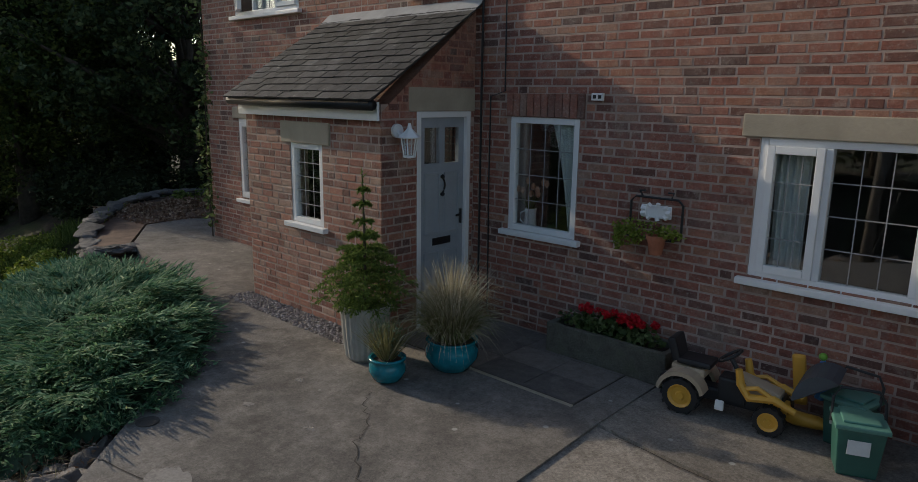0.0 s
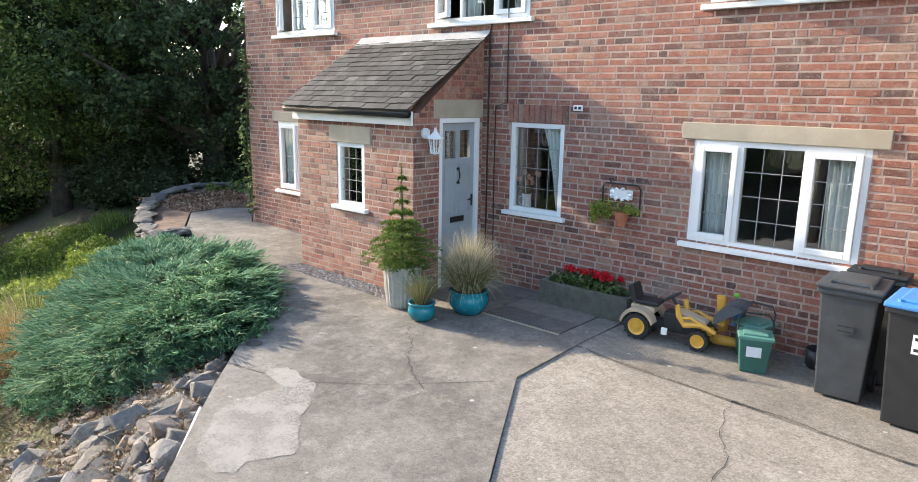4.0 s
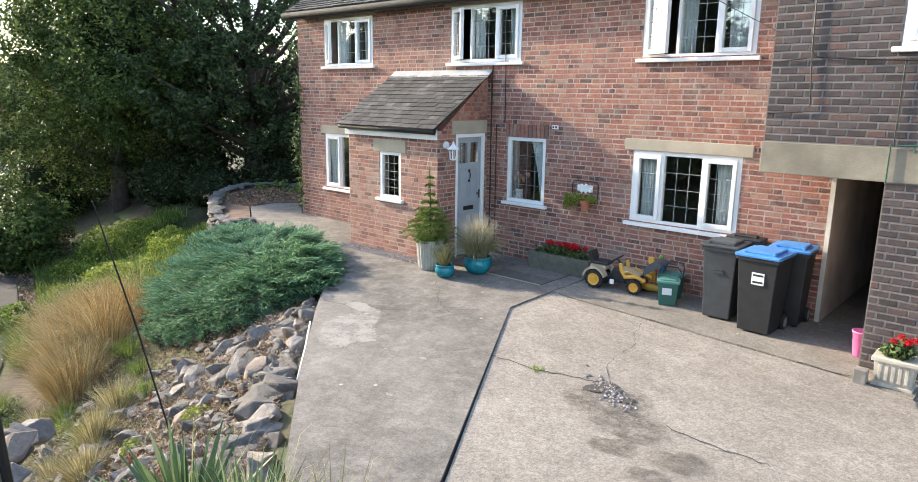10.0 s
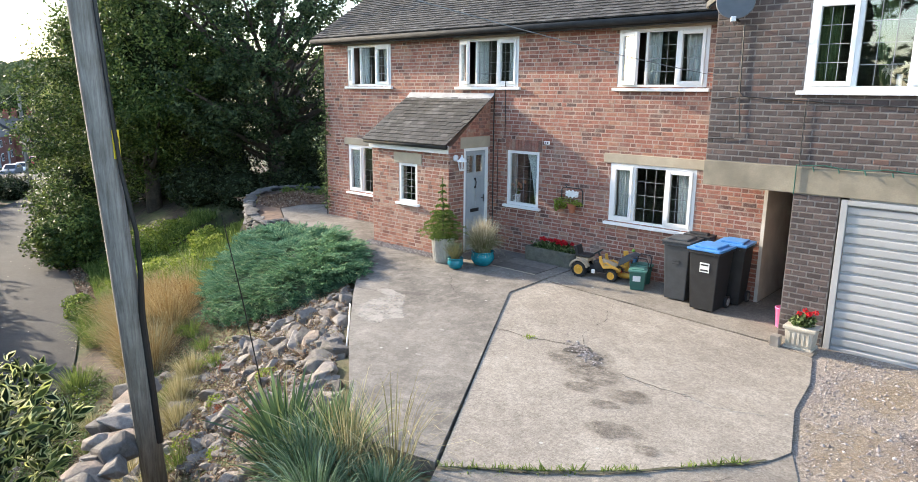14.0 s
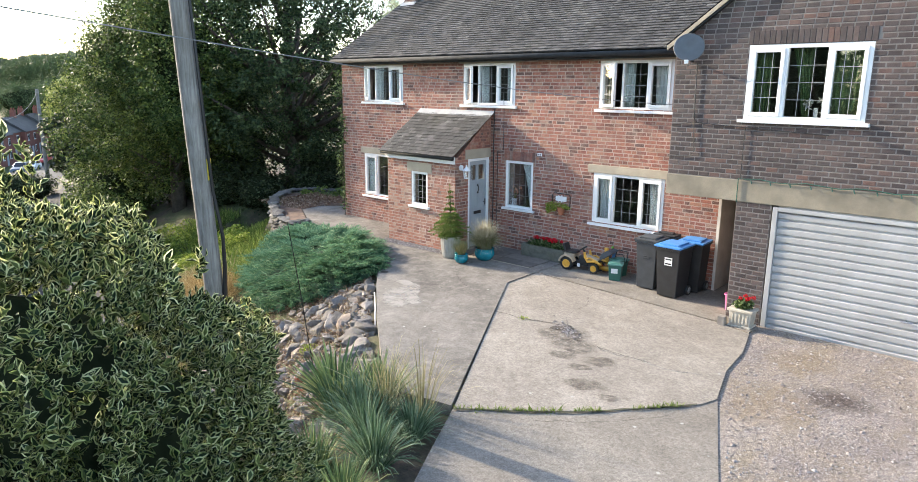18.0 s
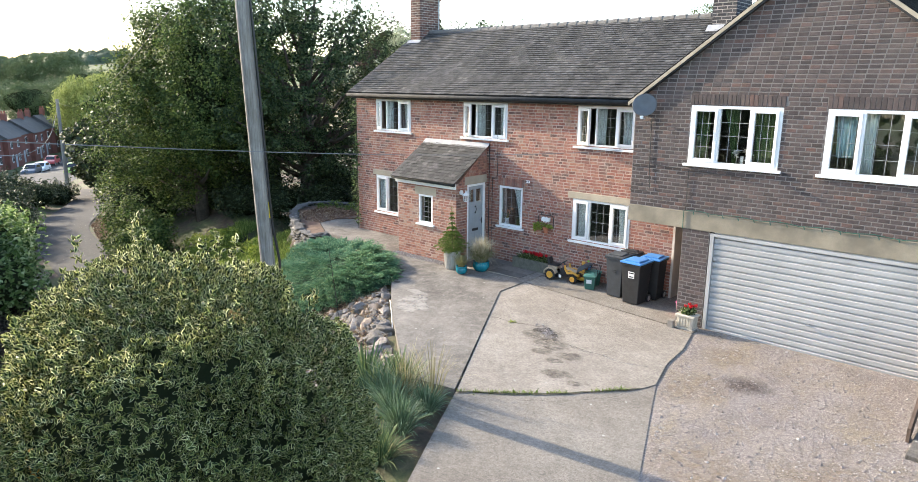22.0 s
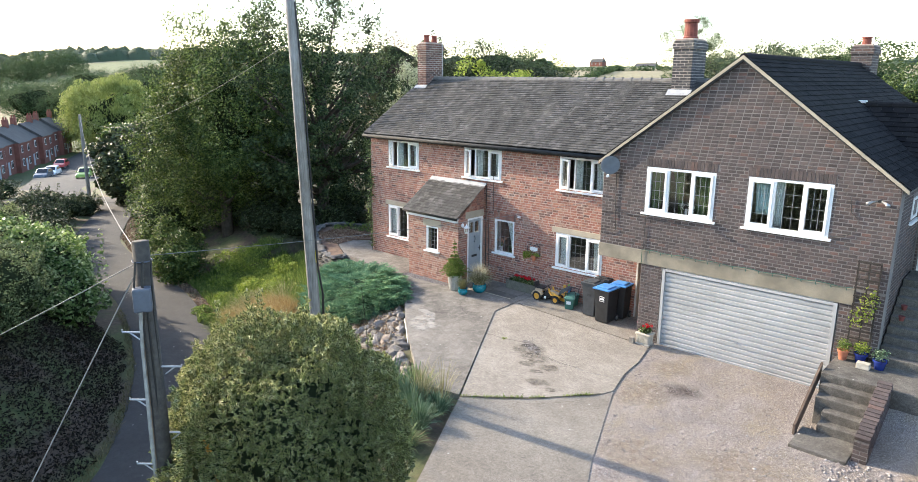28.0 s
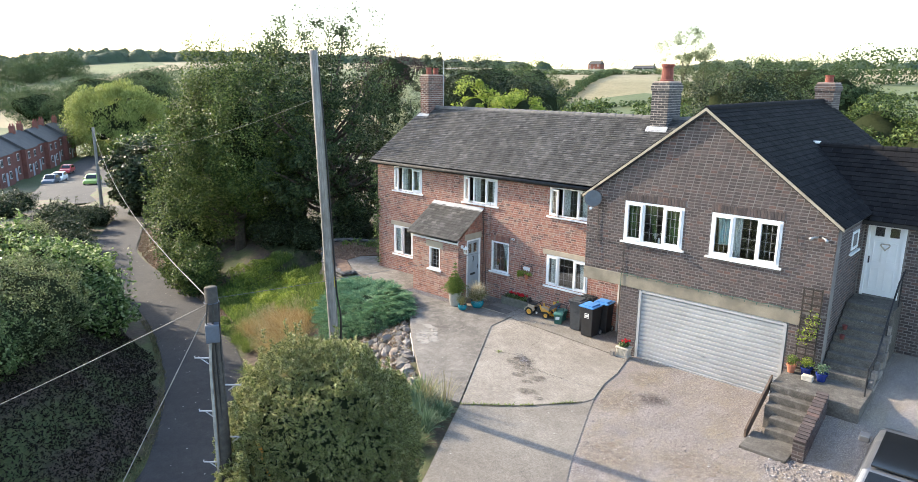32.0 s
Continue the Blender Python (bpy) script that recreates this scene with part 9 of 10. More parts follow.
# ---- climber on the house's corner ----
creeper = thing("creeper", (-5.3, -0.03, 0.0), "thin green creeper on the corner of the brick wall", "climber")
bm = bmesh.new()
tube(bm, [(0.02, 0, -0.1), (-0.02, -0.01, 1.2), (0.05, 0, 2.4), (0.0, 0, 3.9)], [0.012, 0.01, 0.008, 0.004], 6)
part("stem", bm, M_bark, creeper)
n = 900
h = RNG.uniform(0.2, 4.0, n)
C = np.stack([-0.03 + 0.09 * np.sin(h * 3.1) + RNG.normal(size=n) * 0.08, RNG.uniform(-0.09, 0.25, n), h], 1)
C = C[np.array([noise.noise((0, 0, z * 1.7)) > -0.15 for z in h])]
V, F = leaves(C, 0.075, 0.7, 0.3, 0.2)
mesh_from("foliage", V, F, L_hedge, creeper)

# ---- hedges and trees ----
def hedge_mass(name, path, r, h, material, label, n=2600, leaf=0.1, seed=1.0):
    """A hedge of overlapping leafy mounds along a way."""
    for i, (x, y, k) in enumerate(path):
        t = thing(name, (x, y, land(x, y) - 0.2), label, "hedge", name + " row")
        rr, hh = r * k, h * k
        P = shell(int(n * k * k), (0, 0, hh * 0.5), (rr, rr, hh * 0.55), 0.80, 0.26, 0.0, seed + i * 3.1, 2.6)
        Q = shell(70, (0, 0, hh * 0.5), (rr, rr, hh * 0.55), 0.95, 0.26, hh * 0.4, seed + i * 3.1, 2.6)
        f = RNG.uniform(0, 1, (len(Q), 22, 1))
        up = (np.array([0, 0, 0.7]) + RNG.normal(size=(len(Q), 3)) * 0.35) * RNG.uniform(0.2, 0.75, (len(Q), 1))
        P = np.concatenate([P, (Q[:, None, :] + up[:, None, :] * f + RNG.normal(size=(len(Q), 22, 3)) * 0.05).reshape(-1, 3)])
        o = P - np.array([0, 0, hh * 0.45])
        V, F = leaves(P, leaf, 0.55, 0.1, 0.6, out=o / np.linalg.norm(o, axis=1)[:, None])
        mesh_from("foliage", V, F, material, t)
        # dark solid body added for the hedge's inner shade
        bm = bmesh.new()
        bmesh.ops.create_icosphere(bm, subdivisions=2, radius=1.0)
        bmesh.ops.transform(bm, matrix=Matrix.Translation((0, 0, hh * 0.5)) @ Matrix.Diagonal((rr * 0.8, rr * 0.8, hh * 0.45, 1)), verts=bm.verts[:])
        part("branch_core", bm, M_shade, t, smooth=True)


hedge_mass("laurel", [(-11.9, -8.9, 0.9), (-10.2, -8.9, 0.74), (-13.9, -8.4, 0.85), (-14.8, -10.3, 0.85), (-15.7, -7.7, 0.74), (-17.4, -7.3, 0.7), (-12.0, -10.0, 0.9)], 1.6, 2.4, L_laurel, "broad-leaved sunlit laurel above the lane", 4600, 0.15, 7.0)
hedge_mass("hedge", [(-7.9, -11.5, 0.9), (-9.6, -12.4, 1.05), (-6.5, -12.7, 0.85), (-10.2, -10.7, 0.8), (-19.5, -8.6, 0.62), (-22.0, -7.6, 0.6)], 1.7, 2.5, L_olive, "overgrown olive green hedge shrub across the lane", 9500, 0.07, 33.0)
hedge_mass("hedge", [(-5.5, -13.9, 0.85), (-4.3, -15.4, 0.9), (-7.2, -14.4, 1.1), (-3.4, -17.2, 1.0), (-6.0, -16.6, 1.2)], 1.7, 2.6, L_hedge, "dense green hedge shrub above the lane", 6500, 0.10, 51.0)
hedge_mass("hedge", [(-22.0, -5.7, 0.75), (-25.0, -5.0, 0.85), (-28.0, -4.2, 0.9)], 1.5, 2.1, L_dark, "green shrub at the bend of the lane", 4200, 0.10, 71.0)
# trees added out of view to keep lane and bank in shade
for i, (x, y, h, r) in enumerate(((-19.8, -17.6, 7.0, 3.4), (-23.0, -17.2, 7.2, 3.4), (-17.0, -21.0, 7.5, 3.6), (-12.8, -18.2, 8.5, 3.6), (-7.6, -20.6, 9.0, 3.9), (-1.2, -23.0, 9.0, 3.9))):
    tree("tree", (x, y, land(x, y)), h, (r, r, h * 0.46), "unseen tall tree shading the lane", L_dark, 150, 60, 0.7, 0.3, 0.25, 80.0 + i, limbs=6, core=0.8, group="lane trees")
hedge_mass("hedge", [(-30.5, -4.0, 0.62), (-33.5, -2.6, 0.62), (-35.5, -0.6, 0.66), (-38.5, 1.4, 0.7), (-34.0, -5.6, 0.6), (-38.0, -3.6, 0.62)], 1.9, 2.3, L_dark, "dark shrub beside the falling lane", 5200, 0.12, 91.0)
hedge_mass("hedgerow", [(-20.5, -0.4, 1.2), (-24.5, 1.4, 1.3), (-28.5, 3.6, 1.3)], 1.5, 2.3, L_tree, "leafy green shrub under the lane-side tree", 3600, 0.12, 17.0)
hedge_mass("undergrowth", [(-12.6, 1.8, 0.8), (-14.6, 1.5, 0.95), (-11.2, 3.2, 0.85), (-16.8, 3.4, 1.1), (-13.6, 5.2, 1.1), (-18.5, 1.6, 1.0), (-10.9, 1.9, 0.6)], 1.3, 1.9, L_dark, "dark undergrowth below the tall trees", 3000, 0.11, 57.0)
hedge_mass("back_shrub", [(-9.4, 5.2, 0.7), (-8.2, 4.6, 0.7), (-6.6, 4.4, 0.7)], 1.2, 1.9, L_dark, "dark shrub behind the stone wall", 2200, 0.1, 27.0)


# litter over the bank, its dark tones holding the shade there
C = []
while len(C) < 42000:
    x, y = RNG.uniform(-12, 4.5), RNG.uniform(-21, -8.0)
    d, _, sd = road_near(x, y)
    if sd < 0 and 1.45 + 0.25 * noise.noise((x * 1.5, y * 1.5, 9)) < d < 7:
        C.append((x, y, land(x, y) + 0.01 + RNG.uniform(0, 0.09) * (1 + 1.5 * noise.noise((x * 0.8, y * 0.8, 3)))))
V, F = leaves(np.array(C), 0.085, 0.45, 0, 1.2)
tagged(mesh_from("ivy", V, F, L_bankshade), "brown litter and ivy under the hedge, darkened for shade", "ivy", kind="stuff")
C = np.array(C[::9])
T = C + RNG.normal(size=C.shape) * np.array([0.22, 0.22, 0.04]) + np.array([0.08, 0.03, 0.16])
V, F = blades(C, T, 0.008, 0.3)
tagged(mesh_from("dead_stalks", V, F, L_bankshade), "dead brown stalks on the bank, darkened for shade", "stalks", kind="stuff")
C = []
while len(C) < 5000:
    x, y = RNG.uniform(-12, 6.5), RNG.uniform(-21, -6.5)
    d, _, sd = road_near(x, y)
    if 1.18 < d < 1.4:
        C.append((x, y, land(x, y) + 0.02))
C = np.array(C)
V, F = blades(C, C + RNG.normal(size=C.shape) * np.array([0.06, 0.06, 0.02]) + np.array([0, 0, 0.08]), 0.012, 0.2)
tagged(mesh_from("verge_grass", V, F, L_verge), "dry pale grass along the lane's edge", "grass", kind="stuff")


C = []
while len(C) < 9000:
    x, y = RNG.uniform(-4.5, 4.0), RNG.uniform(-13.5, -6.0)
    d, _, sd = road_near(x, y)
    if sd > 0 and 1.25 < d < 1.95 + 0.35 * noise.noise((x * 1.2, y * 1.2, 8)):
        C.append((x, y, land(x, y) + RNG.uniform(0.01, 0.14)))
C = np.array(C)
V, F = leaves(C, 0.05, 0.45, 0, 0.7)
tagged(mesh_from("verge_herbs", V, F, L_hedge), "low green herbs along the lane's edge", "plants", kind="stuff")
V, F = leaves(C[::26] + np.array([0, 0, 0.06]), 0.022, 1.0, 0, 2.0)
tagged(mesh_from("daisies", V, F, leaf_material("daisy_petal", [(0, (0.66, 0.66, 0.62)), (1, (0.8, 0.8, 0.77))])), "small white daisies in the verge", "flowers", kind="stuff")


def away(x, y):
    """The village's plan, drawn small, set out at its true distance down the valley."""
    return 14.55 + 1.5 * (x - 14.55), -17.4 + 1.5 * (y + 17.4)


def far_tree(x, y, h, r, material, label, seed, leaf=0.17, n=90, per=34, category="tree", group="far trees"):
    z = land(x, y)
    return tree("tree", (x, y, z), h - z if h > 0 else -h, (r, r, (h - z if h > 0 else -h) * 0.46), label, material, n, per, r * 0.2, leaf, 0.18, seed, droop=0.1, category=category, group=group, limbs=5, inner=0.75, lumps=0.2, core=0.0 if "birch" in label else 0.7)


for i, (x, y, top, r, m, lab) in enumerate((
        (-36.6, 30.4, 10.6, 4.2, L_copper, "dark copper beech behind the house"), (-28.8, 27.0, 9.6, 2.0, L_dark, "narrow dark conifer behind the house"),
        (-25.0, 27.7, 9.0, 4.0, L_dark, "dark green garden tree beyond the roof"), (-26.3, 33.2, 9.8, 4.4, L_far, "broad green tree beyond the roof"), (-19.5, 29.0, 8.0, 3.6, L_dark, "dark green garden tree beyond the roof"),
        (-32.5, 47.3, 9.2, 4.2, L_tree, "bright green round tree at the field edge"), (-7.0, 18.0, 6.2, 2.8, L_tree, "green shrub tree behind the roof"), (-3.4, 19.6, 6.4, 2.6, L_tree, "green shrub tree behind the roof"),
        (-26.3, 73.0, 15.4, 3.6, L_birch, "tall airy birch behind the house"), (-23.6, 73.5, 12.0, 3.4, L_birch, "lower birch beside the tall one"), (-3.8, 34.0, 8.4, 4.4, L_dark, "dark tree beyond the wing roof"), (-14.4, 67.8, 9.8, 6.2, L_far, "large green tree beyond the fields"),
        (-6.7, 54.5, 10.2, 6.0, L_far, "large rounded green tree beyond the wing"), (-0.6, 47.0, 8.3, 3.0, L_far, "green tree beyond the wing roof"), (6.0, 30.0, 6.2, 3.6, L_tree, "olive green tree beside the wing"), (9.5, 27.0, 6.0, 3.4, L_tree, "olive green tree beside the wing"),
        (-14.5, 16.5, 7.2, 2.2, L_lime, "light green shrub behind the ridge"), (-11.0, 17.0, 6.8, 2.2, L_lime, "light green shrub behind the ridge"))):
    far_tree(x, y, top, r, m, lab, i * 1.3, n=120 if r < 3 else 170, per=70 if r < 3 else 90)
for i, (x, y, top, r, m, lab) in enumerate((
        (-66.7, 24.5, 3.0, 4.0, L_tree, "tree beside the village lane"), (-55.0, 13.0, 1.2, 3.4, L_dark, "dark tree beside the village lane"), (-47.0, 10.5, 2.5, 4.0, L_tree, "green tree beside the lane"), (-38.0, 6.0, 2.2, 3.4, L_dark, "dark tree beside the lane"),
        (-112.0, 38.0, 7.0, 7.0, L_far, "green tree behind the terrace"), (-125.0, 33.0, 5.5, 7.0, L_far, "green tree behind the terrace"), (-144.7, 42.1, 8.3, 8.0, L_far, "green tree at the valley side"), (-150.9, 55.0, 9.5, 8.0, L_far, "green tree at the valley side"), (-137.8, 29.0, 4.8, 7.0, L_far, "dark green tree in the valley"))):
    if x < -60:
        x, y, top, r = *away(x, y), 7.33 + 1.5 * (top - 7.33), r * 1.4
    far_tree(x, y, top, r, m, lab, 40 + i, 0.36, 220, 80, group="valley trees")
wx, wy = away(-86.0, 22.5)
willow = tree("willow", (wx, wy, land(wx, wy)), 6.0 - land(wx, wy), (10.0, 10.0, 8.4), "pale green weeping willow by the village", L_willow, 620, 70, 1.5, 0.5, 0.4, 61.0, droop=1.6, ratio=0.3, lumps=0.12, inner=0.7, core=0.5)


def woods(name, spots, label, material, leaf):
    """Far woodland and hedgerows as one body of leaves."""
    VV, FF, o = [], [], 0
    for i, (x, y, r, h) in enumerate(spots):
        P = shell(max(70, int(5.0 * r * h / leaf / leaf)), (x, y, land(x, y) + h * 0.45), (r, r, h * 0.55), 0.8, 0.22, None, i * 0.77)
        oo = P - np.array([x, y, land(x, y) + h * 0.4])
        V, F = leaves(P, leaf * RNG.uniform(0.8, 1.2), 0.8, 0, 0.5, out=oo / np.linalg.norm(oo, axis=1)[:, None])
        VV.append(V)
        FF.append(F + o)
        o += len(V)
    return tagged(mesh_from(name, np.concatenate(VV), np.concatenate(FF), material), label, "woodland", kind="stuff")


def canopy(name, spots, label, material, leaf, cell):
    """Woodland seen from afar: the crowns' tops as one lumpy sheet over the ground, set with leaves."""
    S = np.array(spots)
    VV, FF, o = [], [], 0
    for band in np.array_split(S[np.argsort(S[:, 1])], max(1, len(S) // 14)):
        x0, y0 = (band[:, :2] - band[:, 2:3]).min(0)
        x1, y1 = (band[:, :2] + band[:, 2:3]).max(0)
        X, Y = np.meshgrid(np.arange(x0, x1 + cell, cell), np.arange(y0, y1 + cell, cell))
        base = np.array([[land(float(x), float(y)) for x in X[0, ::4]] for y in Y[::4, 0]])
        base = np.repeat(np.repeat(base, 4, 0), 4, 1)[: X.shape[0], : X.shape[1]]
        q = ((X[..., None] - band[:, 0]) ** 2 + (Y[..., None] - band[:, 1]) ** 2) / band[:, 2] ** 2
        H = (np.sqrt(np.maximum(0, 1 - q)) * band[:, 3]).max(2)
        Z = base - 1.0 + H * (1 + 0.13 * RNG.normal(size=H.shape))
        idx = np.arange(H.size).reshape(H.shape)
        f = np.stack([idx[:-1, :-1], idx[:-1, 1:], idx[1:, 1:], idx[1:, :-1]], 2).reshape(-1, 4)
        f = f[(H.ravel()[f] > 0.5).any(1)]
        P = np.stack([X, Y, Z], 2).reshape(-1, 3)
        VV.append(P)
        FF.append(f + o)
        o += len(P)
        C = P[H.ravel() > 1.0]
        C = np.repeat(C, 7, 0) + RNG.normal(size=(len(C) * 7, 3)) * np.array([cell * 0.4, cell * 0.4, 0.5])
        V, F = leaves(C, leaf, 0.8, 0, 0.8)
        VV.append(V)
        FF.append(F + o)
        o += len(V)
    return tagged(mesh_from(name, np.concatenate(VV), np.concatenate(FF), material), label, "woodland", kind="stuff")


wr = random.Random(9)
spots = []
for k in range(620):
    y = -140 + 620 * k / 620
    spots.append((-455 - 100 * wr.random(), y, wr.uniform(5.5, 9.5), wr.uniform(4.5, 8)))
for k in range(120):
    x = -420 + 560 * k / 120
    if not -262 < x < -168:
        spots.append((x, 350 + 50 * wr.random(), wr.uniform(5, 8), wr.uniform(4, 6.5)))
canopy("woodland", spots, "distant woods along the hills", L_hazy, 0.9, 2.4)
spots = []
for k in range(24):
    spots.append((-385 - 40 * wr.random(), 78 + 50 * wr.random(), wr.uniform(6, 9), wr.uniform(9, 13)))
for k in range(40):
    spots.append((-250 - 70 * wr.random(), 60 + 120 * wr.random(), wr.uniform(5, 7), wr.uniform(6, 9)))
for x0, y0, x1, y1, r, h in ((-190, 118, 60, 140, 1.3, 1.6), (-260, 214, 90, 240, 1.5, 1.8), (-60, 66, 30, 76, 1.2, 1.6), (-300, 120, -260, -60, 1.6, 2.2), (-130, 20, -118, -50, 1.8, 2.6), (-70, 90, -130, 240, 1.3, 1.8), (40, 170, 60, 300, 1.4, 2.0)):
    m = int(math.hypot(x1 - x0, y1 - y0) / 1.8)
    for k in range(m):
        spots.append((x0 + (x1 - x0) * k / m + wr.uniform(-1, 1), y0 + (y1 - y0) * k / m + wr.uniform(-1, 1), r * wr.uniform(0.7, 1.3), h * wr.uniform(0.7, 1.2)))
for x, y, r, h in ((-258, 470, 8, 10), (-312, 478, 5, 6), (-26.7, 178, 7, 9), (-18.8, 180, 8, 9), (-62, 92, 5, 4.5), (-68, 96, 5, 4), (-55, 90, 4, 3.5)):
    spots.append((x, y, r, h))
woods("hedgerows", spots, "hedgerows and scattered trees between the fields", L_far, 0.55)

# the belt of trees to the south, seen in the window panes
spots = [(-70 + 9 * k + wr.uniform(-3, 3), -48 - 10 * wr.random(), wr.uniform(4, 6), wr.uniform(8, 11)) for k in range(13)]
woods("tree_belt", spots, "belt of dark trees across the lane", L_far, 0.7)

# ---- the village terrace and the farm on the hill ----
M_vbrick = plain("village_brick", (0.19, 0.07, 0.052), 0.9, vary=0.25, scale=1.0)
M_vroof = plain("village_slate", (0.062, 0.058, 0.055), 0.8, vary=0.25, scale=1.0)


def cottage(name, x, y, turn, w, d, h, rise, label, group, cols=2, wall_m=None, lift=0.0):
    """A house with its front to -y in its own frame."""
    t = thing(name, (x, y, land(x, y) + lift), label, "house", group, turn=turn)
    part("wall", boxed(-w / 2, w / 2, -d / 2, d / 2, -1.0, h), wall_m or M_vbrick, t)
    bm = bmesh.new()
    v = [bm.verts.new(p) for q in (-w / 2 - 0.1, w / 2 + 0.1) for p in ((q, -d / 2 - 0.25, h - 0.05), (q, 0, h + rise), (q, d / 2 + 0.25, h - 0.05))]
    for f in ((0, 1, 2), (5, 4, 3), (0, 3, 4, 1), (1, 4, 5, 2), (2, 5, 3, 0)):
        bm.faces.new([v[i] for i in f])
    part("roof", bm, M_vroof, t)
    c = part("chimney", boxed(w / 2 - 0.9, w / 2 - 0.1, -0.4, 0.4, h + rise * 0.5, h + rise + 1.1), wall_m or M_vbrick, t)
    for k in (-0.2, 0.2):
        bm = bmesh.new()
        tube(bm, [(w / 2 - 0.5, k, h + rise + 1.1), (w / 2 - 0.5, k, h + rise + 1.5)], 0.12, 8)
        part("chimney_pot", bm, M_oldpot, c)
    for i in range(cols):
        u = -w / 2 + w * (i + 0.5) / cols
        for z0, z1 in ((0.9, 2.1), (h - 1.65, h - 0.5)):
            win = part("window", boxed(u - 0.5, u + 0.5, -d / 2 - 0.03, -d / 2 + 0.05, z0, z1), M_upvc, t)
            for s in (-0.24, 0.24):
                part("pane", boxed(u + s - 0.19, u + s + 0.19, -d / 2 - 0.045, -d / 2 - 0.032, z0 + 0.1, z1 - 0.1), M_dark, win)
    part("door", boxed(-0.42, 0.42, -d / 2 - 0.03, -d / 2 + 0.05, 0, 2.0), M_doorgrey, t)
    return t


row, front = Vector((-32.7, 20.2)).normalized(), Vector((0.525, 0.851))
for k in range(7):
    p = Vector((-110.0, 15.8)) + row * (k * 6.5 - 6.5) - front * (3.3 if k % 2 else 2.6)
    cottage("terraced_house", p.x, p.y, math.degrees(math.atan2(row.y, row.x)), 6.45, 6.5, 4.7, 2.3, "red brick terraced house with slate roof and white windows", "village terrace", lift=0.2)
cottage("farmhouse", -285.0, 482.0, 0, 11, 7, 5.0, 2.6, "distant brick farmhouse on the hill", "hill houses", 3)
cottage("farm_barn", -236.0, 470.0, 5, 16, 8, 3.0, 2.0, "long low distant farm building", "hill houses", 3, M_vroof)
cottage("cottage", *away(-113.0, 32.5), 200, 7, 6, 4.5, 2.2, "pale cottage half hidden by the willow", "village houses", 2, M_upvc)
vroad = part("road", ribbon(finer([(x, y, land(x, y) + 0.06) for x, y in ((-70.0, 9.5), (-85.0, 16.0), (-107.0, 24.5), (-140.0, 44.0), (-165.0, 62.0))]), 4.6, 0.0), M_asphalt)
tagged(vroad, "grey village street before the terrace", "road", kind="structure")


# ---- cars ----
M_cglass = plain("car_glass", (0.012, 0.014, 0.016), 0.08, vary=0.1, bumpy=0.0)


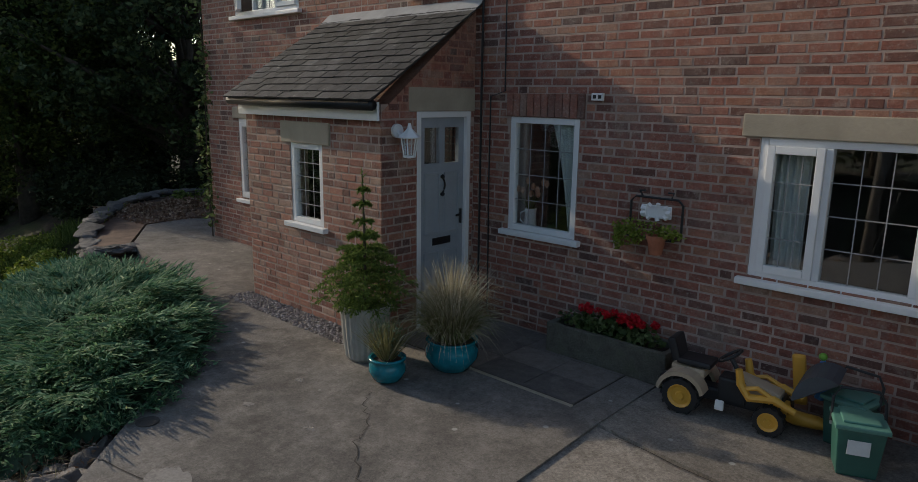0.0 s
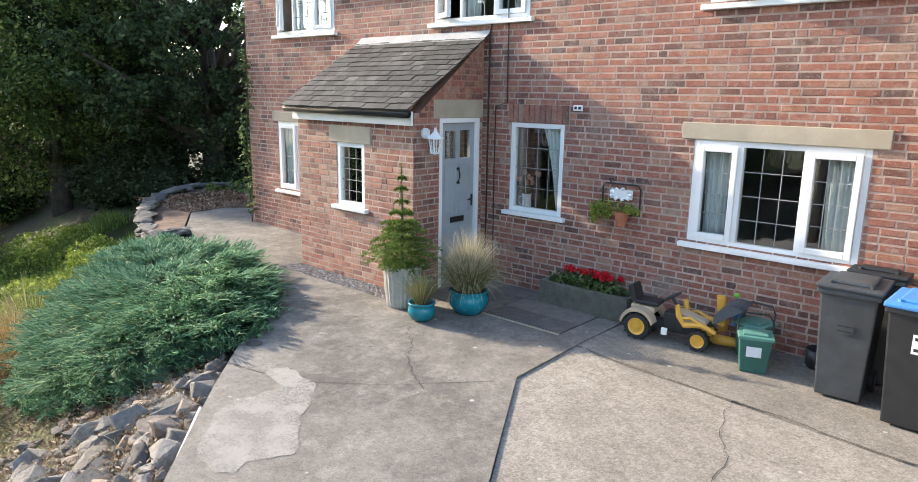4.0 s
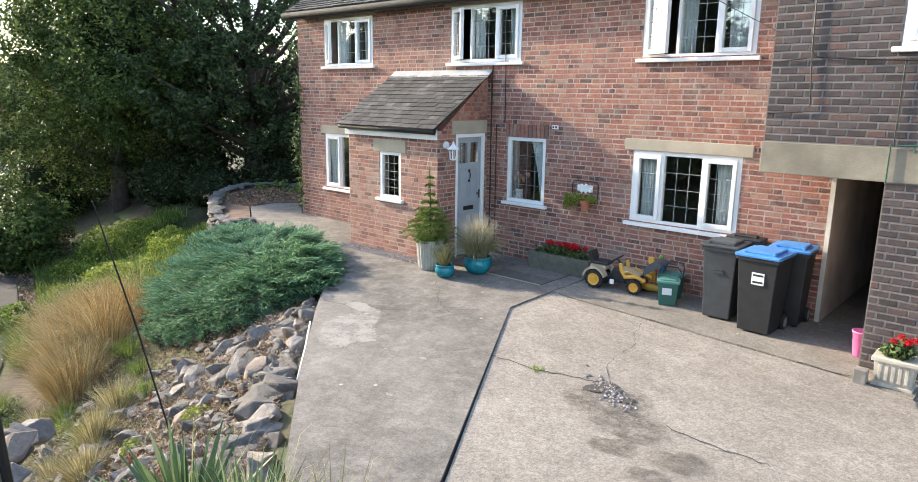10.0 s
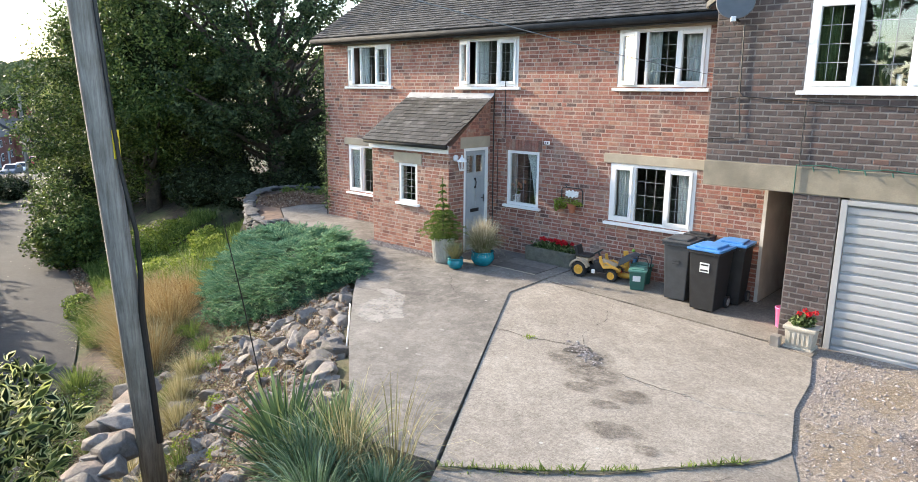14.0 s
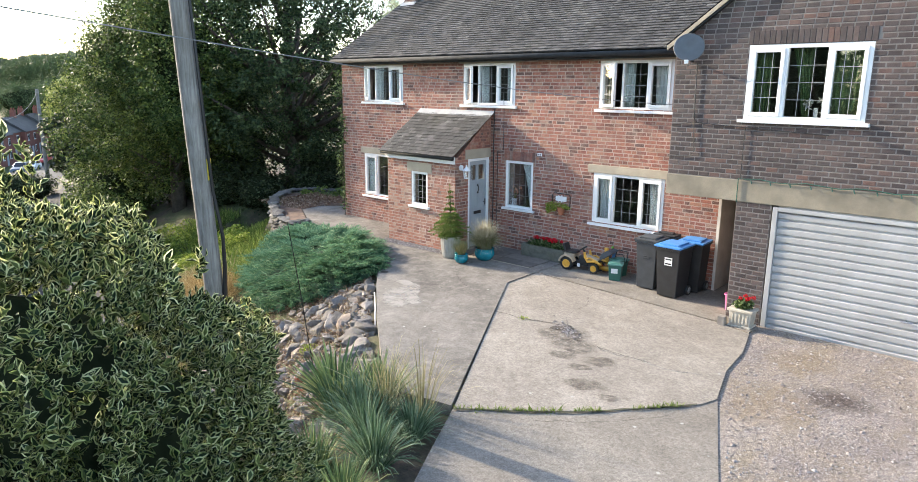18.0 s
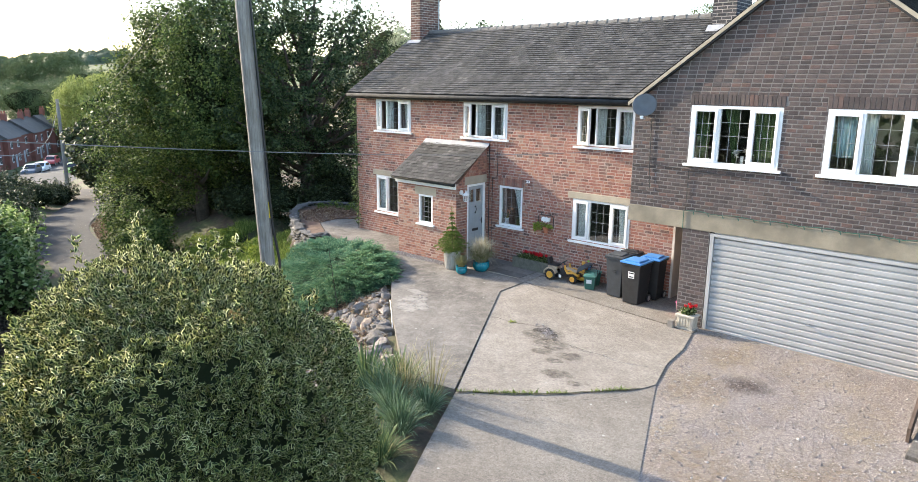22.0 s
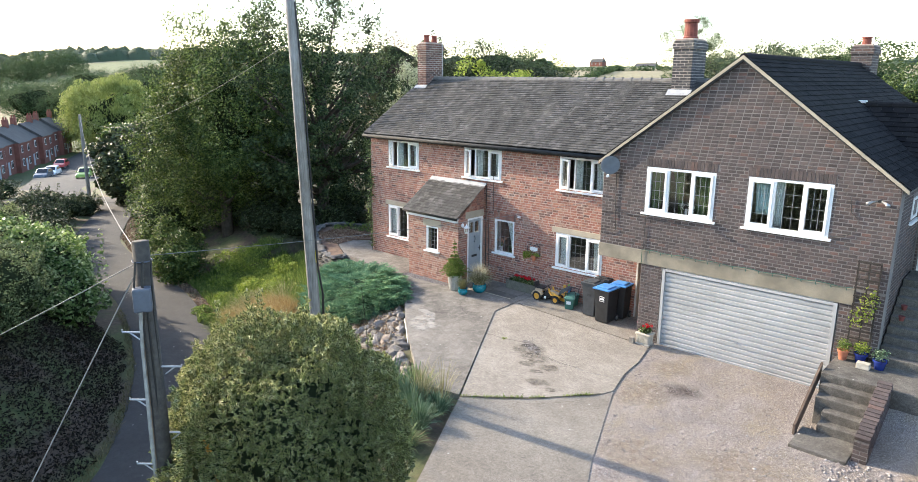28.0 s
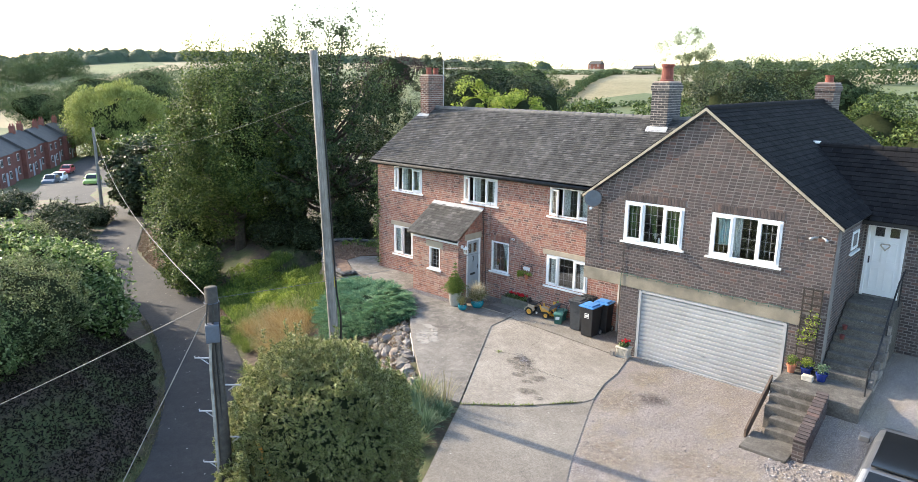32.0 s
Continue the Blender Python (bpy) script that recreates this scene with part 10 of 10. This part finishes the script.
def car(x, y, z, turn, paint, label, L=3.9, W=1.7, H=1.45, dark_roof=False):
    """A hatchback, its nose to -y in its own frame."""
    c = thing("car", (x, y, z), label, "car", turn=turn)
    side = [(-L / 2, 0.35), (-L / 2 + 0.05, 0.62), (-L / 2 + 0.25, 0.76), (-L * 0.22, 0.90), (-L * 0.04, H - 0.06), (L * 0.08, H), (L * 0.34, H - 0.05), (L * 0.46, 0.95), (L / 2, 0.80), (L / 2, 0.32)]
    bm = bmesh.new()
    rings = []
    for s in (-1, -0.86, 0, 0.86, 1):
        r = []
        for yy, zz in side:
            k = 1.0 - max(0.0, zz - 0.85) * 0.28
            drop = 0.06 * (abs(s) == 1)
            r.append(bm.verts.new((s * W / 2 * k, yy * (1 - 0.02 * (abs(s) == 1)), zz - drop * (zz > 0.6))))
        rings.append(r)
    for a, b in zip(rings, rings[1:]):
        for i in range(len(side)):
            j = (i + 1) % len(side)
            bm.faces.new((a[i], b[i], b[j], a[j]))
    bm.faces.new(rings[0])
    bm.faces.new(rings[-1][::-1])
    bmesh.ops.recalc_face_normals(bm, faces=bm.faces[:])
    body = part("body", bm, paint, c, smooth=False)
    sub = body.modifiers.new("soft", "BEVEL")
    sub.width, sub.segments, sub.limit_method = 0.04, 2, "ANGLE"

    def pane(name, pts):
        part(name, (pts, [tuple(range(len(pts)))]), M_cglass, c)

    k1, k2 = W / 2 * (1 - 0.0 * 0.28) * 0.80, W / 2 * 0.70
    y0, z0, y1, z1 = -L * 0.215, 0.925, -L * 0.05, H - 0.075
    pane("windscreen", [(-k1, y0, z0 + 0.012), (k1, y0, z0 + 0.012), (k2, y1, z1 + 0.012), (-k2, y1, z1 + 0.012)])
    pane("rear_window", [(k1, L * 0.455, 0.985), (-k1, L * 0.455, 0.985), (-k2, L * 0.35, H - 0.07), (k2, L * 0.35, H - 0.07)])
    if dark_roof:
        part("roof_panel", boxed(-k2 + 0.0, k2 - 0.0, -L * 0.03, L * 0.33, H - 0.02, H + 0.014, 0.008), M_cglass, c, "dark glass roof panel")
    for s in (-1, 1):
        w1, w2 = s * (W / 2 * (1 - 0.08 * 0.28) + 0.012), s * (W / 2 * (1 - 0.48 * 0.28) + 0.012)
        pts = [(w1, -L * 0.17, 0.93), (w1, L * 0.38, 0.95), (w2, L * 0.30, H - 0.14), (w2, -L * 0.02, H - 0.14)]
        pane("side_window", pts if s > 0 else pts[::-1])
        part("wing_mirror", boxed(s * W / 2 - 0.02 + (0.02 if s > 0 else -0.16), s * W / 2 + (0.18 if s > 0 else 0.0), -L * 0.17, -L * 0.12, 0.93, 1.05, 0.02), paint, c)
        part("headlight", boxed(s * W * 0.36 - 0.14, s * W * 0.36 + 0.14, -L / 2 - 0.01, -L / 2 + 0.2, 0.58, 0.7, 0.03), M_glass, c)
        for yy in (-L * 0.31, L * 0.31):
            wh = wheel(c, 0, 0, 0, 0.3, 0.2)
            wh.matrix_basis = Matrix.Translation((s * (W / 2 - 0.09), yy, 0.3)) @ pose(0, 0, 0, 0, 0, 90)
    return c


def paint(name, c):
    m = plain(name, c, 0.3, 0.5 if name == "silver_paint" else 0.1, vary=0.05, bumpy=0.0)
    return m


car(13.52, -4.45, -0.02, 182, paint("silver_paint", (0.17, 0.175, 0.185)), "silver hatchback parked on the gravel", 3.9, 1.72, 1.42, True)
for x, y, turn, c, lab in ((-87.2, 18.8, 58, (0.20, 0.30, 0.05), "lime green hatchback parked in the village"), (-101.0, 18.9, 58, (0.70, 0.72, 0.74), "white car parked by the terrace"), (-97.2, 16.6, 58, (0.06, 0.08, 0.11), "dark blue car parked by the terrace"), (-111.5, 23.6, 58, (0.42, 0.03, 0.03), "red car parked by the terrace")):
    car(x, y, land(x, y) + 0.40, turn, paint("car_paint", c), lab)
